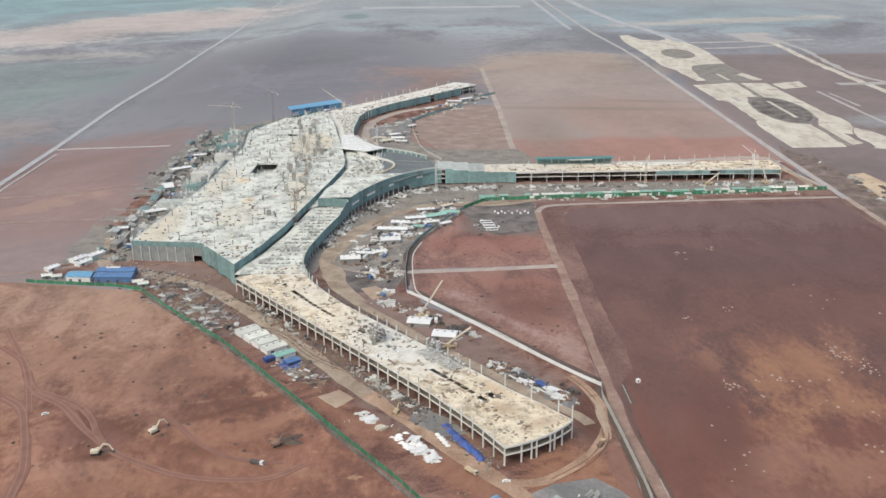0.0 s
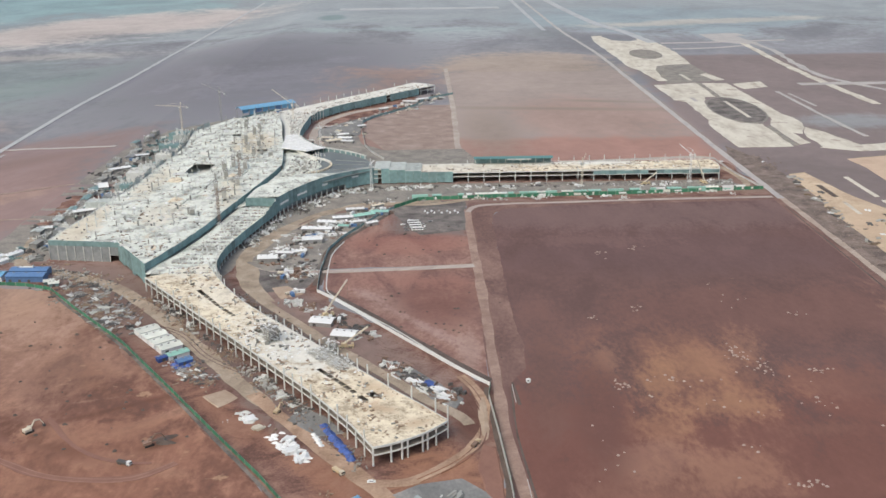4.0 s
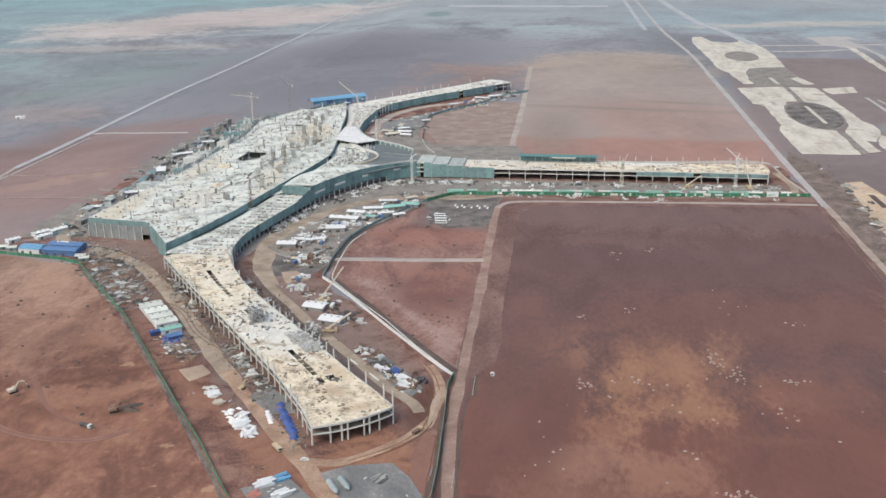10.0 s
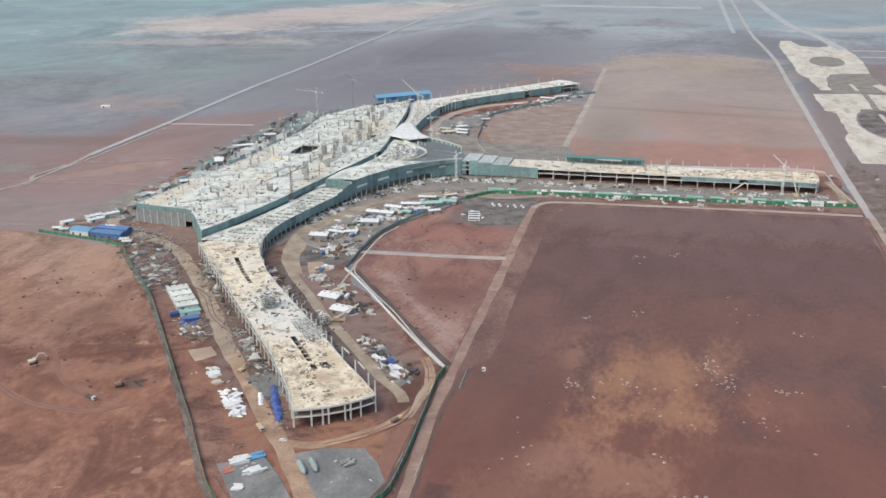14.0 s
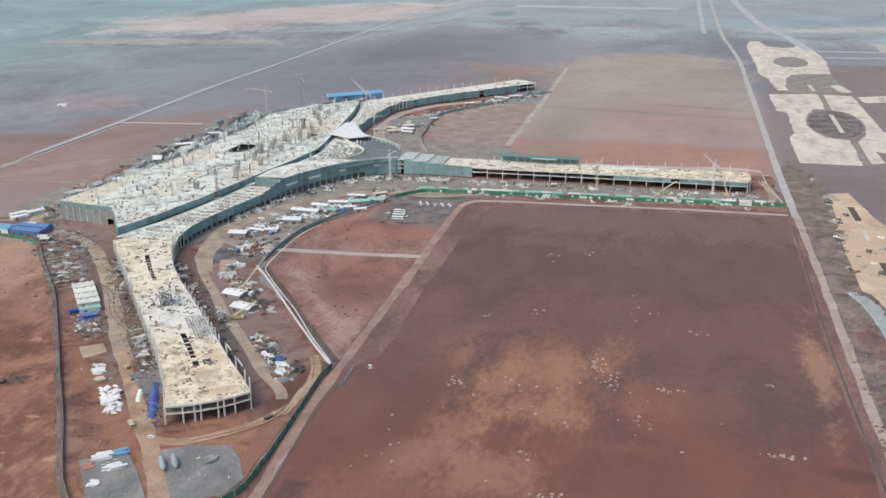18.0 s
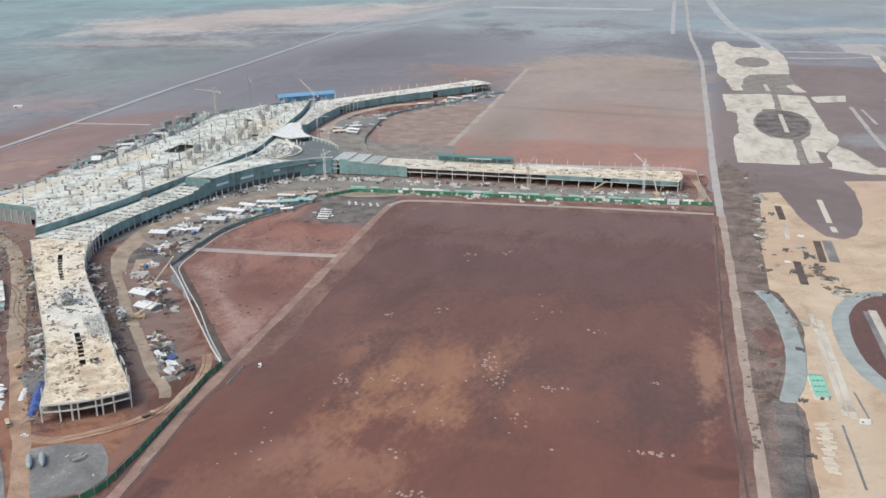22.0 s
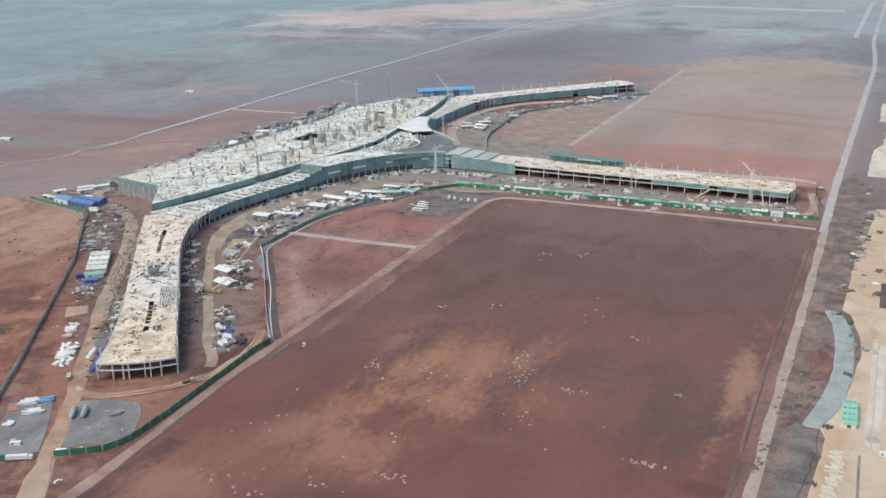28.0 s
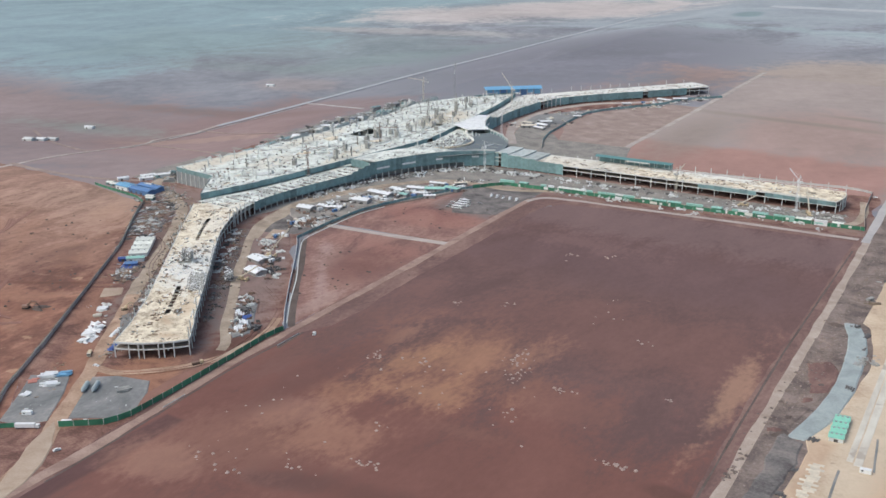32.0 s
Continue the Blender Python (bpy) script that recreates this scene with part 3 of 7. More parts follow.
def part(name, geo, material, parent, label="", kind=""):
    """One mesh under a thing or part; geo is in the world's metres, and the parent stands unturned."""
    base = parent.matrix_world.translation if parent.parent is None else parent.parent.location + parent.location
    g = Geo()
    g.v, g.f = [(x - base[0], y - base[1], z - base[2]) for x, y, z in geo.v], geo.f
    ob = new(name, mesh_of(name, g, material))
    ob.parent = parent
    return tagged(ob, label, kind=kind)


def thing(name, label, category, at=(0, 0, 0), group="", kind=""):
    ob = tagged(new(name), label, category, group, kind)
    ob.location = at
    ob.matrix_world = Matrix.Translation(at)
    return ob


def solid(name, geo, material, label, category="", group="", kind=""):
    """A thing of one mesh."""
    return tagged(new(name, mesh_of(name, geo, material)), label, category, group, kind)

# ---- ground, plots and roads ----
from mathutils import geometry


def ground_z(x, y):
    """The land falls away by 28 m towards the far fields in the west, in even facets of 50 m."""
    def fall(u, v):
        north = min(1.0, max(0.0, (v - 800) / 350))
        return -28.0 * min(1.0, max(0.0, (-350 - u) / 200)) * north * north * (3 - 2 * north)
    u, v = math.floor(x / 50) * 50, math.floor(y / 50) * 50
    a, b = (x - u) / 50, (y - v) / 50
    low, high = fall(u, v) * (1 - a) + fall(u + 50, v) * a, fall(u, v + 50) * (1 - a) + fall(u + 50, v + 50) * a
    return low * (1 - b) + high * b


def sheet(x0, y0, x1, y1, step, z=0.0, ragged=0.0, seed=1):
    g, nx, ny = Geo(), max(1, int((x1 - x0) / step)), max(1, int((y1 - y0) / step))
    for j in range(ny + 1):
        for i in range(nx + 1):
            x, y = x0 + (x1 - x0) * i / nx, y0 + (y1 - y0) * j / ny
            if ragged and (i in (0, nx) or j in (0, ny)):
                d = noise.noise_vector(Vector((x * 0.05, y * 0.05, seed)))
                x, y = x + ragged * d.x, y + ragged * d.y
            g.v.append((x, y, z + ground_z(x, y)))
    for j in range(ny):
        for i in range(nx):
            a = j * (nx + 1) + i
            g.f.append((a, a + 1, a + nx + 2, a + nx + 1))
    return g


LAYER = [0.02]


def layer():
    """Each patch of ground lies a little over the one before."""
    LAYER[0] += 0.006
    return LAYER[0]


def plot(name, poly, material, label, ragged=0.0, step=12.0):
    """A level patch of ground with a somewhat uneven outline and a gently sloping rim."""
    z = layer()
    line = []
    for a, b in zip(poly, poly[1:] + poly[:1]):
        n = max(1, int(math.hypot(b[0] - a[0], b[1] - a[1]) / step))
        for i in range(n):
            x, y = a[0] + (b[0] - a[0]) * i / n, a[1] + (b[1] - a[1]) * i / n
            d = noise.noise_vector(Vector((x * 0.06, y * 0.06, 3)))
            line.append((x + ragged * d.x, y + ragged * d.y))
    me = bpy.data.meshes.new(name)
    tris = []
    for i, j, k in geometry.tessellate_polygon([[Vector((x, y, 0)) for x, y in line]]):
        (ax, ay), (bx, by), (cx, cy) = line[i], line[j], line[k]
        tris.append((i, j, k) if (bx - ax) * (cy - ay) - (by - ay) * (cx - ax) > 0 else (i, k, j))
    n = len(line)
    skirt = [(i, i + n, (i + 1) % n + n, (i + 1) % n) for i in range(n)]
    sign = 1 if sum(a[0] * b[1] - a[1] * b[0] for a, b in zip(line, line[1:] + line[:1])) > 0 else -1
    foot = []
    for i, (x, y) in enumerate(line):
        dx, dy = line[(i + 1) % n][0] - line[i - 1][0], line[(i + 1) % n][1] - line[i - 1][1]
        k = sign * 1.5 * z / max(0.01, math.hypot(dx, dy))
        foot.append((x + dy * k, y - dx * k, ground_z(x, y) - 0.02))
    me.from_pydata([(x, y, z + ground_z(x, y)) for x, y in line] + foot, [], tris + skirt)
    me.materials.append(material)
    return tagged(new(name, me), label, kind="structure")


def road(name, line, width, material, label, ragged=0.3, step=6.0):
    z = layer()
    c = fine_line(line, step)
    left, right = [], []
    for a, b, p in zip(offset(c, width / 2), offset(c, -width / 2), c):
        u, v = noise.fractal(Vector((p[0] * 0.023, p[1] * 0.023, 0)), 1, 2, 4), noise.fractal(Vector((p[0] * 0.023, p[1] * 0.023, 9)), 1, 2, 4)
        left.append((a[0] + (a[0] - p[0]) * u * ragged, a[1] + (a[1] - p[1]) * u * ragged))
        right.append((b[0] + (b[0] - p[0]) * v * ragged, b[1] + (b[1] - p[1]) * v * ragged))
    g = Geo().loft(left, right, -0.3, z)
    g.v = [(x, y, h + ground_z(x, y) + 0.5 * min(1.0, -ground_z(x, y) / 3)) for x, y, h in g.v]
    return solid(name, g, material, label, kind="structure")


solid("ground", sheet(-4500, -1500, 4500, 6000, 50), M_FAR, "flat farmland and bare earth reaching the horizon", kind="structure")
plot("work_yard", [(-20, 470), (66, 385), (110, 440), (104, 600), (-30, 775), (-33, 880), (22, 1016), (430, 1050), (416, 1200), (94, 1206), (92, 1290), (-40, 1370), (40, 1640), (20, 1690), (-140, 1580), (-290, 1430), (-330, 1100), (-345, 830), (-250, 782)], M_YARD, "churned red-brown earth round the building site", 10)
plot("gate_ground", [(20, -200), (150, -200), (140, 470), (100, 480), (40, 410)], M_YARD, "brown trampled ground outside the site gate", 3)
plot("field_west", [(-900, -200), (128, -200), (118, 330), (66, 385), (-20, 470), (-110, 600), (-250, 782), (-360, 806), (-480, 815), (-900, 815)], M_RED, "rough orange-red earth field with wheel tracks", 3)
plot("verge_road", [(104, 600), (110, 480), (118, 400), (124, -200), (146, -200), (136, 300), (124, 480), (122, 590), (132, 612), (134, 660), (128, 720), (126, 800), (123, 900), (122, 985), (132, 1012), (180, 1026), (150, 1030), (100, 1016), (98, 800)], M_VERGER, "dusty reddish verge beside the dark field", 2.5)
plot("verge_north", [(96, 1000), (130, 1000), (430, 1026), (434, 1056), (300, 1050), (100, 1038)], M_VERGER, "dusty verge along the north edge of the dark field", 1.0)
plot("field_plum", [(142, -200), (454, -200), (444, 450), (440, 560), (435.5, 660), (432, 750), (430, 860), (426, 1036), (200, 1022), (136, 1010), (122, 985), (123, 900), (125, 800), (126, 715), (131, 665), (129, 628), (118, 606), (116, 560), (121, 485), (126, 440), (129, 400), (134, 300)], M_PLUM, "dark plum-brown bare earth field with tan dust patches", 1.8, 8)
plot("front_yard", [(-120, 800), (-123, 850), (-117, 892), (-108, 938), (-101, 972), (-91, 1006), (-78, 1036), (-65, 1060), (-51, 1080), (-36, 1096), (-8, 1114), (40, 1112), (395, 1122), (405, 1096), (260, 1070), (60, 1050), (10, 1030), (-38, 1018), (-60, 988), (-89, 923), (-108, 874), (-111, 829)], M_RUBBLE, "grey-brown trampled ground before the building", 1.5)
plot("plot_1", [(-26, 780), (103, 612), (100, 832), (-28, 820)], M_PLOT, "red-brown bare plot beside the white wall", 2)
plot("plot_2", [(-30, 830), (100, 840), (98, 1005), (22, 1012), (-22, 915), (-32, 880)], M_PLOT, "red-brown bare plot below the car park", 2)
plot("car_park", [(20, 1006), (24, 1032), (60, 1040), (97, 1044), (98, 940), (52, 924), (36, 950)], M_GREYDARK, "dark gravel car park beside the fence", 2)
plot("plot_3", [(-2, 1284), (90, 1290), (86, 1600), (40, 1600), (-40, 1480), (-38, 1380)], M_ROADB, "bare red-grey plot inside the far loop", 3)
plot("hall_yard", [(-282, 858), (-345, 850), (-352, 1000), (-350, 1120), (-346, 1300), (-318, 1420), (-250, 1500), (-200, 1540), (-150, 1520), (-230, 1440), (-262, 1130)], M_RUBBLE, "grey-brown works ground behind the hall", 4)
plot("verge_east", [(460, -200), (446, 600), (438, 900), (432, 1040), (428, 1240), (440, 1290), (462, 1230), (480, 1000), (490, 750), (486, -200)], M_VERGE, "brown rubble strip between road and apron", 5)
plot("verge_west", [(461, -200), (452, -200), (442, 450), (438, 560), (433, 660), (430, 750), (428, 860), (424, 1036), (429, 1046), (436, 1040), (446, 731), (453, 560), (460, 150)], M_VERGER, "dusty brown verge between dark field and straight road", 1.5, 8)
road("ditch_1", [(445, 480), (441.5, 548), (437, 640), (433, 740), (430.5, 860), (428, 1010)], 1.5, M_DITCH, "dark shallow ditch beside the road", ragged=0.5)
road("ditch_2", offset([(101, 606), (83, 628), (47, 676), (7, 731), (-16, 761), (-26, 774)], -4.4), 6.0, M_DITCH, "dark ditch outside the white wall", ragged=0.3)
plot("ditch_3", [(-36, 790), (-28, 790), (-27, 880), (-18, 915), (24, 1004), (16, 1008), (-26, 918), (-36, 880)], M_DITCH, "dark strip inside the yard fence", 1.2)
road("ditch_4", [(130, 370), (127.5, 410), (124, 450), (120.5, 490), (117, 540), (117.5, 600)], 1.4, M_DITCH, "dark ditch between road and field", ragged=0.5)
road("ditch_6", [(121, 574), (120, 590), (118.5, 606)], 2.0, M_DITCH, "short dark hollow beside the road", ragged=0.7)
road("ditch_7", offset([(58, 380), (12, 430), (-15, 470), (-63, 539), (-106, 600), (-158, 673), (-217, 742), (-249, 782)], 1.8), 2.4, M_GREYDARK, "dark strip of soil inside the hoarding", ragged=0.5)
road("ditch_5", [(105, 440), (108.5, 481), (104.5, 538), (100.5, 585), (102, 599)], 4.0, M_DITCH, "dark weedy strip inside the green hoarding", ragged=0.5)
road("road_1", [(461, -200), (457, 150), (453, 430), (450.5, 568), (447.5, 640), (444.5, 731), (441, 850), (437, 960), (434, 1046)], 6.6, M_ROADS, "straight pale dirt road", ragged=0.35)
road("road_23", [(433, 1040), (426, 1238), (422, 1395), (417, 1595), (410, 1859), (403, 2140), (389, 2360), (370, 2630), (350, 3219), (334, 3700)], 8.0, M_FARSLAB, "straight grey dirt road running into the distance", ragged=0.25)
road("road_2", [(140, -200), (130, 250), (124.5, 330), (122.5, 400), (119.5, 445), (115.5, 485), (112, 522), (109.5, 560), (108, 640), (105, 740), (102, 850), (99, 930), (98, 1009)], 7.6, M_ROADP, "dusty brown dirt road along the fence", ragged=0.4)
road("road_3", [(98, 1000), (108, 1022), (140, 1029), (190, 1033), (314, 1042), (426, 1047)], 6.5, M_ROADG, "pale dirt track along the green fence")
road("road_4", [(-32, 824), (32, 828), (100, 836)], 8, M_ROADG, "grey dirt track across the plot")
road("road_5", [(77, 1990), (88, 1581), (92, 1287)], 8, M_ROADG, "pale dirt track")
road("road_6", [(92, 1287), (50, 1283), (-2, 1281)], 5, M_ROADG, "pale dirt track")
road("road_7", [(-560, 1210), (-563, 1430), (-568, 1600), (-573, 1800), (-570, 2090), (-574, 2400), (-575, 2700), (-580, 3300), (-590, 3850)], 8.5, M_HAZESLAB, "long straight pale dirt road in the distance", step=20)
road("road_20", [(-538, 700), (-523, 798), (-522, 880), (-523, 1000), (-545, 1090), (-560, 1210)], 6, M_ROADG, "pale brown dirt road in the distance", step=15)
road("road_21", [(-558, 1150), (-558, 1089), (-548, 1062), (-522, 1027), (-514, 1003), (-513, 977)], 5, M_ROADG, "brown track curling off the distant road", step=8)
road("road_15", [(-522, 935), (-640, 960), (-740, 1010)], 5, M_ROADB, "faint track in the far fields", step=20)
road("road_24", [(-551, 1100), (-546, 1175), (-546, 1247), (-547, 1397)], 4.5, M_FARSLAB, "second pale track beside the distant road", step=15)
road("road_25", [(-523, 1025), (-485, 1017), (-403, 998), (-335, 988)], 4.5, M_ROADB, "faint track across the far fields", step=10)
road("road_16", [(-556, 1175), (-440, 1130), (-345, 1130)], 4, M_ROADB, "faint track to the hall", step=15)
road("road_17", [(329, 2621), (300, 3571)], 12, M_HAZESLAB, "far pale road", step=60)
road("road_8", [(-318, 930), (-312, 896), (-303, 851), (-270, 833), (-231, 812), (-196, 786), (-151, 734), (-102, 666), (-62, 608), (-40, 578)], 12.5, M_HAUL, "tan haul road along the pier", ragged=0.35)
road("road_22", [(-50, 592), (-26, 559), (6, 517), (34, 481), (66, 436), (82, 412), (98, 390), (112, 355), (122, 320)], 10.5, M_LOOP, "orange earth haul road down to the gate", ragged=0.35)
road("road_9", [(28, 484), (45, 484), (63, 490), (80, 509), (92, 526), (98, 554), (96, 592), (84, 616)], 7, M_LOOP, "orange trodden track round the end of the pier", ragged=0.7)
plot("east_yard", [(-103, 841), (-81, 850), (-34, 851), (-31, 820), (-41, 784), (-70, 776), (-90, 798)], M_GREYDARK, "dark gravel ground inside the bend of the haul road", 3)
plot("haul_bay", [(-72, 973), (-98, 935), (-110, 895), (-111, 854), (-104, 815), (-95, 793), (-74, 754), (-62, 755), (-80, 795), (-90, 841), (-90, 880), (-87, 902), (-69, 943)], M_HAUL, "broad grey-brown bend of the haul road", 1.5, 8)
road("road_18", [(89, 549), (83, 561), (63, 582), (32, 621), (-5, 666), (-44, 719), (-79, 767), (-94, 800), (-99, 835), (-98, 884), (-84, 925), (-62, 962), (-36, 1011), (-5, 1036), (60, 1030), (140, 1064), (260, 1072), (370, 1078), (408, 1090), (414, 1130), (405, 1180)], 8.2, M_HAUL, "grey-brown haul road looping round the site", ragged=0.3)

plot("wing_yard", [(-56, 1244), (-44, 1195), (-29, 1184), (110, 1190), (112, 1240), (98, 1288), (-2, 1284), (-34, 1320), (-46, 1380), (-60, 1400), (-88, 1330)], M_RUBBLE, "grey-brown works ground below the far concourse", 2)
road("road_19", [(-46, 1232), (-62, 1259), (-84, 1299), (-102, 1351), (-108, 1421), (-96, 1490), (-61, 1548), (-17, 1584), (30, 1626)], 13, M_ROADG, "broad pale dusty haul road curving below the far concourse", ragged=0.3)
road("road_11", [(-106, 874), (-80, 830), (-33, 824)], 8, M_ROADG, "grey track into the yard")
road("road_12", [(-305, 1180), (-300, 1100), (-288, 1010), (-300, 930)], 9, M_ROADB, "grey haul road behind the hall")
road("road_13", [(-563, 1430), (-531, 1421), (-474, 1390), (-415, 1359), (-368, 1335)], 5, M_FARSLAB, "pale track to the hall", step=10)
road("road_14", [(-530, 822), (-460, 818), (-375, 828), (-318, 850)], 7, M_ROADB, "brown track to the blue compound")
for i, (line, w) in enumerate((([(-321, 674), (-296, 648), (-272, 603), (-244, 579), (-220, 549), (-194, 521), (-169, 505), (-147, 494), (-121, 489), (-97, 491), (-78, 507)], 5.5), ([(-272, 603), (-238, 583), (-220, 562), (-211, 544), (-199, 526)], 4.0),
                               ([(-304, 602), (-288, 593), (-270, 577), (-254, 542), (-240, 503), (-235, 474), (-226, 430)], 6.5), ([(-330, 705), (-296, 648), (-276, 606), (-262, 570)], 4.0), ([(-171, 562), (-150, 535), (-130, 517), (-110, 508), (-92, 507)], 3.0))):
    road("wheel_way_%d" % (i + 1), line, w, M_TRACK, "faint broad way worn by wheels in the red earth", ragged=0.8, step=5)
RUTS = (([(-321, 674), (-296, 648), (-272, 603), (-244, 579), (-220, 549), (-194, 521), (-169, 505), (-147, 494), (-121, 489), (-97, 491), (-78, 507)], 0.7), ([(-272, 603), (-238, 583), (-220, 562), (-211, 544), (-199, 526)], 0.6),
        ([(-288, 593), (-270, 577), (-254, 542), (-240, 503), (-235, 474), (-226, 430)], 0.8), ([(-330, 705), (-296, 648), (-276, 606), (-262, 570)], 0.6))
RUTS += (([(26, 652), (45, 642), (66, 615), (83, 598), (93, 572), (97, 536), (84, 508), (60, 486)], 0.7), ([(30, 662), (65, 640), (88, 604), (99, 566)], 0.6), ([(-20, 740), (10, 706), (30, 668)], 0.6), ([(-150, 710), (-120, 690), (-92, 650), (-60, 622)], 0.6))
for i, (line, w) in enumerate(RUTS):
    for o in (-1.3, 1.3):
        road("track_%d" % (2 * i + (o > 0) + 1), offset(fine_line(line, 8), o * (1 + w * 0.4)), w, M_RUT if i < 4 else M_YARD, "faint wheel rut in the red earth", ragged=0.7, step=5)
plot("gate_apron", [(76, 417), (84, 412), (100, 397), (112, 381), (121, 362), (130, 320), (122, 318), (112, 354), (102, 370), (90, 388)], M_ROAD, "pale tan dust before the site gate", 1.5, 8)
plot("gravel_pad_1", [(46, 401), (24, 432), (8, 452), (32, 464), (48, 447), (71, 416), (62, 404)], M_GREYYARD, "grey gravel storage pad", 1)
plot("gravel_pad_2", [(80, 426), (46, 472), (60, 482), (83, 488), (96, 474), (106, 456), (102, 440)], M_GREYYARD, "grey gravel storage pad", 1)
plot("gravel_pad_3", [(40, 623), (50, 631), (86, 583), (81, 570), (66, 583)], M_GREYYARD, "small gravel pad by the pier", 1)
plot("gravel_pad_4", [(-22, 557), (-16, 573), (0, 561), (14, 540), (-2, 536)], M_GREYYARD, "grey gravel pad by the pier", 1)
plot("yard_pad_1", [(-100, 850), (-80, 926), (-50, 990), (10, 1020), (22, 1012), (-24, 915), (-36, 880), (-38, 830), (-80, 826)], M_RUBBLE, "grey gravel works yard", 3)
road("road_26", [(-101, 850), (-104, 880), (-98, 912), (-86, 938), (-67, 976), (-43, 1008), (-14, 1020), (12, 1031), (70, 1042)], 9.5, M_HAUL, "brown haul road between concourse and works yard", ragged=0.3)
plot("yard_pad_2", [(-104, 1420), (-50, 1500), (30, 1600), (60, 1640), (40, 1600), (-44, 1480), (-44, 1380), (-80, 1330), (-100, 1360)], M_GREYYARD, "grey works yard by the far pier", 3)
plot("earth_pad", [(-81, 589), (-69, 598), (-59, 587), (-68, 574)], M_ROAD, "tan levelled earth platform", 0.6, 5)
plot("earth_pad_2", [(-68, 784), (-56, 789), (-41, 770), (-57, 760)], M_ROAD, "tan levelled earth platform", 0.6, 5)
plot("earth_pad_3", [(97, 474), (107, 456), (103, 520), (97, 524), (93, 500)], M_TRACK, "tan bare earth corner", 2, 5)

# ---- aprons and taxiways beyond the road ----
VERGE_Z = LAYER[0]
plot("apron_1", [(474, 1141), (472, 1018), (468, 1008), (468, 963), (470, 899), (470, 840), (477, 831), (484, 802), (487, 785), (490, 763), (488, 702), (484, 666), (477, 637), (481, 625), (480, 576), (480, -200), (900, -200), (900, 1240), (640, 1232), (569, 1213), (575, 1171), (574, 1103), (566, 1041), (557, 1006), (543, 990), (528, 995), (520, 1015), (508, 1056), (501, 1107), (494, 1148)], M_APRON, "broad tan concrete apron under construction", 1.0, 7)
APRON_Z = LAYER[0]
for i, (poly, m) in enumerate((
        ([(441, 1764), (519, 1788), (518, 1650), (500, 1646), (490, 1608), (482, 1540), (486, 1480), (500, 1436), (528, 1426), (526, 1285), (456, 1282), (454, 1351), (452, 1420), (461, 1459), (461, 1605), (446, 1625)], M_APRONW),
        ([(528, 1781), (572, 1778), (577, 1600), (579, 1498), (586, 1470), (588, 1434), (578, 1400), (561, 1358), (551, 1366), (555, 1304), (538, 1294), (538, 1420), (552, 1460), (562, 1533), (550, 1610), (528, 1650)], M_APRONW),
        ([(580, 1402), (595, 1369), (615, 1289), (594, 1274), (564, 1276), (565, 1356)], M_APRONW),
        ([(423, 2368), (431, 2483), (454, 2488), (468, 2398), (504, 2376), (528, 2401), (541, 2507), (553, 2426), (569, 2261), (569, 2161), (563, 2018), (515, 2008), (489, 1988), (478, 1938), (473, 1861), (474, 1814), (458, 1810), (453, 1869), (449, 1932), (434, 1996), (433, 2131), (429, 2230)], M_APRONW),
        ([(478, 1936), (490, 1986), (515, 2004), (562, 2010), (567, 1807), (466, 1786), (474, 1812)], M_RUBBLE), ([(548, 1878), (563, 1894), (577, 1820), (558, 1806)], M_APRONW), ([(580, 1772), (636, 1795), (629, 1741), (586, 1721)], M_APRONW),
        ([(697, 2499), (774, 2495), (780, 2350), (760, 2300), (701, 2362)], M_FARSLAB), ([(560, 1276), (615, 1289), (660, 1300), (652, 1262), (600, 1254)], M_APRONW))):
    plot("apron_%d" % (i + 2), poly, m, "pale concrete apron slab under construction" if m != M_RUBBLE else "grey-brown unpaved patch amid the apron", 3.0, 16)


def oval(cx, cy, rx, ry, n=36, lean=0.0):
    return [(cx + rx * math.cos(2 * math.pi * i / n) + lean * math.sin(2 * math.pi * i / n), cy + ry * math.sin(2 * math.pi * i / n)) for i in range(n)]


for i, (cx, cy, rx, ry, lean, m) in enumerate(((566, 742, 44, 102, -6, M_PLUM), (501, 2160, 31, 68, 2, M_RUBBLE), (521, 1537, 37, 101, 3, M_GREYDARK), (650, 1040, 44, 150, 6, M_PLUM))):
    plot("oval_rim_%d" % (i + 1), oval(cx - (5 if i == 0 else 0), cy, rx + (7 if i == 0 else 2.5), ry + (8 if i == 0 else 5), lean=lean), M_BLUEGREY if i == 0 else M_RUBBLE, "grey gravel rim round an earth oval", 1)
    plot("earth_oval_%d" % (i + 1), oval(cx, cy, rx, ry, lean=lean), m, "dark bare earth oval between taxiways", 1.5)
for i, (a, b, w, m) in enumerate((((534, 1126), (536, 1043), 4, M_APRONW), ((537, 1028), (538, 1012), 4, M_APRONW), ((543, 809), (550, 640), 6, M_APRONW), ((538, 806), (544, 640), 4, M_GREYYARD), ((522, 1606), (524, 1474), 6, M_APRONW), ((513, 1883), (516, 1812), 6, M_APRONW), ((640, 1090), (646, 930), 5, M_APRONW),
                                  ((497, 790), (503, 625), 3, M_APRONW), ((502, 780), (508, 622), 4, M_APRONW), ((493, 1023), (493, 978), 4, M_APRONW), ((512, 660), (517, 620), 0.9, M_GREYYARD), ((500, 612), (504, 540), 1.0, M_GREYYARD), ((477, 1640), (477, 1606), 6, M_FARSLAB))):
    plot("slab_strip_%d" % (i + 1), [(a[0] - w / 2, a[1]), (b[0] - w / 2, b[1]), (b[0] + w / 2, b[1]), (a[0] + w / 2, a[1])], m, "pale narrow concrete strip", 0.2)
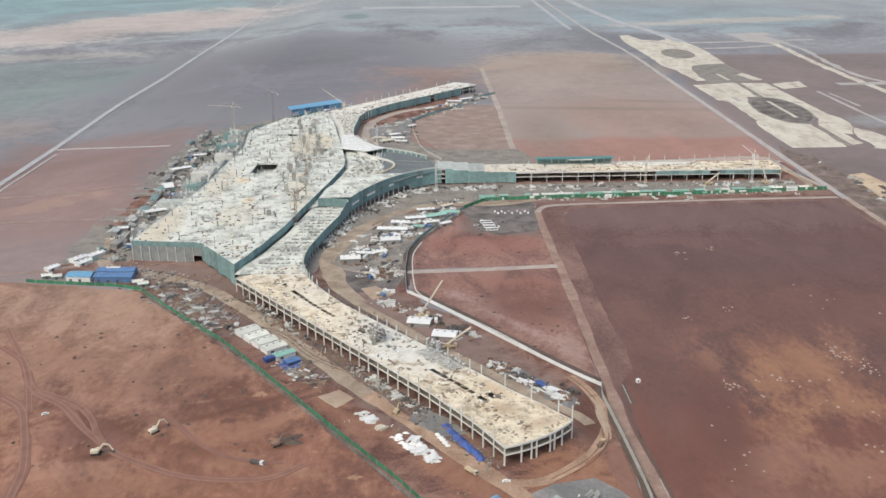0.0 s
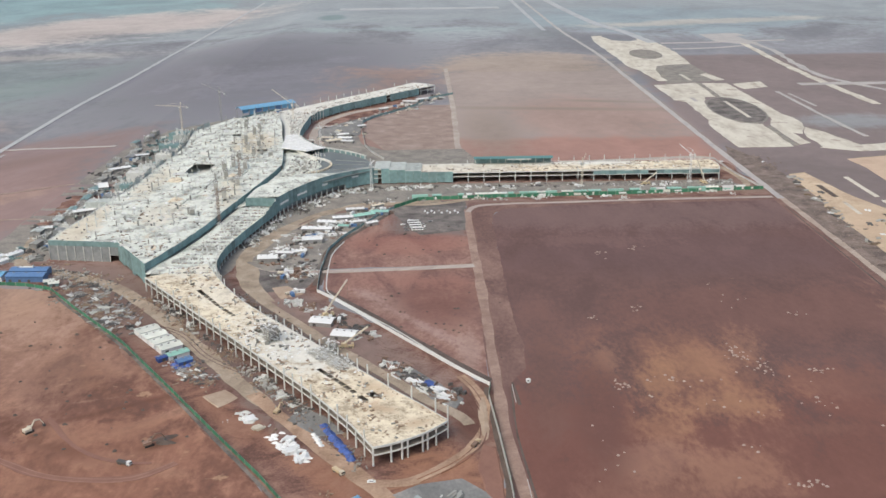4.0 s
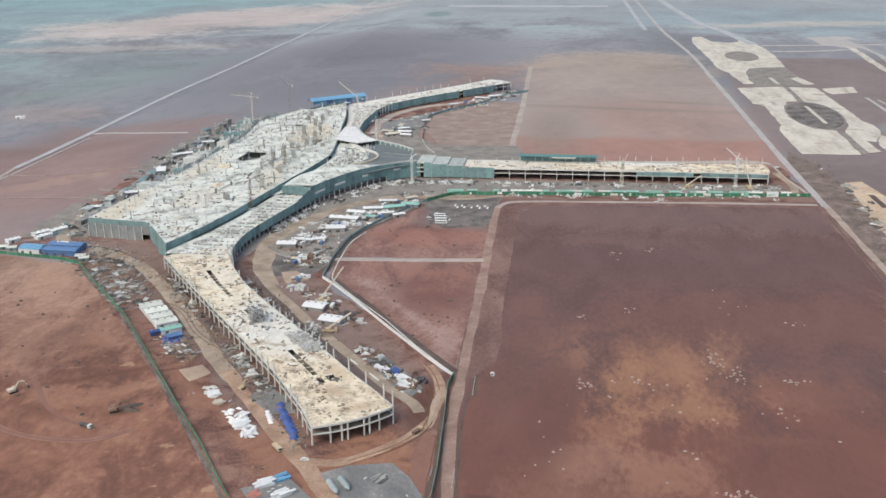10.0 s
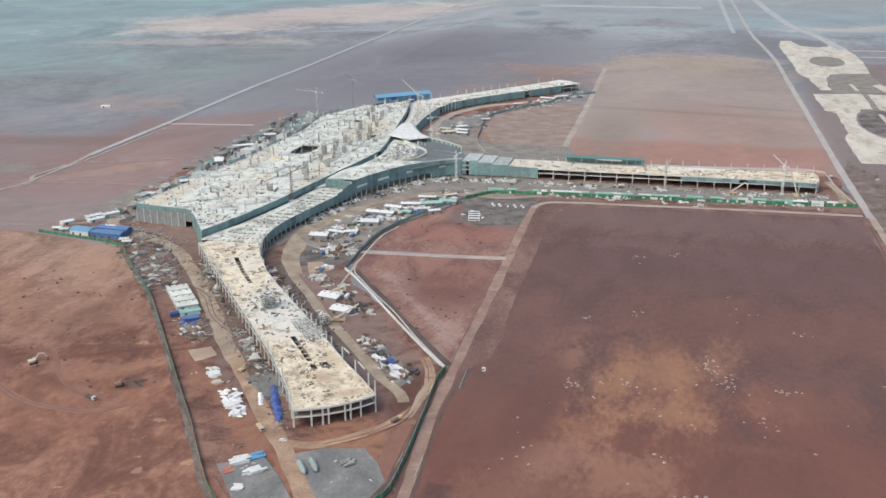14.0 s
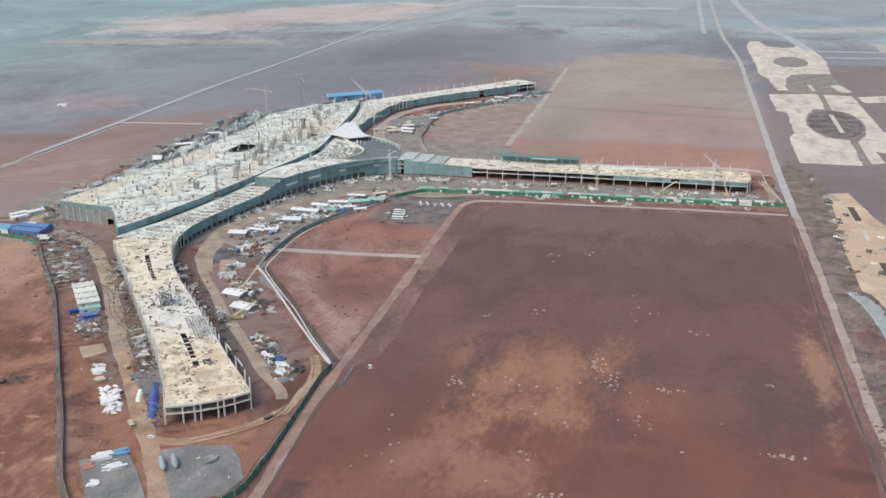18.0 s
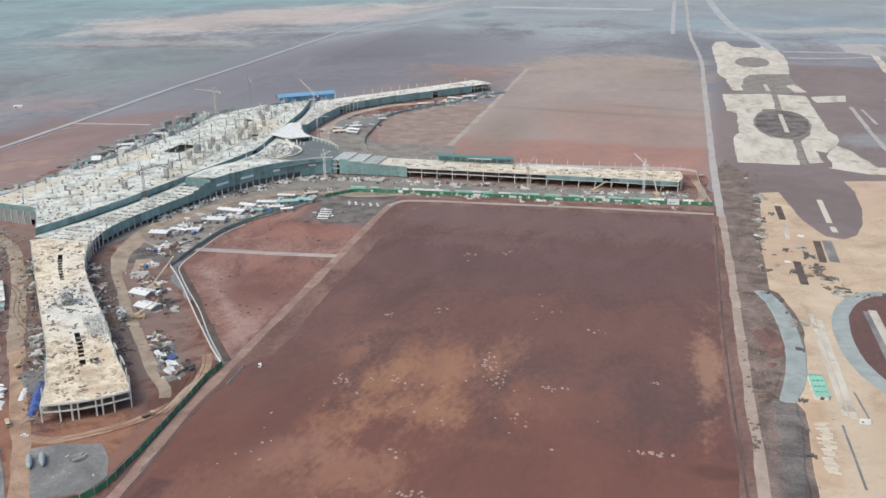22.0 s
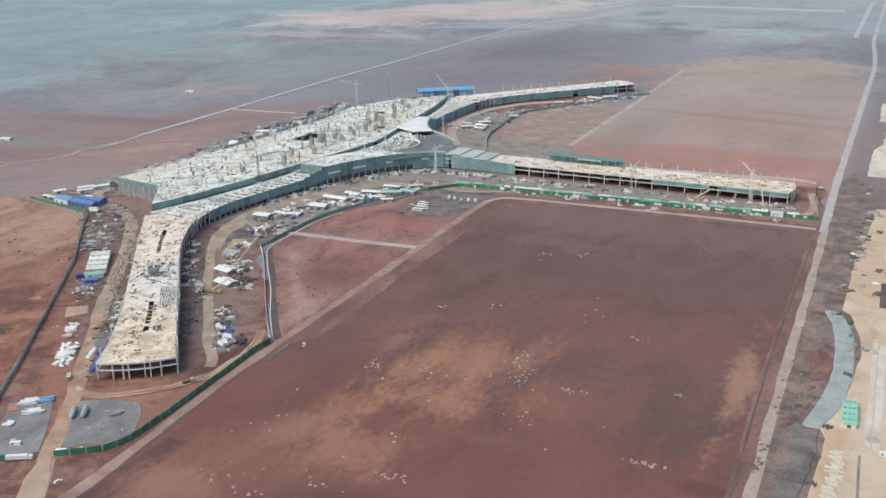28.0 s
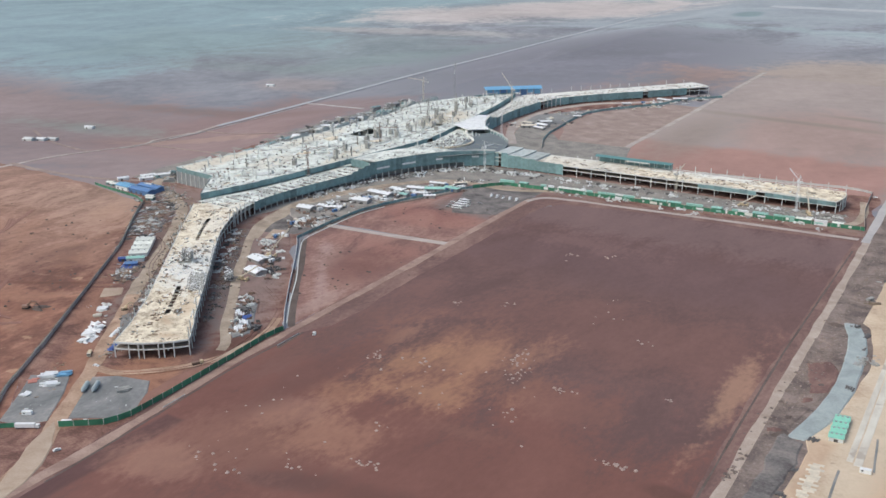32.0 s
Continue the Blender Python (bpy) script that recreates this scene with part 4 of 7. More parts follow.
for i, (x0, y0, x1, y1, w, m) in enumerate(((490, 1091, 492, 1042, 6, M_DITCH), (518, 978, 518, 917, 6, M_DITCH), (527, 981, 528, 920, 8, M_GREYYARD), (496, 914, 498, 856, 6, M_DITCH), (524, 1785, 523, 1650, 7, M_RUBBLE), (534, 1410, 531, 1290, 7, M_RUBBLE))):
    plot("joint_strip_%d" % (i + 1), [(x0 - w / 2, y0), (x1 - w / 2, y1), (x1 + w / 2, y1), (x0 + w / 2, y0)], m, "open strip left between concrete slabs", 0.3)
plot("curved_pavement", [(466, 636), (475, 637), (481, 655), (485, 681), (487, 716), (485, 749), (482, 784), (477, 810), (470, 828), (466, 834), (458, 832), (466, 809), (471, 778), (474, 743), (475, 710), (473, 683), (470, 658)], M_BLUEGREY, "curved strip of blue-grey gravel pavement", 0.5, 8)
plot("earth_patch", [(456, 634), (462, 640), (466, 660), (468, 678), (462, 682), (455, 660)], M_VERGE, "dark reddish earth heaped beside the curved pavement", 1.5, 6)
plot("earth_patch_2", [(452, 745), (464, 756), (472, 742), (473, 709), (464, 700), (458, 724)], M_VERGER, "reddish earth heaped beside the curved pavement", 2.5, 6)
plot("dark_verge", [(462, 640), (476, 632), (475, 440), (465, 440)], M_GREYDARK, "dark grey ground below the curved pavement", 3.5, 6)
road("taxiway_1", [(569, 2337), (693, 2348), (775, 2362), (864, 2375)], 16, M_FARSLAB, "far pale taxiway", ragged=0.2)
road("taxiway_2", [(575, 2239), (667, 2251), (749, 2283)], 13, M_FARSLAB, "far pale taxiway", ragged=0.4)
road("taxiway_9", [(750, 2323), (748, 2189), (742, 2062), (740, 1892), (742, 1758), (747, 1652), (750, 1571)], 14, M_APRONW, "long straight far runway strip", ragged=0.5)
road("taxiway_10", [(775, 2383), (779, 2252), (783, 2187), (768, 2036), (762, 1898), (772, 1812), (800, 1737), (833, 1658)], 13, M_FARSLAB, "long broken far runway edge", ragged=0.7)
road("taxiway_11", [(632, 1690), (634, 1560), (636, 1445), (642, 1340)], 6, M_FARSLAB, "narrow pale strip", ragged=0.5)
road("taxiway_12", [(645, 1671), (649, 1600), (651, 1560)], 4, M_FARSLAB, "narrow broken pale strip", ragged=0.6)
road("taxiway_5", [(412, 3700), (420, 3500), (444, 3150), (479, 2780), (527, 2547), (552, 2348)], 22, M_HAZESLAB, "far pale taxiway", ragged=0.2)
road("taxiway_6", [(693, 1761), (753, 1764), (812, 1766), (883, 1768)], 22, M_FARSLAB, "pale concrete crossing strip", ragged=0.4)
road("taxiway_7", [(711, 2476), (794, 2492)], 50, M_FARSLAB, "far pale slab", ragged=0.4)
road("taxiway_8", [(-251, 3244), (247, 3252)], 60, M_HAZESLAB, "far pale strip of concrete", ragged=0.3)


# ---- the terminal under construction ----
AX = 1137.0  # the building mirrors itself about the line y = AX
Z_DECK, Z_MID, Z_HALL, Z_RAISED = 12.0, 7.3, 18.5, 20.5


def mir(p):
    return (p[0], 2 * AX - p[1])


def curve_at(s, table):
    for (a, u), (b, v) in zip(table, table[1:]):
        if a <= s <= b:
            return u + (v - u) * (s - a) / (b - a)
    return table[-1][1] if s > table[-1][0] else table[0][1]


def holed_slab(place, rows, cols, gaps, z0, z1):
    """A slab over a grid of stations (rows) and fractions across (cols), with the cells in gaps left open."""
    g, nr, nc = Geo(), len(rows), len(cols)
    for z in (z0, z1):
        for s in rows:
            for q in cols:
                g.v.append((*place(s, q), z))
    top = nr * nc
    flip = None

    def solid_cell(i, j):
        return 0 <= i < nr - 1 and 0 <= j < nc - 1 and (i, j) not in gaps

    for i in range(nr - 1):
        for j in range(nc - 1):
            if not solid_cell(i, j):
                continue
            a, b, c, d = i * nc + j, i * nc + j + 1, (i + 1) * nc + j + 1, (i + 1) * nc + j
            if flip is None:
                p, q, r = (g.v[k] for k in (a, b, c))
                flip = (q[0] - p[0]) * (r[1] - q[1]) - (q[1] - p[1]) * (r[0] - q[0]) < 0
            faces = [(a + top, b + top, c + top, d + top), (d, c, b, a)]
            for (di, dj), (u, v) in zip(((-1, 0), (0, 1), (1, 0), (0, -1)), ((a, b), (b, c), (c, d), (d, a))):
                if not solid_cell(i + di, j + dj):
                    faces.append((u, v, v + top, u + top))
            g.f += [f[::-1] for f in faces] if flip else faces
    return g


BROWN_COLUMN = mesh_of("column", Geo().box(0, 0, 0, 0.9, 0.9, 1), M_SCAF)
COLUMN = mesh_of("column", Geo().box(0, 0, 0, 0.9, 0.9, 1), M_CONC)


def column(parent, x, y, z0, z1, turn=0.0, wide=1.0, material=None):
    ob = new("column", COLUMN)
    ob.parent = parent
    bx = parent.location
    ob.location, ob.scale, ob.rotation_euler = (x - bx[0], y - bx[1], z0 - bx[2]), (wide, wide, z1 - z0), (0, 0, radians(turn))
    return ob


def litter(name, label, spots, z, seed, material, low=0.15, high=0.7, longest=3.0):
    """Loose planks, panels and crates lying about on a level."""
    r, g = random.Random(seed), Geo()
    for x, y in spots:
        g.box(x, y, z, r.uniform(0.5, longest), r.uniform(0.4, longest * 0.5), r.uniform(low, high), r.uniform(0, 180))
    return solid(name, g, material, label, "rubble", kind="stuff")


def pier(name, label, place, length, start, west, east, gaps, raise_w, raise_e, net=(), turn=0.0, seed=1, step=18.0):
    """One pier: place(s, n) gives the plan point at s from its tip and n across; west and east are tables of n."""
    r = random.Random(seed)
    mid = place((start + length) / 2, 20)
    me = thing(name, label, "building", (mid[0], mid[1], 0), "piers of the terminal")

    def across(s, q):
        a, b = curve_at(s, west), curve_at(s, east)
        bulge = 4.0 * (1 - (2 * q - 1) ** 2) * max(0.0, 1 - (s - start) / 40.0)
        return place(s - bulge, a + (b - a) * q)

    rows = [start + (length - start) * i / round((length - start) / 4.5) for i in range(round((length - start) / 4.5) + 1)]
    cols = [0, 0.12, 0.3, 0.42, 0.47, 0.56, 0.62, 0.75, 0.88, 1]
    open_cells = {(i, j) for i, s in enumerate(rows[:-1]) for (a, b, j) in gaps if a <= s < b}
    part("roof_slab", holed_slab(across, rows, cols, open_cells, Z_DECK - 0.5, Z_DECK), M_DECK, me)
    for a, b, j in gaps:
        for k in range(1, int((b - a) / 7)):
            u, v = across(a + 7 * k, cols[j]), across(a + 7 * k, cols[j + 1])
            part("bridge_beam", Geo().beam((*u, Z_DECK - 0.3), (*v, Z_DECK - 0.3), 0.9, 0.5), M_DECK, me)
    inner = [0.02, 0.12, 0.3, 0.4, 0.45, 0.58, 0.64, 0.75, 0.88, 0.98]
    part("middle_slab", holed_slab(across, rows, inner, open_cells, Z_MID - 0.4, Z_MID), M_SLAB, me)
    for q in (0, 1):
        line = [across(s, q) for s in rows]
        part("edge_beam", Geo().wall(line, Z_DECK - 0.85, Z_DECK + 0.2, 0.5), M_CONC, me)
        part("edge_beam", Geo().wall(offset(line, -0.3 if q == 0 else 0.3), Z_MID - 0.65, Z_MID + 0.1, 0.45), M_CONC, me)
    tip = [across(start, q / 12) for q in range(13)]
    part("edge_beam", Geo().wall(offset(tip, -0.35), Z_DECK - 0.95, Z_DECK + 0.25, 0.5), M_CONC, me)
    part("edge_beam", Geo().wall(offset(tip, -0.4), Z_MID - 0.75, Z_MID + 0.15, 0.45), M_CONC, me)
    n = round((length - start) / step)
    for i in range(n + 1):
        s = start + (length - start) * i / n
        for q, up in ((0, raise_w), (1, raise_e)):
            x, y = across(s, q)
            top = Z_DECK - 0.6
            for a, b, z in up:
                if a <= s <= b and r.random() < (0.9 if step > 15 else 0.62):
                    top = z + r.choice((0, 0, -1.5, 0.8))
            column(me, x, y, 0, top, turn, 0.9 if top < 13 else 0.8)
        for q in (0.33, 0.67):
            x, y = across(s, q)
            column(me, x, y, 0, Z_DECK - 0.6, turn)
    for q in [i / 5 for i in range(1, 5)]:
        x, y = across(start, q)
        column(me, x, y, 0, Z_DECK - 0.6, turn, 0.95)
    for q, a, b, z0, z1 in net:
        for i in range(int((b - a) / 9)):
            if r.random() < 0.06:
                continue
            line = [across(a + 9 * i + 0.05, q), across(a + 9 * i + 4.5, q), across(a + 9 * i + 8.95, q)]
            part("net_panel", Geo().wall(offset(line, -0.5 if q == 0 else 0.5), z0 + r.uniform(-0.4, 0.4), z1 + r.uniform(-0.2, 0.5), 0.12), r.choice((M_NET, M_NET, M_NETD)), me)
    spots = []
    while len(spots) < 420:
        s0, q0 = r.uniform(start + 3, length - 3), r.uniform(0.05, 0.95)
        for _ in range(r.choice((1, 2, 3, 5, 9))):
            spots.append(across(min(length - 2, max(start + 2, s0 + r.gauss(0, 2.5))), min(0.96, max(0.04, q0 + r.gauss(0, 0.045)))))
    spots = spots[:420]
    r.shuffle(spots)
    litter("formwork_litter", "brown planks and offcuts strewn over the cream deck", spots[:200], Z_DECK, seed + 5, M_TIMBER, longest=3.6)
    litter("deck_litter", "pale boards and crates strewn over the cream deck", spots[200:270], Z_DECK, seed + 6, M_WHITE, longest=2.4)
    litter("steel_litter", "grey steel bundles and props lying on the deck", spots[270:], Z_DECK, seed + 7, M_SCAF, longest=2.8)
    return me, across


U, N_ = (-0.5925, 0.8056), (0.8056, 0.5925)


def near_place(s, n):
    return (34 + U[0] * s + N_[0] * n, 502 + U[1] * s + N_[1] * n)


W_EDGE = [(-9, -1), (0, 0), (30, 4), (80, 6), (130, 5), (187, 3.5), (260, 1.5), (346, 0)]
E_EDGE = [(-9, 52), (0, 52), (26, 51), (53, 48.5), (82, 47.5), (142, 45), (175, 43), (209, 41), (250, 40), (291, 44), (320, 49), (346, 55)]
GAPS = [(45, 56, 4), (45, 56, 6), (62, 105, 4), (150, 154, 4), (163, 172, 4), (182, 190, 4), (222, 288, 4), (304, 308, 4)]
pier_near, near_across = pier("pier", "long two-storey concrete pier with a cream deck and bare columns", near_place, 346, 0, W_EDGE, E_EDGE, GAPS,
                              [(5, 130, 17.5), (150, 330, 17)], [(0, 60, 21), (61, 130, 19), (135, 330, 17)], turn=-36, seed=11, step=11.5)
r = random.Random(77)
heap = [near_across(r.gauss(165, 26), r.uniform(0.06, 0.94)) for _ in range(150)]
litter("scaffold_litter", "grey scaffold frames and panels crowded on the deck", heap[:45], Z_DECK, 78, M_SCAF, high=2.0, longest=3.4)
litter("panel_litter", "white panels crowded on the deck", heap[45:], Z_DECK, 79, M_WHITE, high=0.9, longest=3.0)
for a, b in ((0.0, 12), (27, 36)):
    p, q = near_across(a + 18, 1), near_across(b + 18, 1)
    part("tie_beam", Geo().beam((*p, 21.5), (*q, 21.5), 0.6, 0.9), M_CONC, pier_near)
pier_far, far_across = pier("pier", "distant concrete pier with pale deck and green netting", lambda s, n: mir(near_place(s, n)), 346, 28, W_EDGE, E_EDGE, GAPS[2:],
                            [(40, 330, 19)], [(40, 330, 17)], net=[(1, 60, 330, 1.4, 12.3)], turn=36, seed=12)


def east_place(s, n):
    x = 402 - s
    return (x, AX + 0.027 * (x - 40) - n)


E_W = [(0, -23), (30, -22), (60, -20.5), (410, -20.5)]
E_E = [(0, 23), (30, 22), (60, 20.5), (410, 20.5)]
pier_east, east_across = pier("pier", "long concrete pier with cream deck, open ground floor and bare columns", east_place, 408, 14, E_W, E_E, [(38, 47, 3), (38, 47, 4)],
                              [(10, 230, 19.5), (232, 360, 15)], [(20, 300, 13.6)], net=[(1, 14, 166, 7.4, 11.4), (1, 318, 354, 1.0, 13.2), (1, 354, 372, 1.0, 14.8), (1, 372, 390, 1.0, 16.2), (1, 390, 408.1, 1.0, 17.6)], turn=1.5, seed=13)
for a, b, z in ((354, 371.9, 14.2), (372, 389.9, 15.6), (390, 407.5, 17.0)):
    part("root_roof", Geo().loft([east_across(a, 0.02), east_across(b, 0.02)], [east_across(a, 0.99), east_across(b, 0.99)], z - 0.7, z), M_NETG, pier_east)
    part("root_parapet", Geo().wall([east_across(a, 1), east_across(b, 1)], z - 0.4, z + 0.9, 0.4), M_PALEROOF, pier_east, "pale sheet parapet")
    part("root_wall", Geo().wall([east_across(a, 0.02), east_across(a, 0.98)], Z_DECK, z - 0.7, 0.3), M_CONC, pier_east)

# concourse between the hall and the curved front
FRONT_A = fine_line([(-103, 764), (-114, 790), (-120, 815), (-121, 850), (-115, 892), (-106, 938), (-99, 972), (-89, 1006), (-76, 1036), (-63, 1060), (-49, 1080), (-34, 1096), (-20, 1108), (-5, 1115)], 9)
FRONT_B = fine_line([(-103, 764), (-114, 790), (-120, 815), (-121, 850), (-122, 890), (-120, 934), (-113, 978), (-102, 1012), (-84, 1046), (-66, 1062), (-40, 1080), (-18, 1104)], 9)
HALL_E = [(-173, 782), (-175, 795), (-161, 845), (-149, 898), (-139, 964), (-129, 1022), (-122, 1066), (-116, 1108), (-113, AX)]


def hall_edge(y):
    return curve_at(y, [(b, a) for a, b in HALL_E])


for side in (1, -1):
    w = (lambda p: p) if side > 0 else mir
    hub = w((-85, 960))
    FRONT = FRONT_A if side > 0 else FRONT_B
    con = thing("concourse", "curved concourse wrapped in dark green safety netting" if side > 0 else "far curved concourse with white roof and green netting", "building", (*hub, 0), "halves of the concourse")
    low = [p for p in FRONT if 783 < p[1] < 992]
    part("deck", Geo().loft([w((hall_edge(p[1]) + 0.6 + min(2.5, max(0.0, (p[1] - 812) * 0.1)), p[1])) for p in low], [w(p) for p in low], Z_DECK - 0.66, Z_DECK - 0.06), M_HALL if side > 0 else M_DECK, con)
    high = [p for p in FRONT if p[1] > 984]
    inner = [(-126, 990), (-122, 1028), (-112, 1052), (-98, 1072), (-82, 1086)]
    roof = [w(p) for p in fine_line(inner, 7)] + [w(p) for p in reversed([p for p in high if p[1] < 1092])]
    if side < 0:
        roof = [w(p) for p in ((-130, 985), (-117, 980), (-112, 992), (-101, 1018), (-84, 1046), (-71, 1060), (-92, 1077), (-125, 1059))]
    part("raised_roof", Geo().prism(roof, Z_RAISED - 0.9, Z_RAISED), M_HALL if side > 0 else M_WHITEROOF, con)
    part("roof_kerb", Geo().wall([w(p) for p in high], Z_RAISED - 1.2, Z_RAISED + 0.35, 0.5), M_CONC, con)
    part("floor", Geo().loft([w((hall_edge(p[1]) + 0.8, p[1])) for p in FRONT if 783 < p[1] < 1080], [w((p[0] - 1.2, p[1])) for p in FRONT if 783 < p[1] < 1080], Z_MID - 0.56, Z_MID - 0.06), M_CONC, con)
    r = random.Random(31 + side)
    for i, (x, y, h) in enumerate(evenly(FRONT, 9.0)):
        if i == 0:
            continue
        x, y = w((x, y))
        top = Z_RAISED - 0.5 if i > 24 else Z_DECK + (r.choice((4.5, 5, 0)) if i < 12 else 0)
        column(con, x, y, 0, top, h * side, 1.0)
    # invented wall behind the nets, added so the openings look mid-grey, not black
    part("inner_wall", Geo().wall([w(p) for p in offset([q for q in FRONT if q[1] > 815], 6.0)], 0, 6.6, 0.3), M_GREYWALL, con)
    steps = evenly(offset(FRONT, -0.7), 9.0)
    for i, (p, q) in enumerate(zip(steps, steps[1:])):
        if i < 6:
            continue
        z0, z1 = (4.4 if side > 0 else 0.8, Z_DECK + 0.8 + 1.9 * max(0, i - 21)) if i < 25 else (6.4 if side > 0 else 1.2, Z_RAISED + 0.5 - 0.28 * max(0, i - 34))
        if i > 38:
            z0 = 1.0
        a, b = w(p[:2]), w(q[:2])
        cut = r.random()
        if i in (26, 27, 30, 31, 35, 40):  # a lit opening left between two nets, its brightness put into a white panel
            part("net_panel", Geo().wall([a, b], z0, 11.3, 0.12), M_NET, con)
            part("net_panel", Geo().wall([a, b], 13.5, z1, 0.12), M_NETD, con)
            part("white_sheeting", Geo().wall([a, b], 11.3, 13.5, 0.35), M_WHITE, con, "white panel in place of a lit opening")
        else:
            part("net_panel", Geo().wall([a, b], z0 + r.uniform(-0.5, 0.5), z1, 0.12), M_NETD if cut < 0.3 else M_NET, con)
    if side > 0:
        part("net_panel", Geo().wall([steps[-1][:2], (-5.2, 1115.8), (-1.0, 1116.4)], 1.0, 18.2, 0.12), M_NET, con)
        back = [(-127, 989), *[(p[0] - 0.4, p[1]) for p in fine_line(inner, 7)[1:]]]
        part("net_panel", Geo().wall(back, Z_DECK + 0.3, Z_RAISED - 0.1, 0.15), M_NET, con)
        part("net_panel", Geo().wall([(-127, 989), (-112, 988), (-95.5, 985)], Z_DECK - 0.2, Z_RAISED + 0.2, 0.15), M_NET, con)
    spots = []
    while len(spots) < 620:
        p = r.choice(low)
        spots.append(w((p[0] - 1.5 + (hall_edge(p[1]) + 13 - p[0]) * r.random(), p[1])))
    for x, y in spots[:330:3]:
        column(con, x, y, Z_DECK - 0.06, Z_DECK + r.choice((1.2, 2.5, 4)), 12, 0.7)
    litter("formwork_litter", "planks and panels strewn over the concourse deck", spots[:150], Z_DECK - 0.06, 70 + side, M_TIMBER)
    litter("deck_litter", "pale boards strewn over the concourse deck", spots[150:270], Z_DECK - 0.06, 72 + side, M_CONC)
    litter("steel_litter", "dark steel strewn over the concourse deck", spots[270:350], Z_DECK - 0.06, 74 + side, M_SHADE)
    litter("prop_litter", "grey props and frames crowded over the concourse deck", spots[350:520], Z_DECK - 0.06, 76 + side, M_SCAF, high=1.6, longest=3.5)
    litter("sheet_litter", "white sheets strewn over the concourse deck", spots[520:], Z_DECK - 0.06, 78 + side, M_WHITE, high=0.9, longest=3.5)
    if side > 0:
        top_spots = [(p[0] - r.uniform(2, 24), p[1] + r.uniform(-4, 4)) for p in high for _ in range(6) if 994 < p[1] < 1062]
        litter("roof_litter", "grey blocks and planks strewn over the raised roof", top_spots[::2], Z_RAISED, 83, M_SCAF, high=1.2, longest=3.0)
        litter("roof_litter", "pale sheets strewn over the raised roof", top_spots[1::2], Z_RAISED, 84, M_CONC, high=1.0, longest=3.5)

apex = thing("central_roof", "low dark membrane roof where the concourse halves meet", "roof", (-10, AX, 0))
ring = [(-84, 1088), (-70, 1060), (-50, 1070), (-36, 1088), (-22, 1102), (-5, 1115), (-7, 1140), (-16, 1166), (-38, 1194), (-64, 1212), (-84, 1196), (-66, AX)]
part("membrane", Geo().prism(ring, 15.4, 16.0), M_MEMB, apex)
part("cream_upstand", Geo().wall(fine_line([(-105, 1062), (-84, 1092), (-62, 1115), (-56, AX), (-62, 2 * AX - 1115), (-84, 2 * AX - 1092), (-105, 2 * AX - 1062)], 6), 11, 18.2, 2.2), M_DECK, apex, "cream concrete upstand")
part("inner_deck", Geo().prism([(-122, 1040), (-100, 1055), (-64, 1112), (-58, AX), (-64, 2 * AX - 1112), (-100, 2 * AX - 1055), (-122, 2 * AX - 1040), (-108, AX)], 14.4, 15.0), M_HALL, apex)
r = random.Random(8)
part("trench_floor", Geo().prism([(-138, 975), (-118, 1000), (-112, 1040), (-104, 1062), (-100, AX), (-104, 2 * AX - 1062), (-112, 2 * AX - 1040), (-118, 2 * AX - 1000), (-138, 2 * AX - 975), (-128, 2 * AX - 1022), (-112.4, AX), (-128, 1022)], 12.2, 12.8), M_HALL, apex)
trench = [(-126 + 12 * r.random() + 0.00035 * (y - AX) ** 2 * -1, y) for y in [AX + r.uniform(-130, 130) for _ in range(70)]]
litter("roof_litter", "grey blocks and planks lying in the trench beside the hall", trench, 12.8, 63, M_CONC, high=2.0, longest=4)
inside = [(r.uniform(-106, -68), AX + r.uniform(-55, 55)) for _ in range(240)]
litter("roof_litter", "dark steel strewn over the inner deck", inside[90:150], 15.0, 65, M_SHADE, high=1.2, longest=4)
litter("roof_litter", "grey frames and props strewn over the inner deck", inside[150:], 15.0, 66, M_SCAF, high=2.0, longest=5)
litter("roof_litter", "planks and panels strewn over the inner deck", inside[:45], 15.0, 61, M_TIMBER)
litter("roof_litter", "grey blocks and bundles strewn over the inner deck", inside[45:90], 15.0, 62, M_CONC, high=1.0, longest=4)
for x, y in inside[::7]:
    column(apex, x, y, 15.0, 15.0 + r.choice((4, 6, 8)), 0, 1.2)
for a in (-18, 8, 30):
    part("membrane_seam", Geo().wall([(-54, AX + a), (-16, AX + a * 0.6)], 16.0, 16.4, 0.5), M_SCAF, apex)

# the main hall
HALL_W = [(-253, AX), (-254.5, 1085), (-258, 1035), (-268, 950), (-280, 862)]
hall = thing("terminal_hall", "great unfinished terminal hall with a pale littered concrete roof deck", "building", (-205, AX, 0))
west_tab = sorted([(b, a) for a, b in HALL_W])


def hall_place(s, q):
    y = AX - abs(s)
    a = curve_at(max(y, 862), west_tab)
    if y < 862:
        a = -280 + (862 - y) * (64 / 8.0) if y > 854 else -216 + (854 - y) * (41 / 59.0)
    if s > 0:  # the far half is narrower and its corner cut off
        a = max(a + 10 * min(1.0, s / 100), -258 + (s - 190) * 0.42 if s > 190 else -999)
    b = hall_edge(y)
    return (a + (b - a) * q, AX + s)


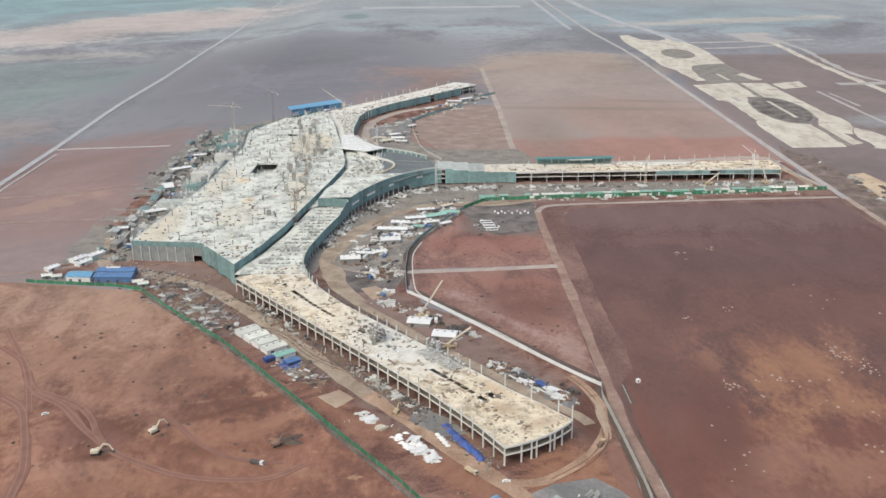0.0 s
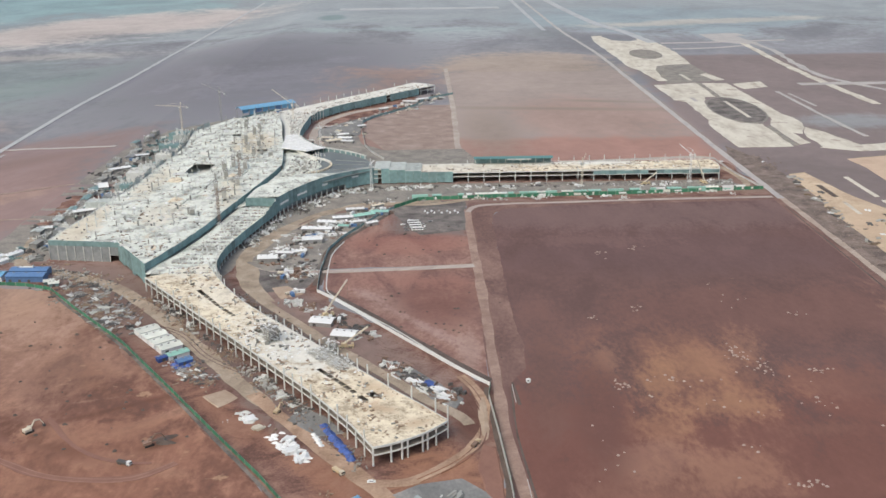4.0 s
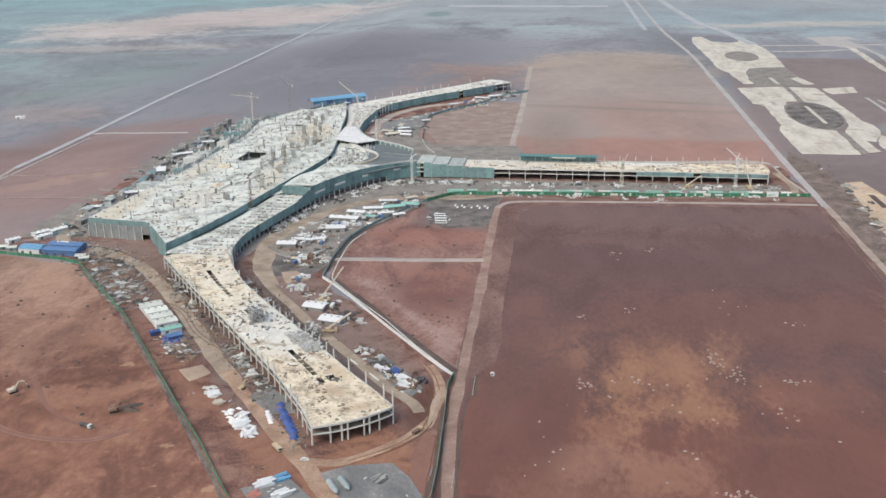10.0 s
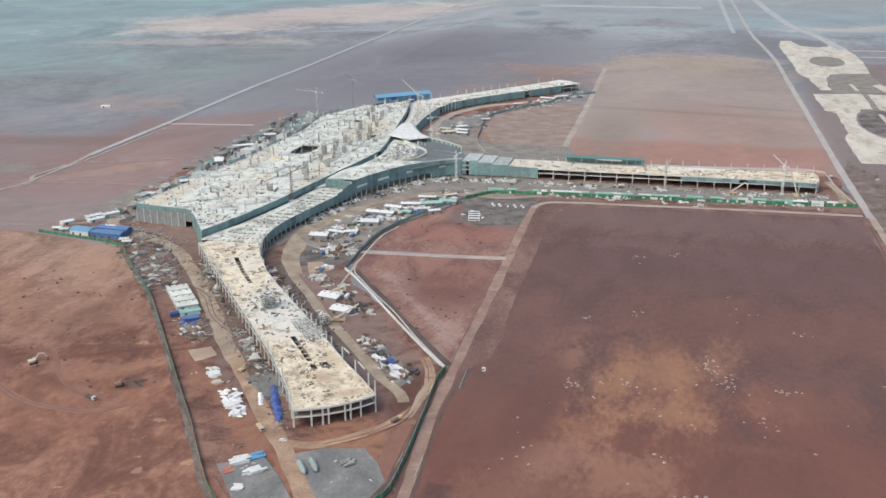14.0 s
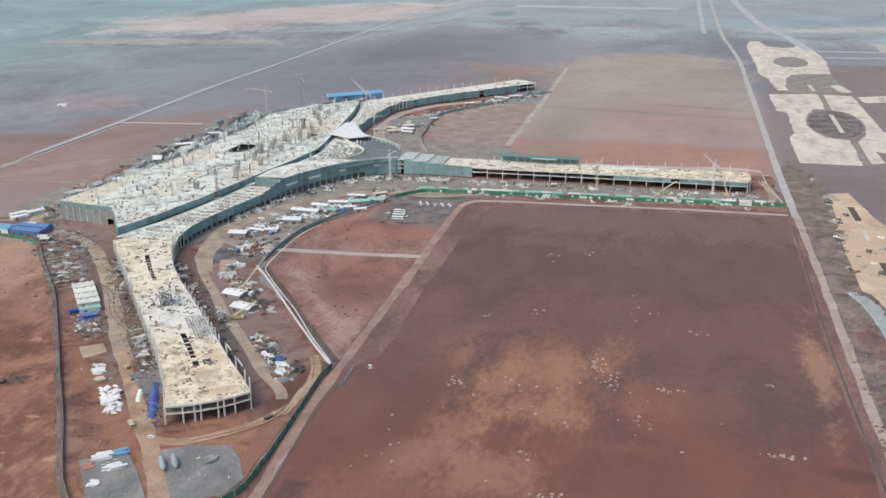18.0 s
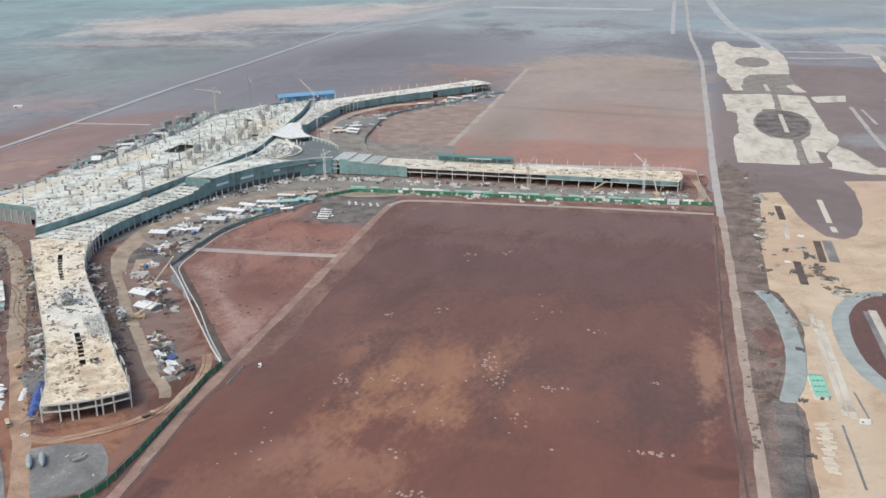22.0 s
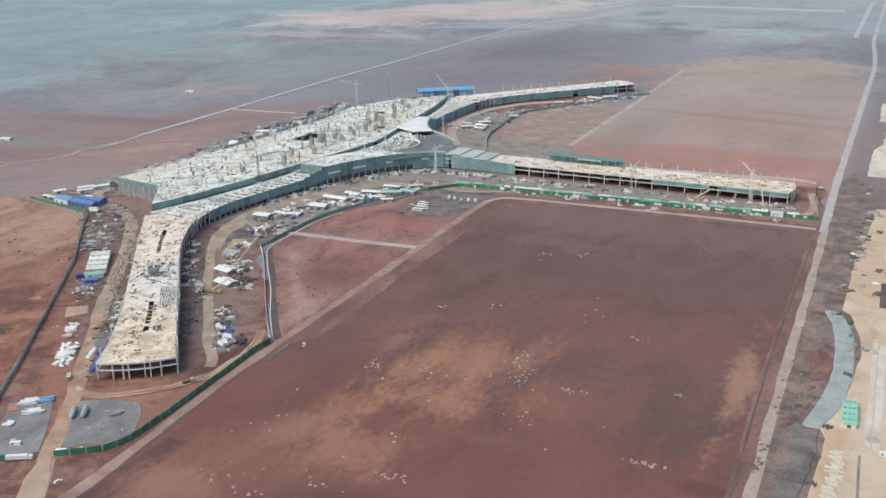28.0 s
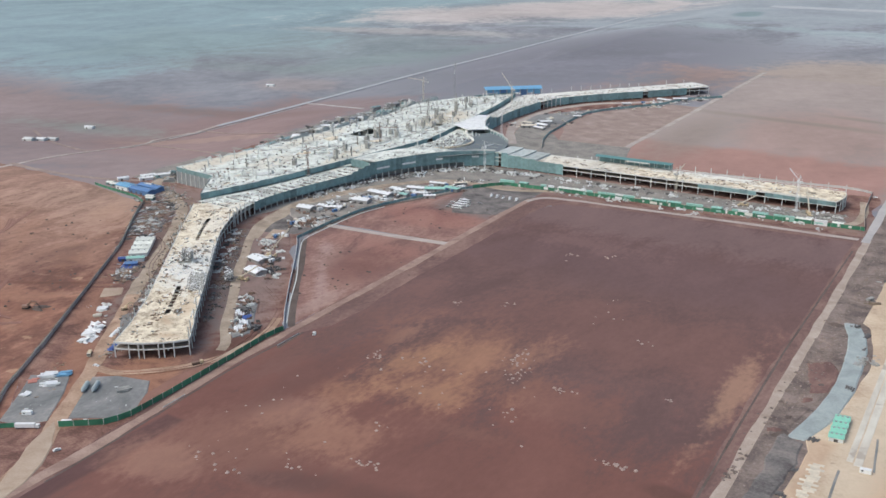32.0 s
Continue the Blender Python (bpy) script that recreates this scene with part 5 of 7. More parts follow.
stations = [-342, -330, -315, -300, -290, -283, -277, -275]
stations = stations + list(range(-262, 263, 15)) + [-s for s in stations[::-1]]
stations = sorted(set(stations))
bars = [0, 0.1, 0.2, 0.27, 0.36, 0.45, 0.55, 0.65, 0.75, 0.85, 1]
gap = {(i, j) for i, s in enumerate(stations[:-1]) if -46 <= s < 0 for j in (3, 4)}
gap |= {(i, 8) for i, s in enumerate(stations[:-1]) if 60 <= s < 72 or -140 <= s < -128} | {(i, 5) for i, s in enumerate(stations[:-1]) if 150 <= s < 160}
part("roof_slab", holed_slab(hall_place, stations, bars, gap, Z_HALL - 0.8, Z_HALL), M_HALL, hall)
part("middle_slab", holed_slab(hall_place, stations, [0.02, 0.5, 0.985], set(), 8.6, 9.2), M_CONC, hall)
r = random.Random(5)
for sgn in (1, -1):
    w = (lambda p: p) if sgn > 0 else mir
    # grey south wall with its green top band
    for a, b in zip(range(8), range(1, 9)):
        p, q = (-280 + 64.5 * a / 8, 862 - 8 * a / 8), (-280 + 64.5 * b / 8, 862 - 8 * b / 8)
        if sgn < 0:
            p, q = (mir(hall_place(200 + 10 * a, 0)), mir(hall_place(200 + 10 * b, 0)))
        part("wall_panel", Geo().wall([w(p), w((q[0] - 0.25, q[1]))], 0.0 if a < 7 else 6.0, 14.2, 0.4), M_GREYWALL, hall)
        part("net_panel", Geo().wall([w((p[0], p[1] - 0.5)), w((q[0], q[1] - 0.5))], 14.0, Z_HALL + 0.4, 0.15), M_NET, hall)
        column(hall, *w((p[0], p[1] - 0.6)), 0, 14.2, 0, 0.6)
    side = evenly([(-215.5, 853.4), (-174.5, 794.2)], 8.9)
    for p, q in zip(side, side[1:]):
        part("net_panel", Geo().wall([w(p[:2]), w(q[:2])], 1.2 + r.uniform(-1, 2), Z_HALL + 0.5, 0.15), r.choice((M_NET, M_NET, M_NETD)), hall)
    edge = evenly(offset(HALL_E[1:], -0.5), 9.0)
    for p, q in zip(edge, edge[1:]):
        part("net_panel", Geo().wall([w(p[:2]), w(q[:2])], Z_DECK + 0.4, Z_HALL + r.uniform(-0.3, 0.6), 0.15), r.choice((M_NET, M_NETD)), hall)
    part("edge_beam", Geo().wall([w(p) for p in HALL_E[1:]], Z_HALL - 1.0, Z_HALL + 0.5, 0.5), M_CONC, hall)
    part("edge_beam", Geo().wall((HALL_W if sgn > 0 else [hall_place(k, 0) for k in range(0, 281, 20)]), Z_HALL - 1.2, Z_HALL + 0.4, 0.5), M_CONC, hall)
    for x, y, h in evenly(HALL_W, 12):
        if sgn < 0 and y < 932:
            continue
        column(hall, *w((x, y)), 0, Z_HALL - 0.8, 0, 1.0)
        if r.random() < 0.5:
            part("net_panel", Geo().wall([w((x - 1, y)), w((x - 1.6, y - 11.5))], r.choice((3, 9)), Z_HALL - 1, 0.12), M_NETD, hall)
# roof columns in rows
for i in range(-16, 17):
    for q in (0.06, 0.2, 0.34, 0.5, 0.62, 0.76, 0.92):
        s = i * 18 + r.uniform(-2, 2)
        if r.random() < 0.36 or (q == 0.32 and -55 < s < 8):
            continue
        x, y = hall_place(s, q)
        ob = column(hall, x, y, Z_HALL, Z_HALL + r.choice((3, 4, 5, 7, 9, 11)), 8, r.choice((0.9, 1.2, 1.6)))
        if r.random() < 0.45:
            ob.data = BROWN_COLUMN
for q, a, b in ((0.6, -180, -20), (0.78, -60, 120), (0.6, 40, 150)):
    part("upstand_wall", Geo().wall([hall_place(s, q) for s in range(a, b, 10)], Z_HALL, Z_HALL + 0.9, 0.6), M_HALL, hall)
for k, (mat, n, size, hi, lab) in enumerate((
        (M_WHITE, 150, 6.5, 0.35, "white formwork panels lying over the roof deck"), (M_TIMBER, 260, 4.5, 0.5, "brown formwork timber heaped on the roof deck"),
        (M_SHADE, 300, 3.0, 1.2, "dark steel bundles and plant on the roof deck"), (M_CONC, 230, 6.5, 0.9, "grey concrete upstands and blocks on the roof deck"), (M_CREAM, 90, 7.5, 0.4, "cream boards laid over the roof deck"))):
    spots = []
    while len(spots) < n:
        s, q = r.uniform(-325, 325), r.uniform(0.03, 0.97)
        if -50 < s < 4 and 0.24 < q < 0.48:
            continue
        spots.append(hall_place(s, q))
    litter("roof_litter", lab, spots, Z_HALL, 90 + k, mat, high=hi, longest=size)

# lower terraces stepping down behind the hall, and thickened roof zones
for sgn in (1, -1):
    for i in range(16):
        s0 = sgn * (-4 - 15 * i)
        if i % 6 == 4 or (sgn < 0 and i > 13):
            continue
        (x, y), (x2, y2) = hall_place(s0, 0), hall_place(s0 - sgn * 13.8, 0)
        wide, top = r.uniform(9, 24), r.choice((7, 9, 11, 13))
        if s0 > -120:
            wide, top = wide * 1.7, top + 1.5
        part("terrace", Geo().prism([(x - 0.6, y), (x - wide, y), (x2 - wide, y2), (x2 - 0.6, y2)], 0, top), (M_CONC, M_GREYWALL, M_NETG, M_NET, M_GREYWALL)[i % 5], hall)
        for k in range(8):
            column(hall, x - wide * r.uniform(0.15, 0.9), min(y, y2) + r.uniform(1, 13), top, top + r.choice((1.5, 3, 5)), 0, r.choice((0.8, 1.4, 2.4)))
for k in range(26):
    s, q = r.uniform(-310, 310), r.uniform(0.1, 0.85)
    if -60 < s < 12 and 0.2 < q < 0.5:
        continue
    a, b = hall_place(s, q), hall_place(s + r.uniform(8, 22), q)
    c, d = hall_place(s + 10, q + r.uniform(0.05, 0.12)), hall_place(s, q + 0.08)
    part("raised_bay", Geo().prism([a, b, c, d], Z_HALL - 0.2, Z_HALL + r.uniform(0.35, 1.1)), (M_HALL, M_DECK, M_CONC)[k % 3], hall)
for k in range(18):
    s, q = r.uniform(-300, 300), r.uniform(0.08, 0.92)
    x, y = hall_place(s, q)
    part("core_wall", Geo().box(x, y, Z_HALL, r.uniform(2.5, 6), 0.5, r.uniform(2, 4.5), r.choice((8, 98))), M_CONC if k % 3 else M_SCAF, hall)

# netted scaffold bays standing over the west edge of the hall
for k in range(24):
    s = -110 + 14 * k
    if k % 7 == 3:
        continue
    (x, y), (x2, y2) = hall_place(s, 0), hall_place(s + 12.5, 0)
    top = Z_HALL + (1.5, 3.0, 4.5, 2.0, 3.8, 5.5)[k % 6]
    if k % 3:
        part("net_panel", Geo().wall([(x - 1.2, y), (x2 - 1.2, y2)], Z_HALL - 9, top, 0.15), M_NETG, hall, "grey-green net hung on scaffold")
    for j in range(5):
        px, py = x + (x2 - x) * j / 4 - 2.0, y + (y2 - y) * j / 4
        part("scaffold_standard", Geo().box(px, py, 0, 0.35, 0.35, top + r.uniform(0, 1.2)), M_SCAF, hall)
    for z in (Z_HALL + 0.8, top - 0.6):
        part("scaffold_ledger", Geo().beam((x - 2.0, y, z), (x2 - 2.0, y2, z), 0.3, 0.3), M_SCAF, hall)

# blue-roofed shelter at the far end of the hall
shelter = thing("blue_roof_shelter", "long bright blue sheet-metal roof on steel posts", "shelter", (-192, 1500, 0))
ends = [(-229, 1472), (-155, 1533)]
d = ((ends[1][0] - ends[0][0]) / 96, (ends[1][1] - ends[0][1]) / 96)
ctr = ((ends[0][0] + ends[1][0]) / 2, (ends[0][1] + ends[1][1]) / 2)
part("roof", Geo().gable(ctr[0], ctr[1], 20.0, 92, 20, 3.6, math.degrees(math.atan2(d[1], d[0]))), M_BLUE, shelter)
for i in range(9):
    for o in (-8.5, 8.5):
        x, y = ends[0][0] + d[0] * (4 + 11 * i) - d[1] * o, ends[0][1] + d[1] * (4 + 11 * i) + d[0] * o
        part("post", Geo().box(x, y, 0, 0.7, 0.7, 21.2), M_STEEL, shelter)
    if i < 8:
        part("curtain", Geo().wall([(x + d[1] * 17, y - d[0] * 17), (x + d[1] * 17 + d[0] * 10, y - d[0] * 17 + d[1] * 10)], (15, 9, 14, 12)[i % 4], 19.8, 0.15), M_DBLUE if i in (2, 5) else M_BLUE, shelter)

# teal shelter on the deck of the east pier
shed = thing("deck_shelter", "long teal sheet-metal shelter standing on the pier deck", "shelter", (155, 1158, 12.0))
part("roof", Geo().gable(155, 1157.6, 19.2, 92, 10, 1.6, 1.5), plain("teal_sheet", (0.1, 0.24, 0.24), 0.5, vary=0.12), shed)
for i in range(6):
    for o in (-4.2, 4.2):
        part("post", Geo().box(111 + 17.6 * i, 1156.5 + 0.46 * i + o, 12, 0.5, 0.5, 7.4), M_CONC, shed)
part("back_wall", Geo().wall([(110, 1160.8), (200, 1163.2)], 12, 19.2, 0.2), M_NETD, shed)
part("white_banner", Geo().wall([(148, 1152.4), (176, 1153.2)], 17.6, 19.0, 0.15), M_WHITE, shed, "white banner hung on the eaves")

# roof beams on the posts of the east pier, and the net closing its inner end
for q, a, b, z in ((0, 22, 150, 13.4), (0, 160, 228, 13.4), (1, 24, 96, 13.0), (1, 120, 210, 13.0)):
    for k in range(a, b - 17, 18):
        part("tie_beam", Geo().beam((*east_across(k, q), z), (*east_across(k + 18, q), z), 0.4, 0.5), M_CONC, pier_east)

# ---- kinds of things on the site ----
def box_part(name, parent, material, x, y, z, sx, sy, sz, label="", taper=1.0):
    """A part built round its thing's own origin."""
    ob = new(name, mesh_of(name, Geo().box(x, y, z, sx, sy, sz, taper=taper), material))
    ob.parent = parent
    return tagged(ob, label)


def geo_part(name, parent, material, geo, label=""):
    ob = new(name, mesh_of(name, geo, material))
    ob.parent = parent
    return tagged(ob, label)


def place_thing(ob, x, y, turn=0.0, z=0.0):
    ob.matrix_world = pose(x, y, z, 0, 0, turn)
    return ob


def make_shed(label, sx, sy, h, wall, roof, group=""):
    me = thing("shed", label, "shed", group=group)
    box_part("wall", me, wall, 0, 0, 0, sx, sy, h)
    geo_part("roof", me, roof, Geo().gable(0, 0, h, sx, sy, sy * 0.13, thick=0.2, over=0.6))
    for i in range(max(1, int(sx / 9))):
        box_part("door", me, M_SHADE, -sx / 2 + 4 + 8 * i, -sy / 2 - 0.05, 0, 2.4, 0.12, 2.4)
    for i in range(3):
        box_part("ridge_vent", me, M_STEEL, -sx / 3 + sx / 3 * i, 0, h + sy * 0.13 + 0.1, 1.4, 0.8, 0.5)
    return me


def make_container(label, paint, length=6.1, h=2.45):
    me = thing("container", label, "container")
    box_part("body", me, paint, 0, 0, 0.15, length, 2.44, h)
    box_part("roof", me, paint, 0, 0, 0.15 + h, length + 0.1, 2.55, 0.12)
    for s in (-0.6, 0.6):
        box_part("door", me, paint, length / 2 + 0.03, s, 0.3, 0.06, 1.1, 2.2)
    box_part("window", me, M_GLASS, -length / 4, -1.24, 1.2, 1.2, 0.06, 0.9)
    for x in (-length / 2 + 0.3, length / 2 - 0.3):
        box_part("skid", me, M_SHADE, x, 0, 0, 0.3, 2.4, 0.15)
    return me


def wheels(parent, spots, r, w=0.35):
    for x, y in spots:
        wh = geo_part("wheel", parent, M_RUBBER, Geo().tube((x, y - w / 2, r), (x, y + w / 2, r), r, 12))
        geo_part("rim", wh, M_STEEL, Geo().tube((x, y - w / 2 - 0.02, r), (x, y + w / 2 + 0.02, r), r * 0.5, 8))


def make_car(label, paint):
    me = thing("car", label, "car")
    box_part("body", me, paint, 0, 0, 0.35, 4.6, 1.85, 0.6)
    box_part("cabin", me, paint, -0.25, 0, 0.95, 2.7, 1.7, 0.62, taper=0.82)
    for y in (-0.86, 0.86):
        box_part("side_window", me, M_GLASS, -0.25, y * 0.93, 1.02, 2.1, 0.06, 0.38)
    box_part("windscreen", me, M_GLASS, 1.0, 0, 0.98, 0.15, 1.4, 0.42)
    wheels(me, [(x, y) for x in (-1.4, 1.4) for y in (-0.85, 0.85)], 0.33, 0.22)
    return me


def make_bus(label):
    me = thing("bus", label, "bus")
    box_part("body", me, M_WHITE, 0, 0, 0.5, 11.5, 2.5, 2.5)
    box_part("roof_unit", me, M_WHITE, -1, 0, 3.0, 4, 1.6, 0.3)
    for y in (-1.26, 1.26):
        box_part("window_band", me, M_GLASS, 0, y, 1.7, 10.4, 0.05, 0.9)
    box_part("windscreen", me, M_GLASS, 5.76, 0, 1.4, 0.05, 2.2, 1.3)
    wheels(me, [(x, y) for x in (-3.4, 3.6) for y in (-1.1, 1.1)], 0.5)
    return me


def make_truck(label, cab, load, length=9.0, high=1.3):
    me = thing("truck", label, "truck")
    box_part("cab", me, cab, length / 2 - 1.1, 0, 0.7, 2.1, 2.4, 2.1)
    box_part("windscreen", me, M_GLASS, length / 2 - 0.03, 0, 1.7, 0.08, 2.1, 0.8)
    box_part("chassis", me, M_SHADE, 0, 0, 0.6, length, 1.0, 0.35)
    box_part("body", me, load, -1.3, 0, 1.0, length - 2.9, 2.5, high)
    wheels(me, [(x, y) for x in (-length / 2 + 1.2, -length / 2 + 2.5, length / 2 - 1.4) for y in (-1.05, 1.05)], 0.5)
    return me


def make_excavator(label, paint=M_YELLOW):
    me = thing("excavator", label, "excavator")
    for y in (-1.25, 1.25):
        box_part("track", me, M_RUBBER, 0, y, 0, 4.4, 0.7, 0.95)
    box_part("house", me, paint, -0.6, 0, 1.05, 3.6, 2.8, 1.3)
    box_part("cab", me, paint, 0.9, 0.8, 1.1, 1.4, 1.1, 1.9)
    box_part("window", me, M_GLASS, 1.62, 0.8, 1.7, 0.05, 0.95, 1.0)
    geo_part("boom", me, paint, Geo().beam((1.0, -0.2, 1.8), (3.6, -0.2, 5.2), 0.6).beam((3.6, -0.2, 5.2), (6.4, -0.2, 4.6), 0.55))
    geo_part("stick", me, paint, Geo().beam((6.2, -0.2, 4.8), (8.0, -0.2, 1.6), 0.45))
    geo_part("bucket", me, M_SHADE, Geo().box(7.9, -0.2, 0.5, 1.2, 1.3, 1.2, 0, 0.7))
    return me


def make_tower_crane(label, height, jib, paint, luff=0.0):
    me = thing("tower_crane", label, "crane")
    box_part("base", me, M_CONC, 0, 0, 0, 5, 5, 1.2)
    g, w = Geo(), 0.9
    for x in (-w, w):
        for y in (-w, w):
            g.box(x, y, 1, 0.22, 0.22, height - 1)
    z, flip = 1.0, 1
    while z < height - 2:
        for s in (-w, w):
            g.beam((-w * flip, s, z), (w * flip, s, z + 2), 0.12).beam((s, -w * flip, z), (s, w * flip, z + 2), 0.12)
        z, flip = z + 2, -flip
    geo_part("mast", me, paint, g)
    box_part("cab", me, M_WHITE, 1.6, 0, height - 2, 1.5, 1.5, 2.0)
    rise = math.tan(radians(luff))
    g = Geo()
    for y, dz in ((-0.6, 0), (0.6, 0), (0, 1.3)):
        g.beam((0, y, height + dz), (jib, y * 0.4, height + dz * 0.3 + jib * rise), 0.2)
    for i in range(int(jib / 2.5)):
        x = 2.5 * i
        g.beam((x, -0.6, height + x * rise), (x + 1.2, 0, height + 1.2 + x * rise), 0.1).beam((x + 1.2, 0, height + 1.2 + x * rise), (x + 2.5, 0.6, height + (x + 2.5) * rise), 0.1)
    geo_part("jib", me, paint, g)
    geo_part("counter_jib", me, paint, Geo().beam((0, 0, height), (-jib * 0.3, 0, height), 1.0, 0.4))
    box_part("counterweight", me, M_CONC, -jib * 0.28, 0, height - 2, 2.4, 1.4, 2.2)
    geo_part("tower_head", me, paint, Geo().beam((0, 0, height), (-1, 0, height + 6), 0.5).beam((-1, 0, height + 6), (jib * 0.6, 0, height + 1.2 + jib * 0.6 * rise), 0.1).beam((-1, 0, height + 6), (-jib * 0.28, 0, height + 0.3), 0.1))
    return me


def make_mobile_crane(label, reach, rise):
    me = thing("mobile_crane", label, "crane")
    box_part("chassis", me, M_YELLOW, 0, 0, 0.8, 11, 2.8, 0.9)
    box_part("cab", me, M_YELLOW, 4.6, 0, 1.7, 1.8, 2.6, 1.6)
    box_part("house", me, M_YELLOW, -1.5, 0, 1.7, 4, 2.8, 1.9)
    wheels(me, [(x, y) for x in (-4, -2.4, 2.2, 3.8) for y in (-1.3, 1.3)], 0.65, 0.5)
    geo_part("boom", me, M_CREAM, Geo().beam((-2, 0, 3), (-2 + reach, 0, 3 + rise), 1.0))
    geo_part("hoist_rope", me, M_SHADE, Geo().beam((-2 + reach, 0, 3 + rise), (-2 + reach, 0, 6), 0.12))
    for x in (-4.5, 4.5):
        box_part("outrigger", me, M_YELLOW, x, 0, 0.1, 0.5, 6.4, 0.5)
    return me


def make_scaffold(label, sx, sy, h, seed=1, netted=False):
    me, g, b, r = thing("scaffold", label, "scaffold"), Geo(), Geo(), random.Random(seed)
    nx, ny, nz = int(sx / 2), int(sy / 2), int(h / 2)
    for i in range(nx + 1):
        for j in range(ny + 1):
            g.box(i * 2 - sx / 2, j * 2 - sy / 2, 0, 0.16, 0.16, h * r.uniform(0.85, 1.05))
    for k in range(1, nz + 1):
        for i in range(nx + 1):
            g.beam((i * 2 - sx / 2, -sy / 2, 2 * k), (i * 2 - sx / 2, sy / 2, 2 * k), 0.13)
        for j in range(ny + 1):
            g.beam((-sx / 2, j * 2 - sy / 2, 2 * k), (sx / 2, j * 2 - sy / 2, 2 * k), 0.13)
        for _ in range(int(nx * ny * 0.8)):
            b.box(r.uniform(-sx / 2, sx / 2), r.uniform(-sy / 2, sy / 2), 2 * k + 0.1, 2.0, 0.9, 0.08, r.choice((0, 90)))
    geo_part("frame", me, M_SCAF, g)
    if netted:
        for x, y, u, v in ((0, -sy / 2 - 0.15, sx, 0.08), (sx / 2 + 0.15, 0, 0.08, sy), (-sx / 2 - 0.15, 0, 0.08, sy)):
            box_part("net", me, M_SCAF, x, y, h * r.uniform(0, 0.3), u, v, h * r.uniform(0.5, 0.7), "grey dust net")
    tagged(geo_part("boarding", me, M_WHITE, b, "pale scaffold boards laid loose"), "pale scaffold boards laid loose", kind="stuff")
    return me


def make_stack(label, n, material, seed, sx=4.0, sy=1.2, h=0.35):
    """A flat stack of like pieces."""
    me, r = thing("material_stack", label, "stack"), random.Random(seed)
    for i in range(n):
        geo_part("slab", me, material, Geo().box(r.uniform(-0.3, 0.3) * sx, (i % 4 - 1.5) * sy * 1.15, (i // 4) * h, sx * r.uniform(0.8, 1.1), sy, h * 0.94, r.uniform(-7, 7)))
    return me


def make_heap(name, label, category, rx, ry, h, material, seed):
    me = Geo().heap(0, 0, rx, ry, h, seed)
    return solid(name, me, material, label, category)


def fence(name, label, line, height, material, back, step=9.0, group="site fences"):
    """A hoarding of sheet panels on posts."""
    me = thing(name, label, "fence", (*line[0], 0), group)
    pts = evenly(line, step)
    pts.append((*line[-1], 0))
    r = random.Random(len(pts))
    for a, b in zip(pts, pts[1:]):
        if math.hypot(b[0] - a[0], b[1] - a[1]) < 0.5:
            continue
        h = height + r.uniform(-0.12, 0.12)
        pa = part("panel", Geo().wall([a[:2], b[:2]], 0.05, h, 0.1), material, me)
        part("rail", Geo().wall(offset([a[:2], b[:2]], 0.16), 0.0, h - 0.1, 0.12), back, pa, "bare back of the sheeting")
        part("post", Geo().box(a[0], a[1], 0, 0.3, 0.3, h + 0.2), back, me)
    return me


# ---- fences and walls ----
M_BACK = plain("weathered_fence_back", (0.4, 0.365, 0.33), 0.8, vary=0.2)
M_PALEBACK = plain("pale_fence_back", (0.5, 0.5, 0.48), 0.7, vary=0.15)
fence("site_fence", "tall green sheet-metal hoarding beside the red field", [(58, 380), (12, 430), (-15, 470), (-27, 489), (-63, 539), (-106, 600), (-158, 673), (-217, 742), (-251, 784), (-273, 794), (-328, 802), (-356, 807)][::-1], 3.0, M_HOARD, M_BACK)
fence("site_fence", "green sheet-metal hoarding along the dirt road", [(84, 415), (107, 433), (111, 447), (110, 481), (106, 538), (102, 585), (104, 601)], 4.0, M_HOARD, M_PALEBACK)
fence("boundary_wall", "white precast boundary wall beside a dark ditch", [(104, 601), (83, 626), (47, 674), (7, 729), (-16, 759), (-30, 775)], 2.5, M_WHITE, M_WHITE, group="")
solid("channel_kerb", Geo().wall(fine_line([(98, 611), (70, 648), (41, 690), (13, 726), (-8, 754), (-21, 774), (-25, 800), (-27, 835), (-27, 872), (-20, 905)], 6), 0.0, 0.6, 0.9), M_CONC, "pale concrete kerb of the drainage channel", kind="structure")
fence("site_fence", "green hoarding beside the gate", [(44, 386), (64, 403)], 3.2, M_HOARD, M_HOARD, 6)
fence("site_fence", "dark green hoarding with pale posts round the yard", [(-30, 775), (-33, 827), (-32, 880), (-24, 913), (10, 996), (22, 1016)], 2.8, M_NET, M_PALEBACK)
fence("site_fence", "green hoarding hung with white banners along the track", [(22, 1016), (47, 1045), (133, 1054), (258, 1061), (425, 1078)], 4.0, M_HOARD, M_BACK)
fence("site_fence", "pale wire fence round the end of the pier", [(425, 1078), (412, 1150), (406, 1222), (376, 1227), (300, 1216), (215, 1206)][::-1], 2.6, M_PALEBACK, M_BACK, 14)
fence("site_fence", "green hoarding round the far works yard", [(-1, 1231), (-18, 1268), (-30, 1310), (-36, 1361), (-41, 1400), (-45, 1464), (-30, 1504), (28, 1591), (43, 1647), (89, 1697)], 3.4, M_NET, M_PALEBACK, 14)
r = random.Random(77)
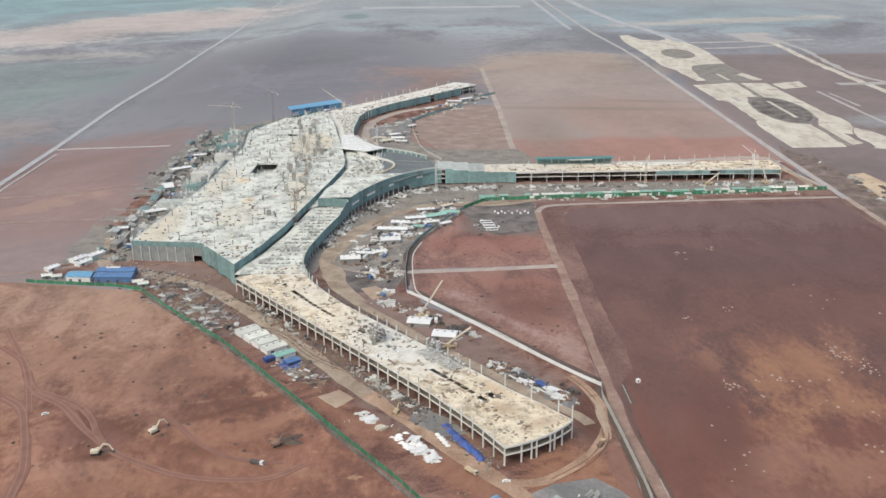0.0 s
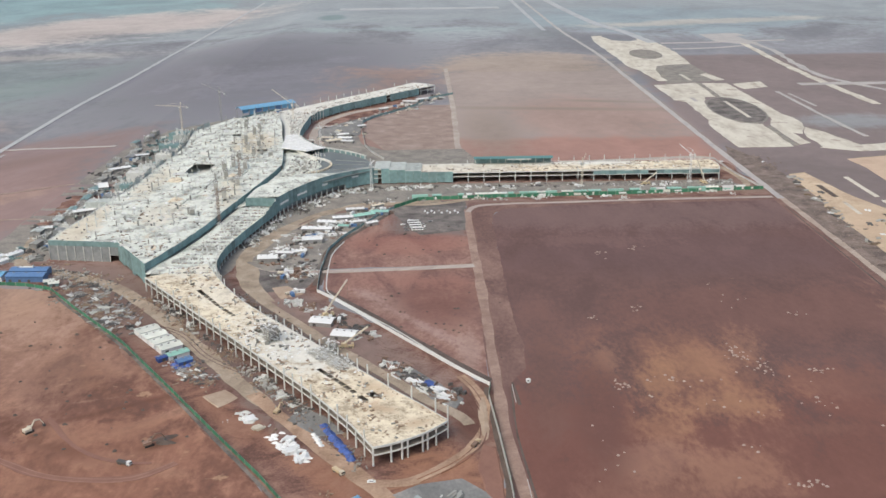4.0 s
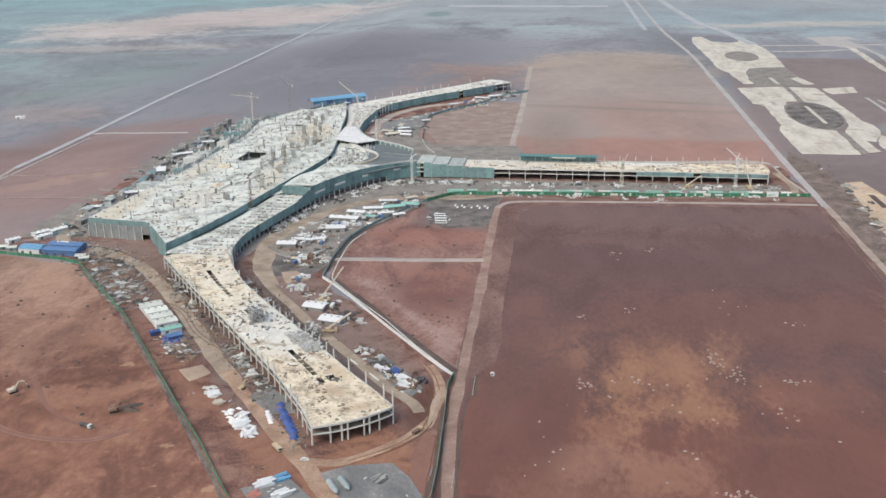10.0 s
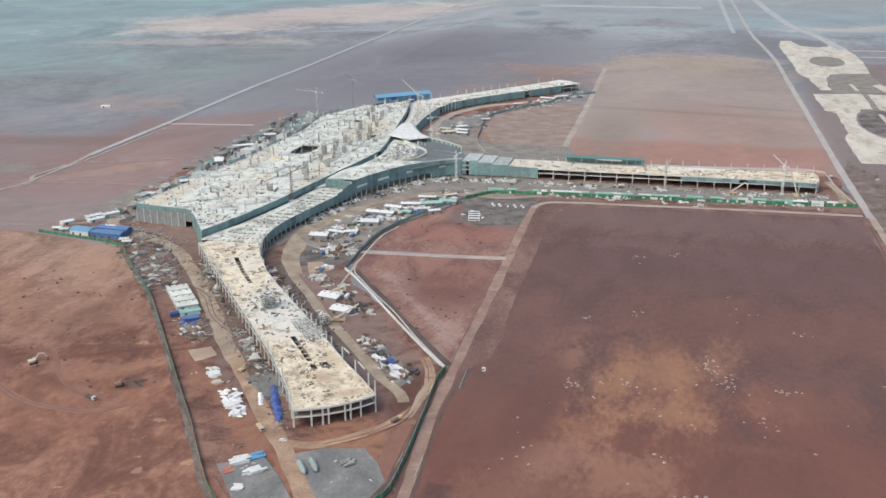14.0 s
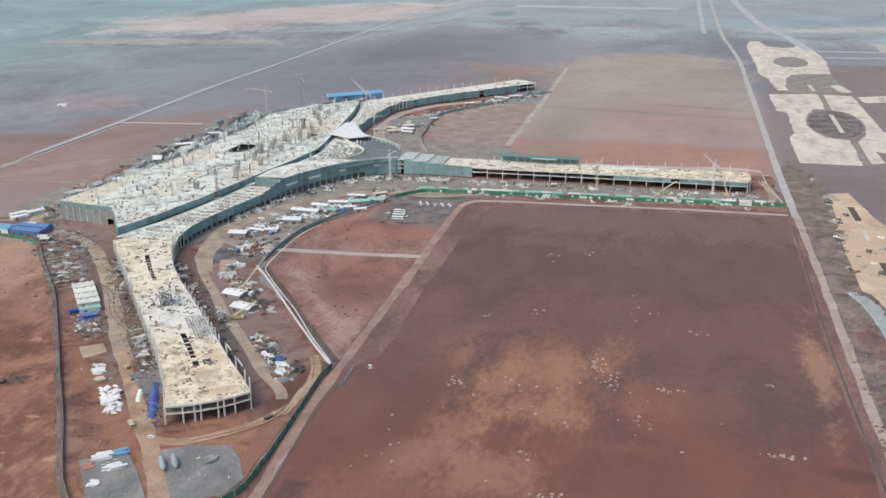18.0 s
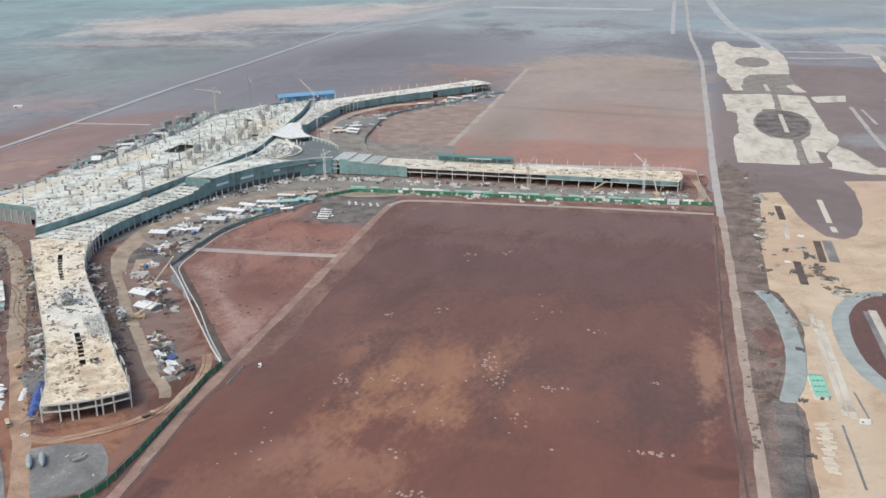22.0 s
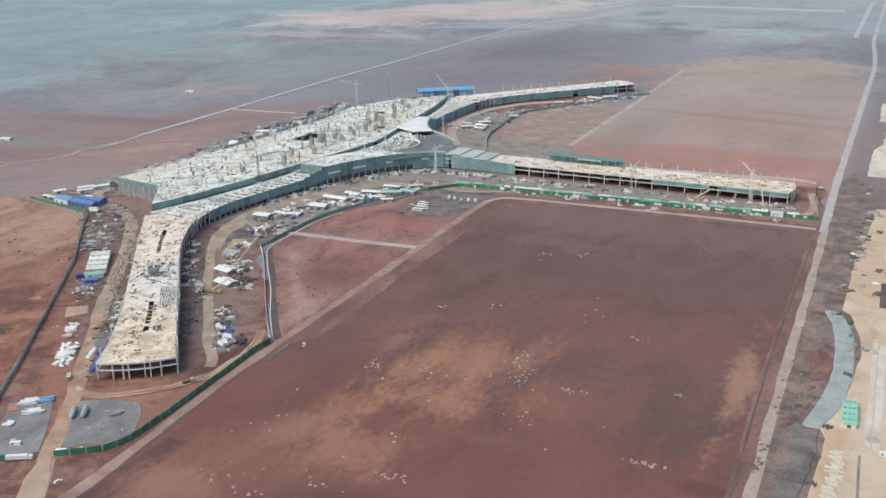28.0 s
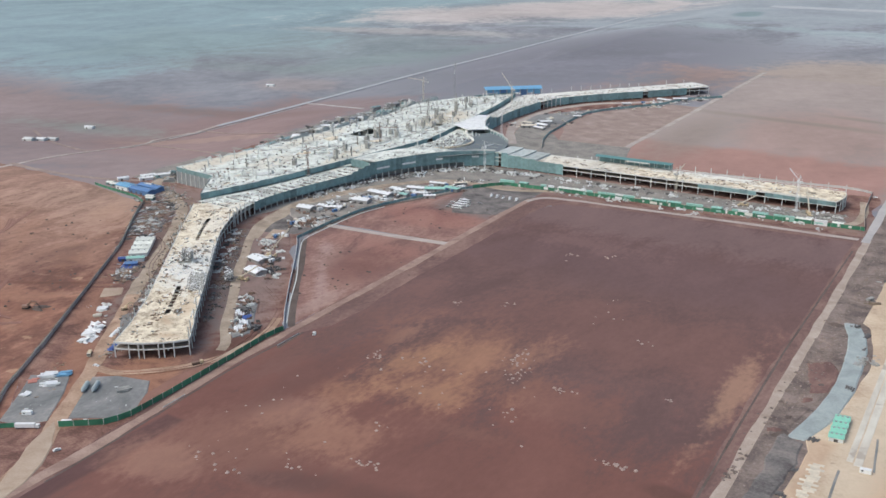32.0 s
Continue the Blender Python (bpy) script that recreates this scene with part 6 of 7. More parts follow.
for x in (44, 52, 92, 101, 139, 146, 160, 170, 190, 258, 266, 302, 309, 346, 354, 385):
    y = 1045 + 0.075 * (x - 47) + 4
    b = tagged(place_thing(make_container("white site cabin beside the green hoarding" if x % 2 else "pale mint site cabin beside the green hoarding", M_WHITE if x % 2 else M_MINT, r.choice((6.1, 9.0, 12.2)), 5.2), x, y, 3), group="cabins along the hoarding")

for x in (66, 116, 128, 180, 208, 222, 238, 282, 326, 368, 400):
    y = 1045 + 0.075 * (x - 47) + 9
    place_thing(make_shed("low mint-roofed store behind the green hoarding" if x % 4 else "low pale-roofed store behind the green hoarding", r.uniform(9, 17), r.uniform(5, 7), 3.4, M_HOARD, M_MINT if x % 4 else M_PALEROOF, "stores along the hoarding"), x, y, 3)

hoard = bpy.data.objects["site_fence.004"]
x = 52.0
while x < 410:
    x += r.choice((7, 9, 12, 18, 26)) + r.uniform(0, 4)
    y = 1045 + (x - 47) * 0.105 if x < 133 else 1054 + (x - 133) * 0.056 if x < 258 else 1061 + (x - 258) * 0.102
    part("banner", Geo().wall([(x, y - 0.6), (x + r.choice((2, 3, 5, 8)), y - 0.35)], r.uniform(0.6, 1.8), r.uniform(2.8, 4.3), 0.1), r.choice((M_WHITE, M_MINT, M_MINT, M_PALEROOF)), hoard, "pale banner")

# ---- sheds ----
WS = make_shed("long greenish-white roofed site shed by the haul road", 16, 10.4, 3.6, M_WHITE, M_PALEROOF, "white sheds by the road")
place_thing(WS, -146, 693, 39)
for x, y in ((-138, 683), (-130, 673), (-122, 663)):
    copy_thing(WS, pose(x, y, 0, 0, 0, 39))
place_thing(make_shed("mint-green roofed shed beside blue tarpaulins", 15, 7, 3.4, M_WHITE, M_MINT), -113, 651, 39)
place_thing(make_shed("small shed with a deep blue roof", 8, 5, 3.0, M_TARP, M_TARP), -122, 645, 39)
place_thing(make_shed("blue sheeted store shed among piled steel", 10, 7, 3.0, M_TARP, M_DBLUE), -106, 640, 39)
for i, (x, y) in enumerate(((-18, 708), (1, 683))):
    place_thing(make_shed("white-roofed open store shed by the pier", 17, 12, 3.2, M_STEEL, M_WHITE, "white sheds by the pier"), x, y, -12)
place_thing(make_shed("light blue roofed canteen building behind the hoarding", 21, 14, 4.5, M_WHITE, M_BLUE), -311, 814, -4)
for x, y in ((-342, 818), (-333, 816), (-259, 801), (-253, 796)):
    place_thing(make_shed("small pale green tent-roofed store behind the hoarding", 8, 7, 2.8, M_NETD, M_PALEROOF, "tents behind the hoarding"), x, y, 20)
DB = make_shed("dark blue roofed office building behind the hoarding", 32, 11, 5.0, M_DBLUE, M_DBLUE, "blue offices")
place_thing(DB, -281, 810, -2)
copy_thing(DB, pose(-283, 824, 0, 0, 0, -2))
place_thing(make_container("white water tank on the roof of the blue office", M_WHITE, 12, 0.5), -286, 824, -2, 6.4)
for i, (x, y, w) in enumerate(((-330, 862, 16), (-322, 852, 15), (-318, 873, 17), (-345, 838, 12))):
    place_thing(make_shed("low white-roofed workers' shed", w, 7, 3.0, M_WHITE, M_WHITE), x, y, 60)
place_thing(make_shed("white-roofed store standing alone in the gravel yard", 17, 11, 4.2, M_STEEL, M_WHITE), -83, 853, 4)
place_thing(make_shed("long white-roofed workshop in the gravel yard", 29, 9, 4.2, M_STEEL, M_WHITE), -49, 938, -4)
place_thing(make_shed("white-roofed store in the gravel yard", 18, 12, 4.2, M_STEEL, M_WHITE), -50, 906, 8)
for x, y, w, d, m in ((-70, 868, 16, 6, M_WHITE), (-58, 872, 12, 7, M_WHITE), (-42, 962, 18, 8, M_WHITE), (-28, 977, 20, 8, M_WHITE), (-12, 962, 16, 6, M_WHITE), (2, 958, 12, 6, M_WHITE), (-24, 948, 10, 6, M_MINT), (-8, 985, 22, 9, M_MINT), (8, 996, 18, 8, M_MINT), (-18, 1006, 18, 6, M_WHITE), (4, 1020, 14, 5, M_CREAM),
                      (-75, 1335, 22, 10, M_CREAM), (-60, 1350, 18, 9, M_WHITE), (-84, 1352, 16, 8, M_CREAM), (-55, 1330, 16, 8, M_WHITE), (-66, 1372, 16, 7, M_WHITE), (20, 1620, 24, 8, M_WHITE), (38, 1640, 22, 8, M_WHITE), (-20, 1560, 14, 6, M_WHITE), (-44, 1430, 12, 6, M_WHITE),
                      (-318, 1190, 26, 9, M_WHITE), (-312, 1110, 10, 22, M_WHITE), (-300, 1010, 22, 9, M_WHITE), (-318, 950, 14, 7, M_WHITE), (-310, 1260, 16, 7, M_WHITE)):
    place_thing(make_shed("low mint-roofed site building in the works yard" if m == M_MINT else "low pale-roofed site building in the works yard", w, d, 3.4, M_STEEL, m, "site buildings"), x, y, r.uniform(-12, 40))
TENT = make_shed("mint-green ridged tent store on the tan apron", 8.0, 6.6, 3.2, M_WHITE, plain("bright_mint_sheet", (0.25, 0.56, 0.43), 0.5), "mint tents on the apron")
place_thing(TENT, 491, 647, 8)
for i in range(1, 4):
    copy_thing(TENT, pose(491 - 0.5 * i, 647 + 8.0 * i, 0, 0, 0, 8))

# ---- vehicles and machines ----
for i, x in enumerate((54, 61, 68.5, 77, 85)):
    place_thing(make_car("white car parked on the gravel car park" if i != 2 else "silver car parked on the gravel car park", M_WHITE if i != 2 else M_STEEL), x, 1003, 88)
    place_thing(make_car("white car parked on the gravel car park", M_WHITE), x + 3, 997, 88)
BUS = tagged(make_bus("white bus parked on the gravel lot"), group="parked buses")
place_thing(BUS, 43, 964, 4)
for x, y in ((45, 957), (46, 949), (48, 940)):
    copy_thing(BUS, pose(x, y, 0, 0, 0, 4))
place_thing(make_truck("tan dump truck on the haul road", M_CREAM, M_YELLOW), 15, 495, -48)
place_thing(make_car("white car on the haul road", M_WHITE), 34, 485, 5)
place_thing(make_truck("long white lorry parked at the site gate", M_WHITE, M_WHITE, 15, 2.4), 69, 404, 32)
place_thing(make_truck("white lorry beside the grey pad", M_WHITE, M_CREAM, 9), 92, 424, 40)
place_thing(make_container("small white guard cabin at the gate", M_WHITE), 54, 415, 30)
place_thing(make_container("white guard cabin inside the gate", M_WHITE), 85, 420, 30)
place_thing(make_car("white car on the dirt outside the gate", M_WHITE), 107, 396, 70)
place_thing(make_truck("orange dump truck on the loop road", M_YELLOW, M_RUST, 8), 92, 524, 60)
place_thing(make_car("white pickup parked off the far road", M_WHITE), 412, 1205, 10)
place_thing(make_car("white pickup parked beside the crossroads", M_WHITE), 462, 1200, 10)
for i, (x, y, t) in enumerate(((-203, 519, 8), (-176, 544, 50), (-99, 527, 35), (-330, 640, 40))):
    place_thing(make_excavator("brown tracked excavator digging in the red field" if i == 2 else "pale cream tracked excavator working in the red field", M_RUST if i == 2 else M_CREAM), x, y, t).scale = (1.25, 1.25, 1.25)
place_thing(make_car("white pickup standing in the red field", M_WHITE), -251, 568, 30)
place_thing(make_truck("white-cabbed truck with a dark body beside the excavator", M_WHITE, M_SHADE, 9), -107, 506, -22)
place_thing(make_heap("spoil_mound", "dark spoil heap beside the digging excavator", "heap", 8, 3.2, 1.3, M_DITCH, 41), -91, 536, 28)
for i, (x, y, rx, ry, h) in enumerate(((453, 826, 6, 4, 1.6), (462, 752, 5, 2.5, 1.2), (467, 716, 4, 3, 1.2), (464, 690, 5, 3, 1.4), (460, 660, 5, 4, 1.4), (458, 640, 4, 6, 1.8), (456, 735, 4, 2, 0.9), (468, 735, 3, 4, 1.0))):
    place_thing(make_heap("spoil_mound", "reddish spoil heap beside the curved pavement" if i % 2 else "dark spoil heap beside the curved pavement", "heap", rx, ry, h, M_VERGER if i % 2 else M_DITCH, 50 + i), x, y, 20 * i)
for p in ([(118, 602), (118.4, 590), (119, 576)], [(119, 486), (119.4, 478), (120, 466)]):
    solid("low_barrier", Geo().wall(p, 0.1, 0.8, 0.25), M_PALEBACK, "pale low barrier between dirt road and dark field", "barrier")
place_thing(make_container("white cabin at the end of the apron slab", M_WHITE, 6.1), 513, 617, 5, APRON_Z)
place_thing(make_excavator("yellow excavator beside the pier"), -30, 566, 70)
place_thing(make_mobile_crane("mobile crane with a long raised cream boom by the pier", 20, 24), -16, 722, 30)
place_thing(make_mobile_crane("mobile crane with its boom lowered over the store sheds", 18, 12), 4, 664, 10)
place_thing(make_mobile_crane("mobile crane working by the east pier", 14, 22), 366, 1105, 120)
place_thing(make_mobile_crane("mobile crane with lowered boom by the east pier", 16, 10), 300, 1102, 20)
for label, x, y, z, h, jib, m, t, luff in (
        ("slim white tower crane standing before the concourse", -7, 1093, 0, 29, 16, M_WHITE, 80, 0), ("brown tower crane rising from the concourse deck", -141, 928, 12, 30, 26, M_RUST, 75, 0),
        ("pale tower crane behind the hall", -291, 1392, 0, 40, 38, M_CREAM, 165, 0), ("tower crane with a raised jib near the blue roof", -136, 1396, 18.5, 22, 42, M_CREAM, 140, 22),
        ("white tower crane beside the east pier", 352, 1112, 0, 32, 14, M_WHITE, 150, 35), ("slim pale tower crane before the east pier", 228, 1098, 0, 27, 10, M_CREAM, 60, 40), ("brown tower crane on the hall roof", -150, 1080, 18.5, 20, 24, M_RUST, 30, 0),
        ("distant grey tower crane towering over the far end of the hall", -236, 1396, 0, 60, 78, M_STEEL, 120.7, 0),
        ("grey tower crane on the hall roof", -176, 1230, 18.5, 24, 24, M_SCAF, 200, 0), ("white tower crane between the far wing and concourse", -84, 1272, 0, 34, 16, M_WHITE, 20, 0)):
    place_thing(make_tower_crane(label, h, jib, m, luff), x, y, t, z)
for a, q, n in ((104, 0.86, 1), (124, 0.84, 3)):
    px, py = near_across(a, q)
    place_thing(make_scaffold("pale tube scaffold crowded along the pier deck", 18, 14, 3, n), px, py, -54, 12)
px, py = near_across(168, 0.5)
for o in (-1, 1):
    part("net_panel", Geo().wall([(px + o * 3.0 - 2.4, py + o * 2.2 + 3.2), (px + o * 3.0 + 2.4, py + o * 2.2 - 3.2)], 12.2, 21.5, 0.1), M_SCAF, pier_near, "grey net hung on a scaffold")
place_thing(make_scaffold("grey netted tower scaffold standing on the deck", 11, 9, 10, 2), px, py, -54, 12)
for i, (s, q) in enumerate(((-40, 0.62), (30, 0.62), (-20, 0.74), (60, 0.8), (110, 0.62), (-110, 0.72), (160, 0.7), (-200, 0.8), (-26, 0.58), (-12, 0.63), (4, 0.6), (18, 0.7), (44, 0.74), (76, 0.66), (92, 0.76), (130, 0.78), (-70, 0.7), (-90, 0.84), (185, 0.6), (205, 0.72), (-150, 0.9), (225, 0.5))):
    px, py = hall_place(s, q)
    place_thing(tagged(make_scaffold("tall grey netted shoring tower on the hall roof", 4, 4, (15, 11, 13, 9)[i % 4], 20 + i, True), group="shoring towers"), px, py, 10, 18.5)
place_thing(make_scaffold("tube scaffold beside the pier", 14, 6, 8, 5), *near_place(150, 60), -54)

# ---- stacks, tarpaulins and heaps ----
for i, (x, y, n, m, lab, sx, t) in enumerate((
        (-14, 518, 12, M_WHITE, "white sheeted bundles heaped on red earth", 7, 20), (-18, 531, 9, M_WHITE, "white sheeted bundles heaped on red earth", 6, 60), (-8, 509, 9, M_WHITE, "white sheeted bundles heaped on red earth", 6, 110),
        (-46, 557, 8, M_WHITE, "white and brown panels stacked by the road", 7, 35), (-38, 547, 6, M_CREAM, "cream timber crates by the road", 6, 40), (20, 458, 12, M_WHITE, "white wrapped pipes on the gravel pad", 10, 42),
        (26, 464, 8, M_BLUE, "blue wrapped bundles on the gravel pad", 9, 42), (31, 449, 10, M_WHITE, "white wrapped bundles on the gravel pad", 9, 42), (17, 447, 4, M_RED2, "red wrapped bundles on the gravel pad", 6, 42),
        (80, 470, 9, M_SCAF, "grey pipes laid side by side on the gravel pad", 7, 60), (40, 630, 6, M_WHITE, "white sheeted stack on the small pad", 8, 15), (55, 606, 10, M_WHITE, "white boards stacked on the small pad", 9, -50),
        (70, 594, 12, M_WHITE, "white sheeted stacks on the small pad", 9, -50), (64, 604, 6, M_TARP, "blue sheeted stack on the small pad", 8, -50), (74, 584, 8, M_WHITE, "white boards on the small pad", 8, -50), (30, 432, 6, M_WHITE, "white offcuts on the gravel pad", 5, 10))):
    place_thing(make_stack(lab, n, m, i + 3, sx, 1.5, 0.7), x, y, t, 0.3)
for i, (x, y) in enumerate(((57, 457), (62.5, 461))):
    s = thing("silo", "grey steel silo lying on the gravel pad", "silo", group="lying silos")
    geo_part("drum", s, M_SILO, Geo().tube((-6, 0, 1.9), (4, 0, 1.9), 1.7, 16))
    geo_part("cone", s, M_SILO, Geo().tube((4, 0, 1.9), (7, 0, 1.9), 1.7, 16, 0.4))
    for xx in (-4, 2):
        box_part("cradle", s, M_SHADE, xx, 0, 0, 0.5, 2.6, 0.6)
    place_thing(s, x, y, -55, 0.3)
def sheeted_row(label, spots, rx, ry, h, material, seed):
    """Crumpled sheets over a row of materials, one heap beside another."""
    me = thing("sheeted_row", label, "tarpaulin", (*spots[0], 0))
    for i, (x, y) in enumerate(spots):
        part("tarpaulin", Geo().heap(x, y, rx, ry, h * (1 + 0.3 * math.sin(i * 2 + seed)), seed + i, 0.2), material, me)
    return me


def bag_pile(label, n, cx, cy, rx, ry, turn, material, seed, size=2.6):
    """Large rounded bags thrown down beside and over one another."""
    me, q = thing("bag_pile", label, "bags", (cx, cy, 0)), random.Random(seed)
    c, s_ = math.cos(radians(turn)), math.sin(radians(turn))
    for i in range(n):
        u, v = q.uniform(-rx, rx), q.uniform(-ry, ry)
        x, y = cx + u * c - v * s_, cy + u * s_ + v * c
        part("bag", Geo().heap(x, y, size * q.uniform(0.7, 1.4), size * q.uniform(0.4, 0.8), q.uniform(0.7, 1.5), seed + i, 0.1, 3, 9), material, me)
    return me


sheeted_row("crumpled blue tarpaulins over a row of materials", [(1 + 20 * i / 15, 548 - 38 * i / 15 + 0.8 * math.sin(i * 2)) for i in range(16)], 3.0, 3.0, 1.7, M_TARP, 40)
sheeted_row("row of white sheeted material beside blue tarpaulins", [(-4 + 6 * i / 4, 538 - 13 * i / 4) for i in range(5)], 2.0, 2.0, 1.2, M_WHITE, 60)
bag_pile("big white bags heaped on red earth by the road", 30, -12, 518, 13, 4.5, -50, M_WHITE, 300, 3.0)
bag_pile("big white bags heaped on red earth by the road", 12, -24, 534, 6, 5, -50, M_WHITE, 340, 2.0)
bag_pile("white and grey bags thrown down by the haul road", 16, -48, 560, 9, 5, -50, M_CONC, 360, 1.8)
bag_pile("white bags piled on the small gravel pad", 16, 74, 590, 10, 3, -54, M_WHITE, 380, 1.8)
sheeted_row("crumpled blue sheets thrown over stacks beside the sheds", [(-112, 637), (-109, 633), (-105, 633), (-102, 635)], 2.6, 2.0, 1.4, M_TARP, 90)
bag_pile("scraps of white sheeting round the sheds", 12, -98, 622, 10, 8, -50, M_CONC, 400, 1.6)
for i in range(64):
    q = r.random()
    x, y = -246 + 80 * q + r.uniform(-6, 24), 792 - 98 * q + r.uniform(-8, 10)
    place_thing(tagged(make_stack(("grey steel bundles laid out in the steel yard", "pale formwork panels laid out in the steel yard", "rusty reinforcement bundles laid out in the steel yard", "dark steel props laid out in the steel yard")[i % 4], r.choice((4, 6, 8)), (M_SCAF, M_CONC, M_RUST, M_SHADE)[i % 4], 100 + i, r.uniform(4, 9), 0.8, 0.4), group="steel yard"), x, y, r.uniform(0, 180), 0.3)


def scatter(label, zones, n, sizes, heights, mats, seed, name="site_debris"):
    """Small loose stuff over strips of ground, gathered in knots."""
    q = random.Random(seed)
    for k, m in enumerate(mats):
        g, left = Geo(), n // len(mats)
        while left > 0:
            a, b, w = q.choice(zones)
            t, turn, knot = q.random(), q.uniform(0, 180), q.choice((1, 2, 4, 7, 12))
            cx, cy = a[0] + (b[0] - a[0]) * t + q.gauss(0, w / 2), a[1] + (b[1] - a[1]) * t + q.gauss(0, w / 2)
            for _ in range(min(knot, left)):
                size = q.uniform(*sizes) * q.choice((0.6, 0.8, 1.0))
                g.box(cx + q.gauss(0, 2.2), cy + q.gauss(0, 2.2), 0.1 if cx < 464 else APRON_Z - 0.1, size, size * q.uniform(0.15, 0.6), q.uniform(*heights) * q.choice((0.3, 0.6, 1.0)), turn + q.gauss(0, 14))
            left -= knot
        solid(name, g, m, label[k % len(label)], "debris", kind="stuff")


FRONT_ZONES = [((-110, 890), (-92, 975), 5), ((-90, 985), (-36, 1084), 9), ((-36, 1084), (60, 1100), 10), ((60, 1096), (400, 1106), 14), ((-10, 1040), (380, 1072), 12)]
scatter(["pale crates and pallets strewn before the building", "dark machines and drums strewn before the building", "white sheeted goods strewn before the building", "rusty steel strewn before the building"], FRONT_ZONES, 2400, (0.7, 4.2), (0.4, 2.4), (M_CONC, M_SHADE, M_WHITE, M_SCAF), 1)
scatter(["pale boards strewn along the pier", "dark steel strewn along the pier", "brown timber strewn along the pier"], [((22, 525), (-158, 770), 8), ((42, 584), (-94, 770), 5), ((-200, 800), (-280, 850), 12)], 420, (0.7, 3.6), (0.3, 1.4), (M_SCAF, M_SHADE, M_TIMBER), 2)
q = random.Random(77)
for i in range(26):
    y = 900 + 19.5 * i
    x = -310 - 0.05 * (y - 900) + q.uniform(-9, 6)
    if i % 2:
        ob = make_scaffold("grey-green netted scaffold crowded against the hall", q.uniform(9, 17), q.uniform(6, 9), q.uniform(4, 9), 80 + i, i % 4 == 1)
    else:
        ob = make_shed("low grey-roofed store crowded behind the hall", q.uniform(10, 20), q.uniform(6, 10), q.uniform(3, 5), M_STEEL, q.choice((M_SCAF, M_NETG, M_STEEL, M_NETD)), "stores behind the hall")
    place_thing(ob, x, y, q.uniform(75, 100))
scatter(["pale stacks crowded behind the hall", "dark plant crowded behind the hall", "grey sheds and steel crowded behind the hall", "green sheeted stacks behind the hall"], [((-298, 880), (-298, 1060), 30), ((-298, 1060), (-304, 1330), 34), ((-300, 1330), (-285, 1390), 20)], 2100, (1.2, 7), (0.5, 4.0), (M_CONC, M_SHADE, M_SCAF, M_NETD), 3)
scatter(["grey rubble and frames strewn below the hall end", "dark scraps strewn below the hall end", "brown timber strewn below the hall end"], [((-284, 842), (-196, 774), 7), ((-262, 832), (-180, 762), 8)], 420, (0.6, 3.4), (0.3, 1.3), (M_SCAF, M_SHADE, M_TIMBER), 21)
scatter(["pale stacks in the far works yard", "dark plant in the far works yard", "cream crates in the far works yard"], [((-100, 1340), (-50, 1400), 24), ((-90, 1430), (30, 1590), 14), ((30, 1600), (70, 1700), 14)], 600, (1.0, 6), (0.5, 2.5), (M_CONC, M_SHADE, M_CREAM), 4)
scatter(["pale crates in the gravel works yard", "dark plant in the gravel works yard", "rusty steel in the gravel works yard"], [((-80, 850), (-34, 950), 22), ((-46, 930), (10, 1010), 18), ((-60, 800), (-44, 840), 16), ((-50, 760), (20, 680), 10), ((30, 640), (80, 580), 9), ((-66, 900), (-20, 985), 16)], 1500, (0.8, 5.5), (0.5, 2.6), (M_CONC, M_SHADE, M_RUST), 5)
scatter(["white sheeted goods in the gravel works yard"], [((-80, 850), (-34, 950), 20), ((-46, 930), (10, 1010), 16), ((-66, 900), (-20, 985), 16)], 380, (0.8, 5.0), (0.5, 2.6), (M_WHITE,), 15)
scatter(["pale panels strewn over the steel yard", "dark steel strewn over the steel yard", "rusty bars strewn over the steel yard", "brown timber strewn over the steel yard", "grey props strewn over the steel yard"], [((-248, 792), (-168, 702), 15), ((-225, 790), (-165, 725), 12), ((-110, 640), (-84, 608), 9)], 1700, (0.5, 5.0), (0.15, 0.9), (M_STEEL, M_SHADE, M_RUST, M_TIMBER, M_SCAF), 9)
scatter(["pale offcuts strewn under the pier edges", "dark scraps strewn under the pier edges", "brown planks strewn under the pier edges", "dull steel strewn under the pier edges"], [((28, 500), (-172, 770), 5), ((44, 580), (-96, 772), 4), ((26, 510), (-166, 772), 5)], 2000, (0.35, 2.6), (0.2, 1.2), (M_RUST, M_SHADE, M_TIMBER, M_SCAF), 10)
scatter(["grey scaffold stacks beside the pier", "dark steel props beside the pier", "pale panels beside the pier"], [((-52, 618), (-157, 758), 5), ((-28, 664), (-97, 766), 4), ((-12, 566), (-52, 616), 4)], 520, (1.2, 5.5), (0.4, 1.9), (M_SCAF, M_SHADE, M_CONC), 14)
scatter(["pale scraps and bags round the storage pads", "brown timber round the storage pads"], [((-60, 575), (-5, 505), 10), ((-120, 655), (-80, 610), 10), ((10, 470), (60, 410), 8), ((60, 480), (100, 440), 8)], 220, (0.5, 2.6), (0.2, 0.9), (M_CONC, M_TIMBER), 6)
scatter(["grey formwork frames on the apron edge", "dark steel forms on the apron"], [((468, 830), (490, 760), 6), ((475, 1130), (468, 900), 5), ((490, 900), (540, 830), 9), ((560, 830), (600, 850), 8)], 170, (1.0, 6), (0.4, 1.6), (M_SCAF, M_SHADE), 7)


scatter(["dark steel forms in knots on the apron", "grey frames in knots on the apron", "brown timber in knots on the apron"], [((470, 1130), (468, 880), 3), ((495, 960), (530, 835), 14), ((540, 838), (612, 850), 6)], 330, (2, 9), (0.6, 1.6), (M_SHADE, M_SCAF, M_TIMBER), 12)


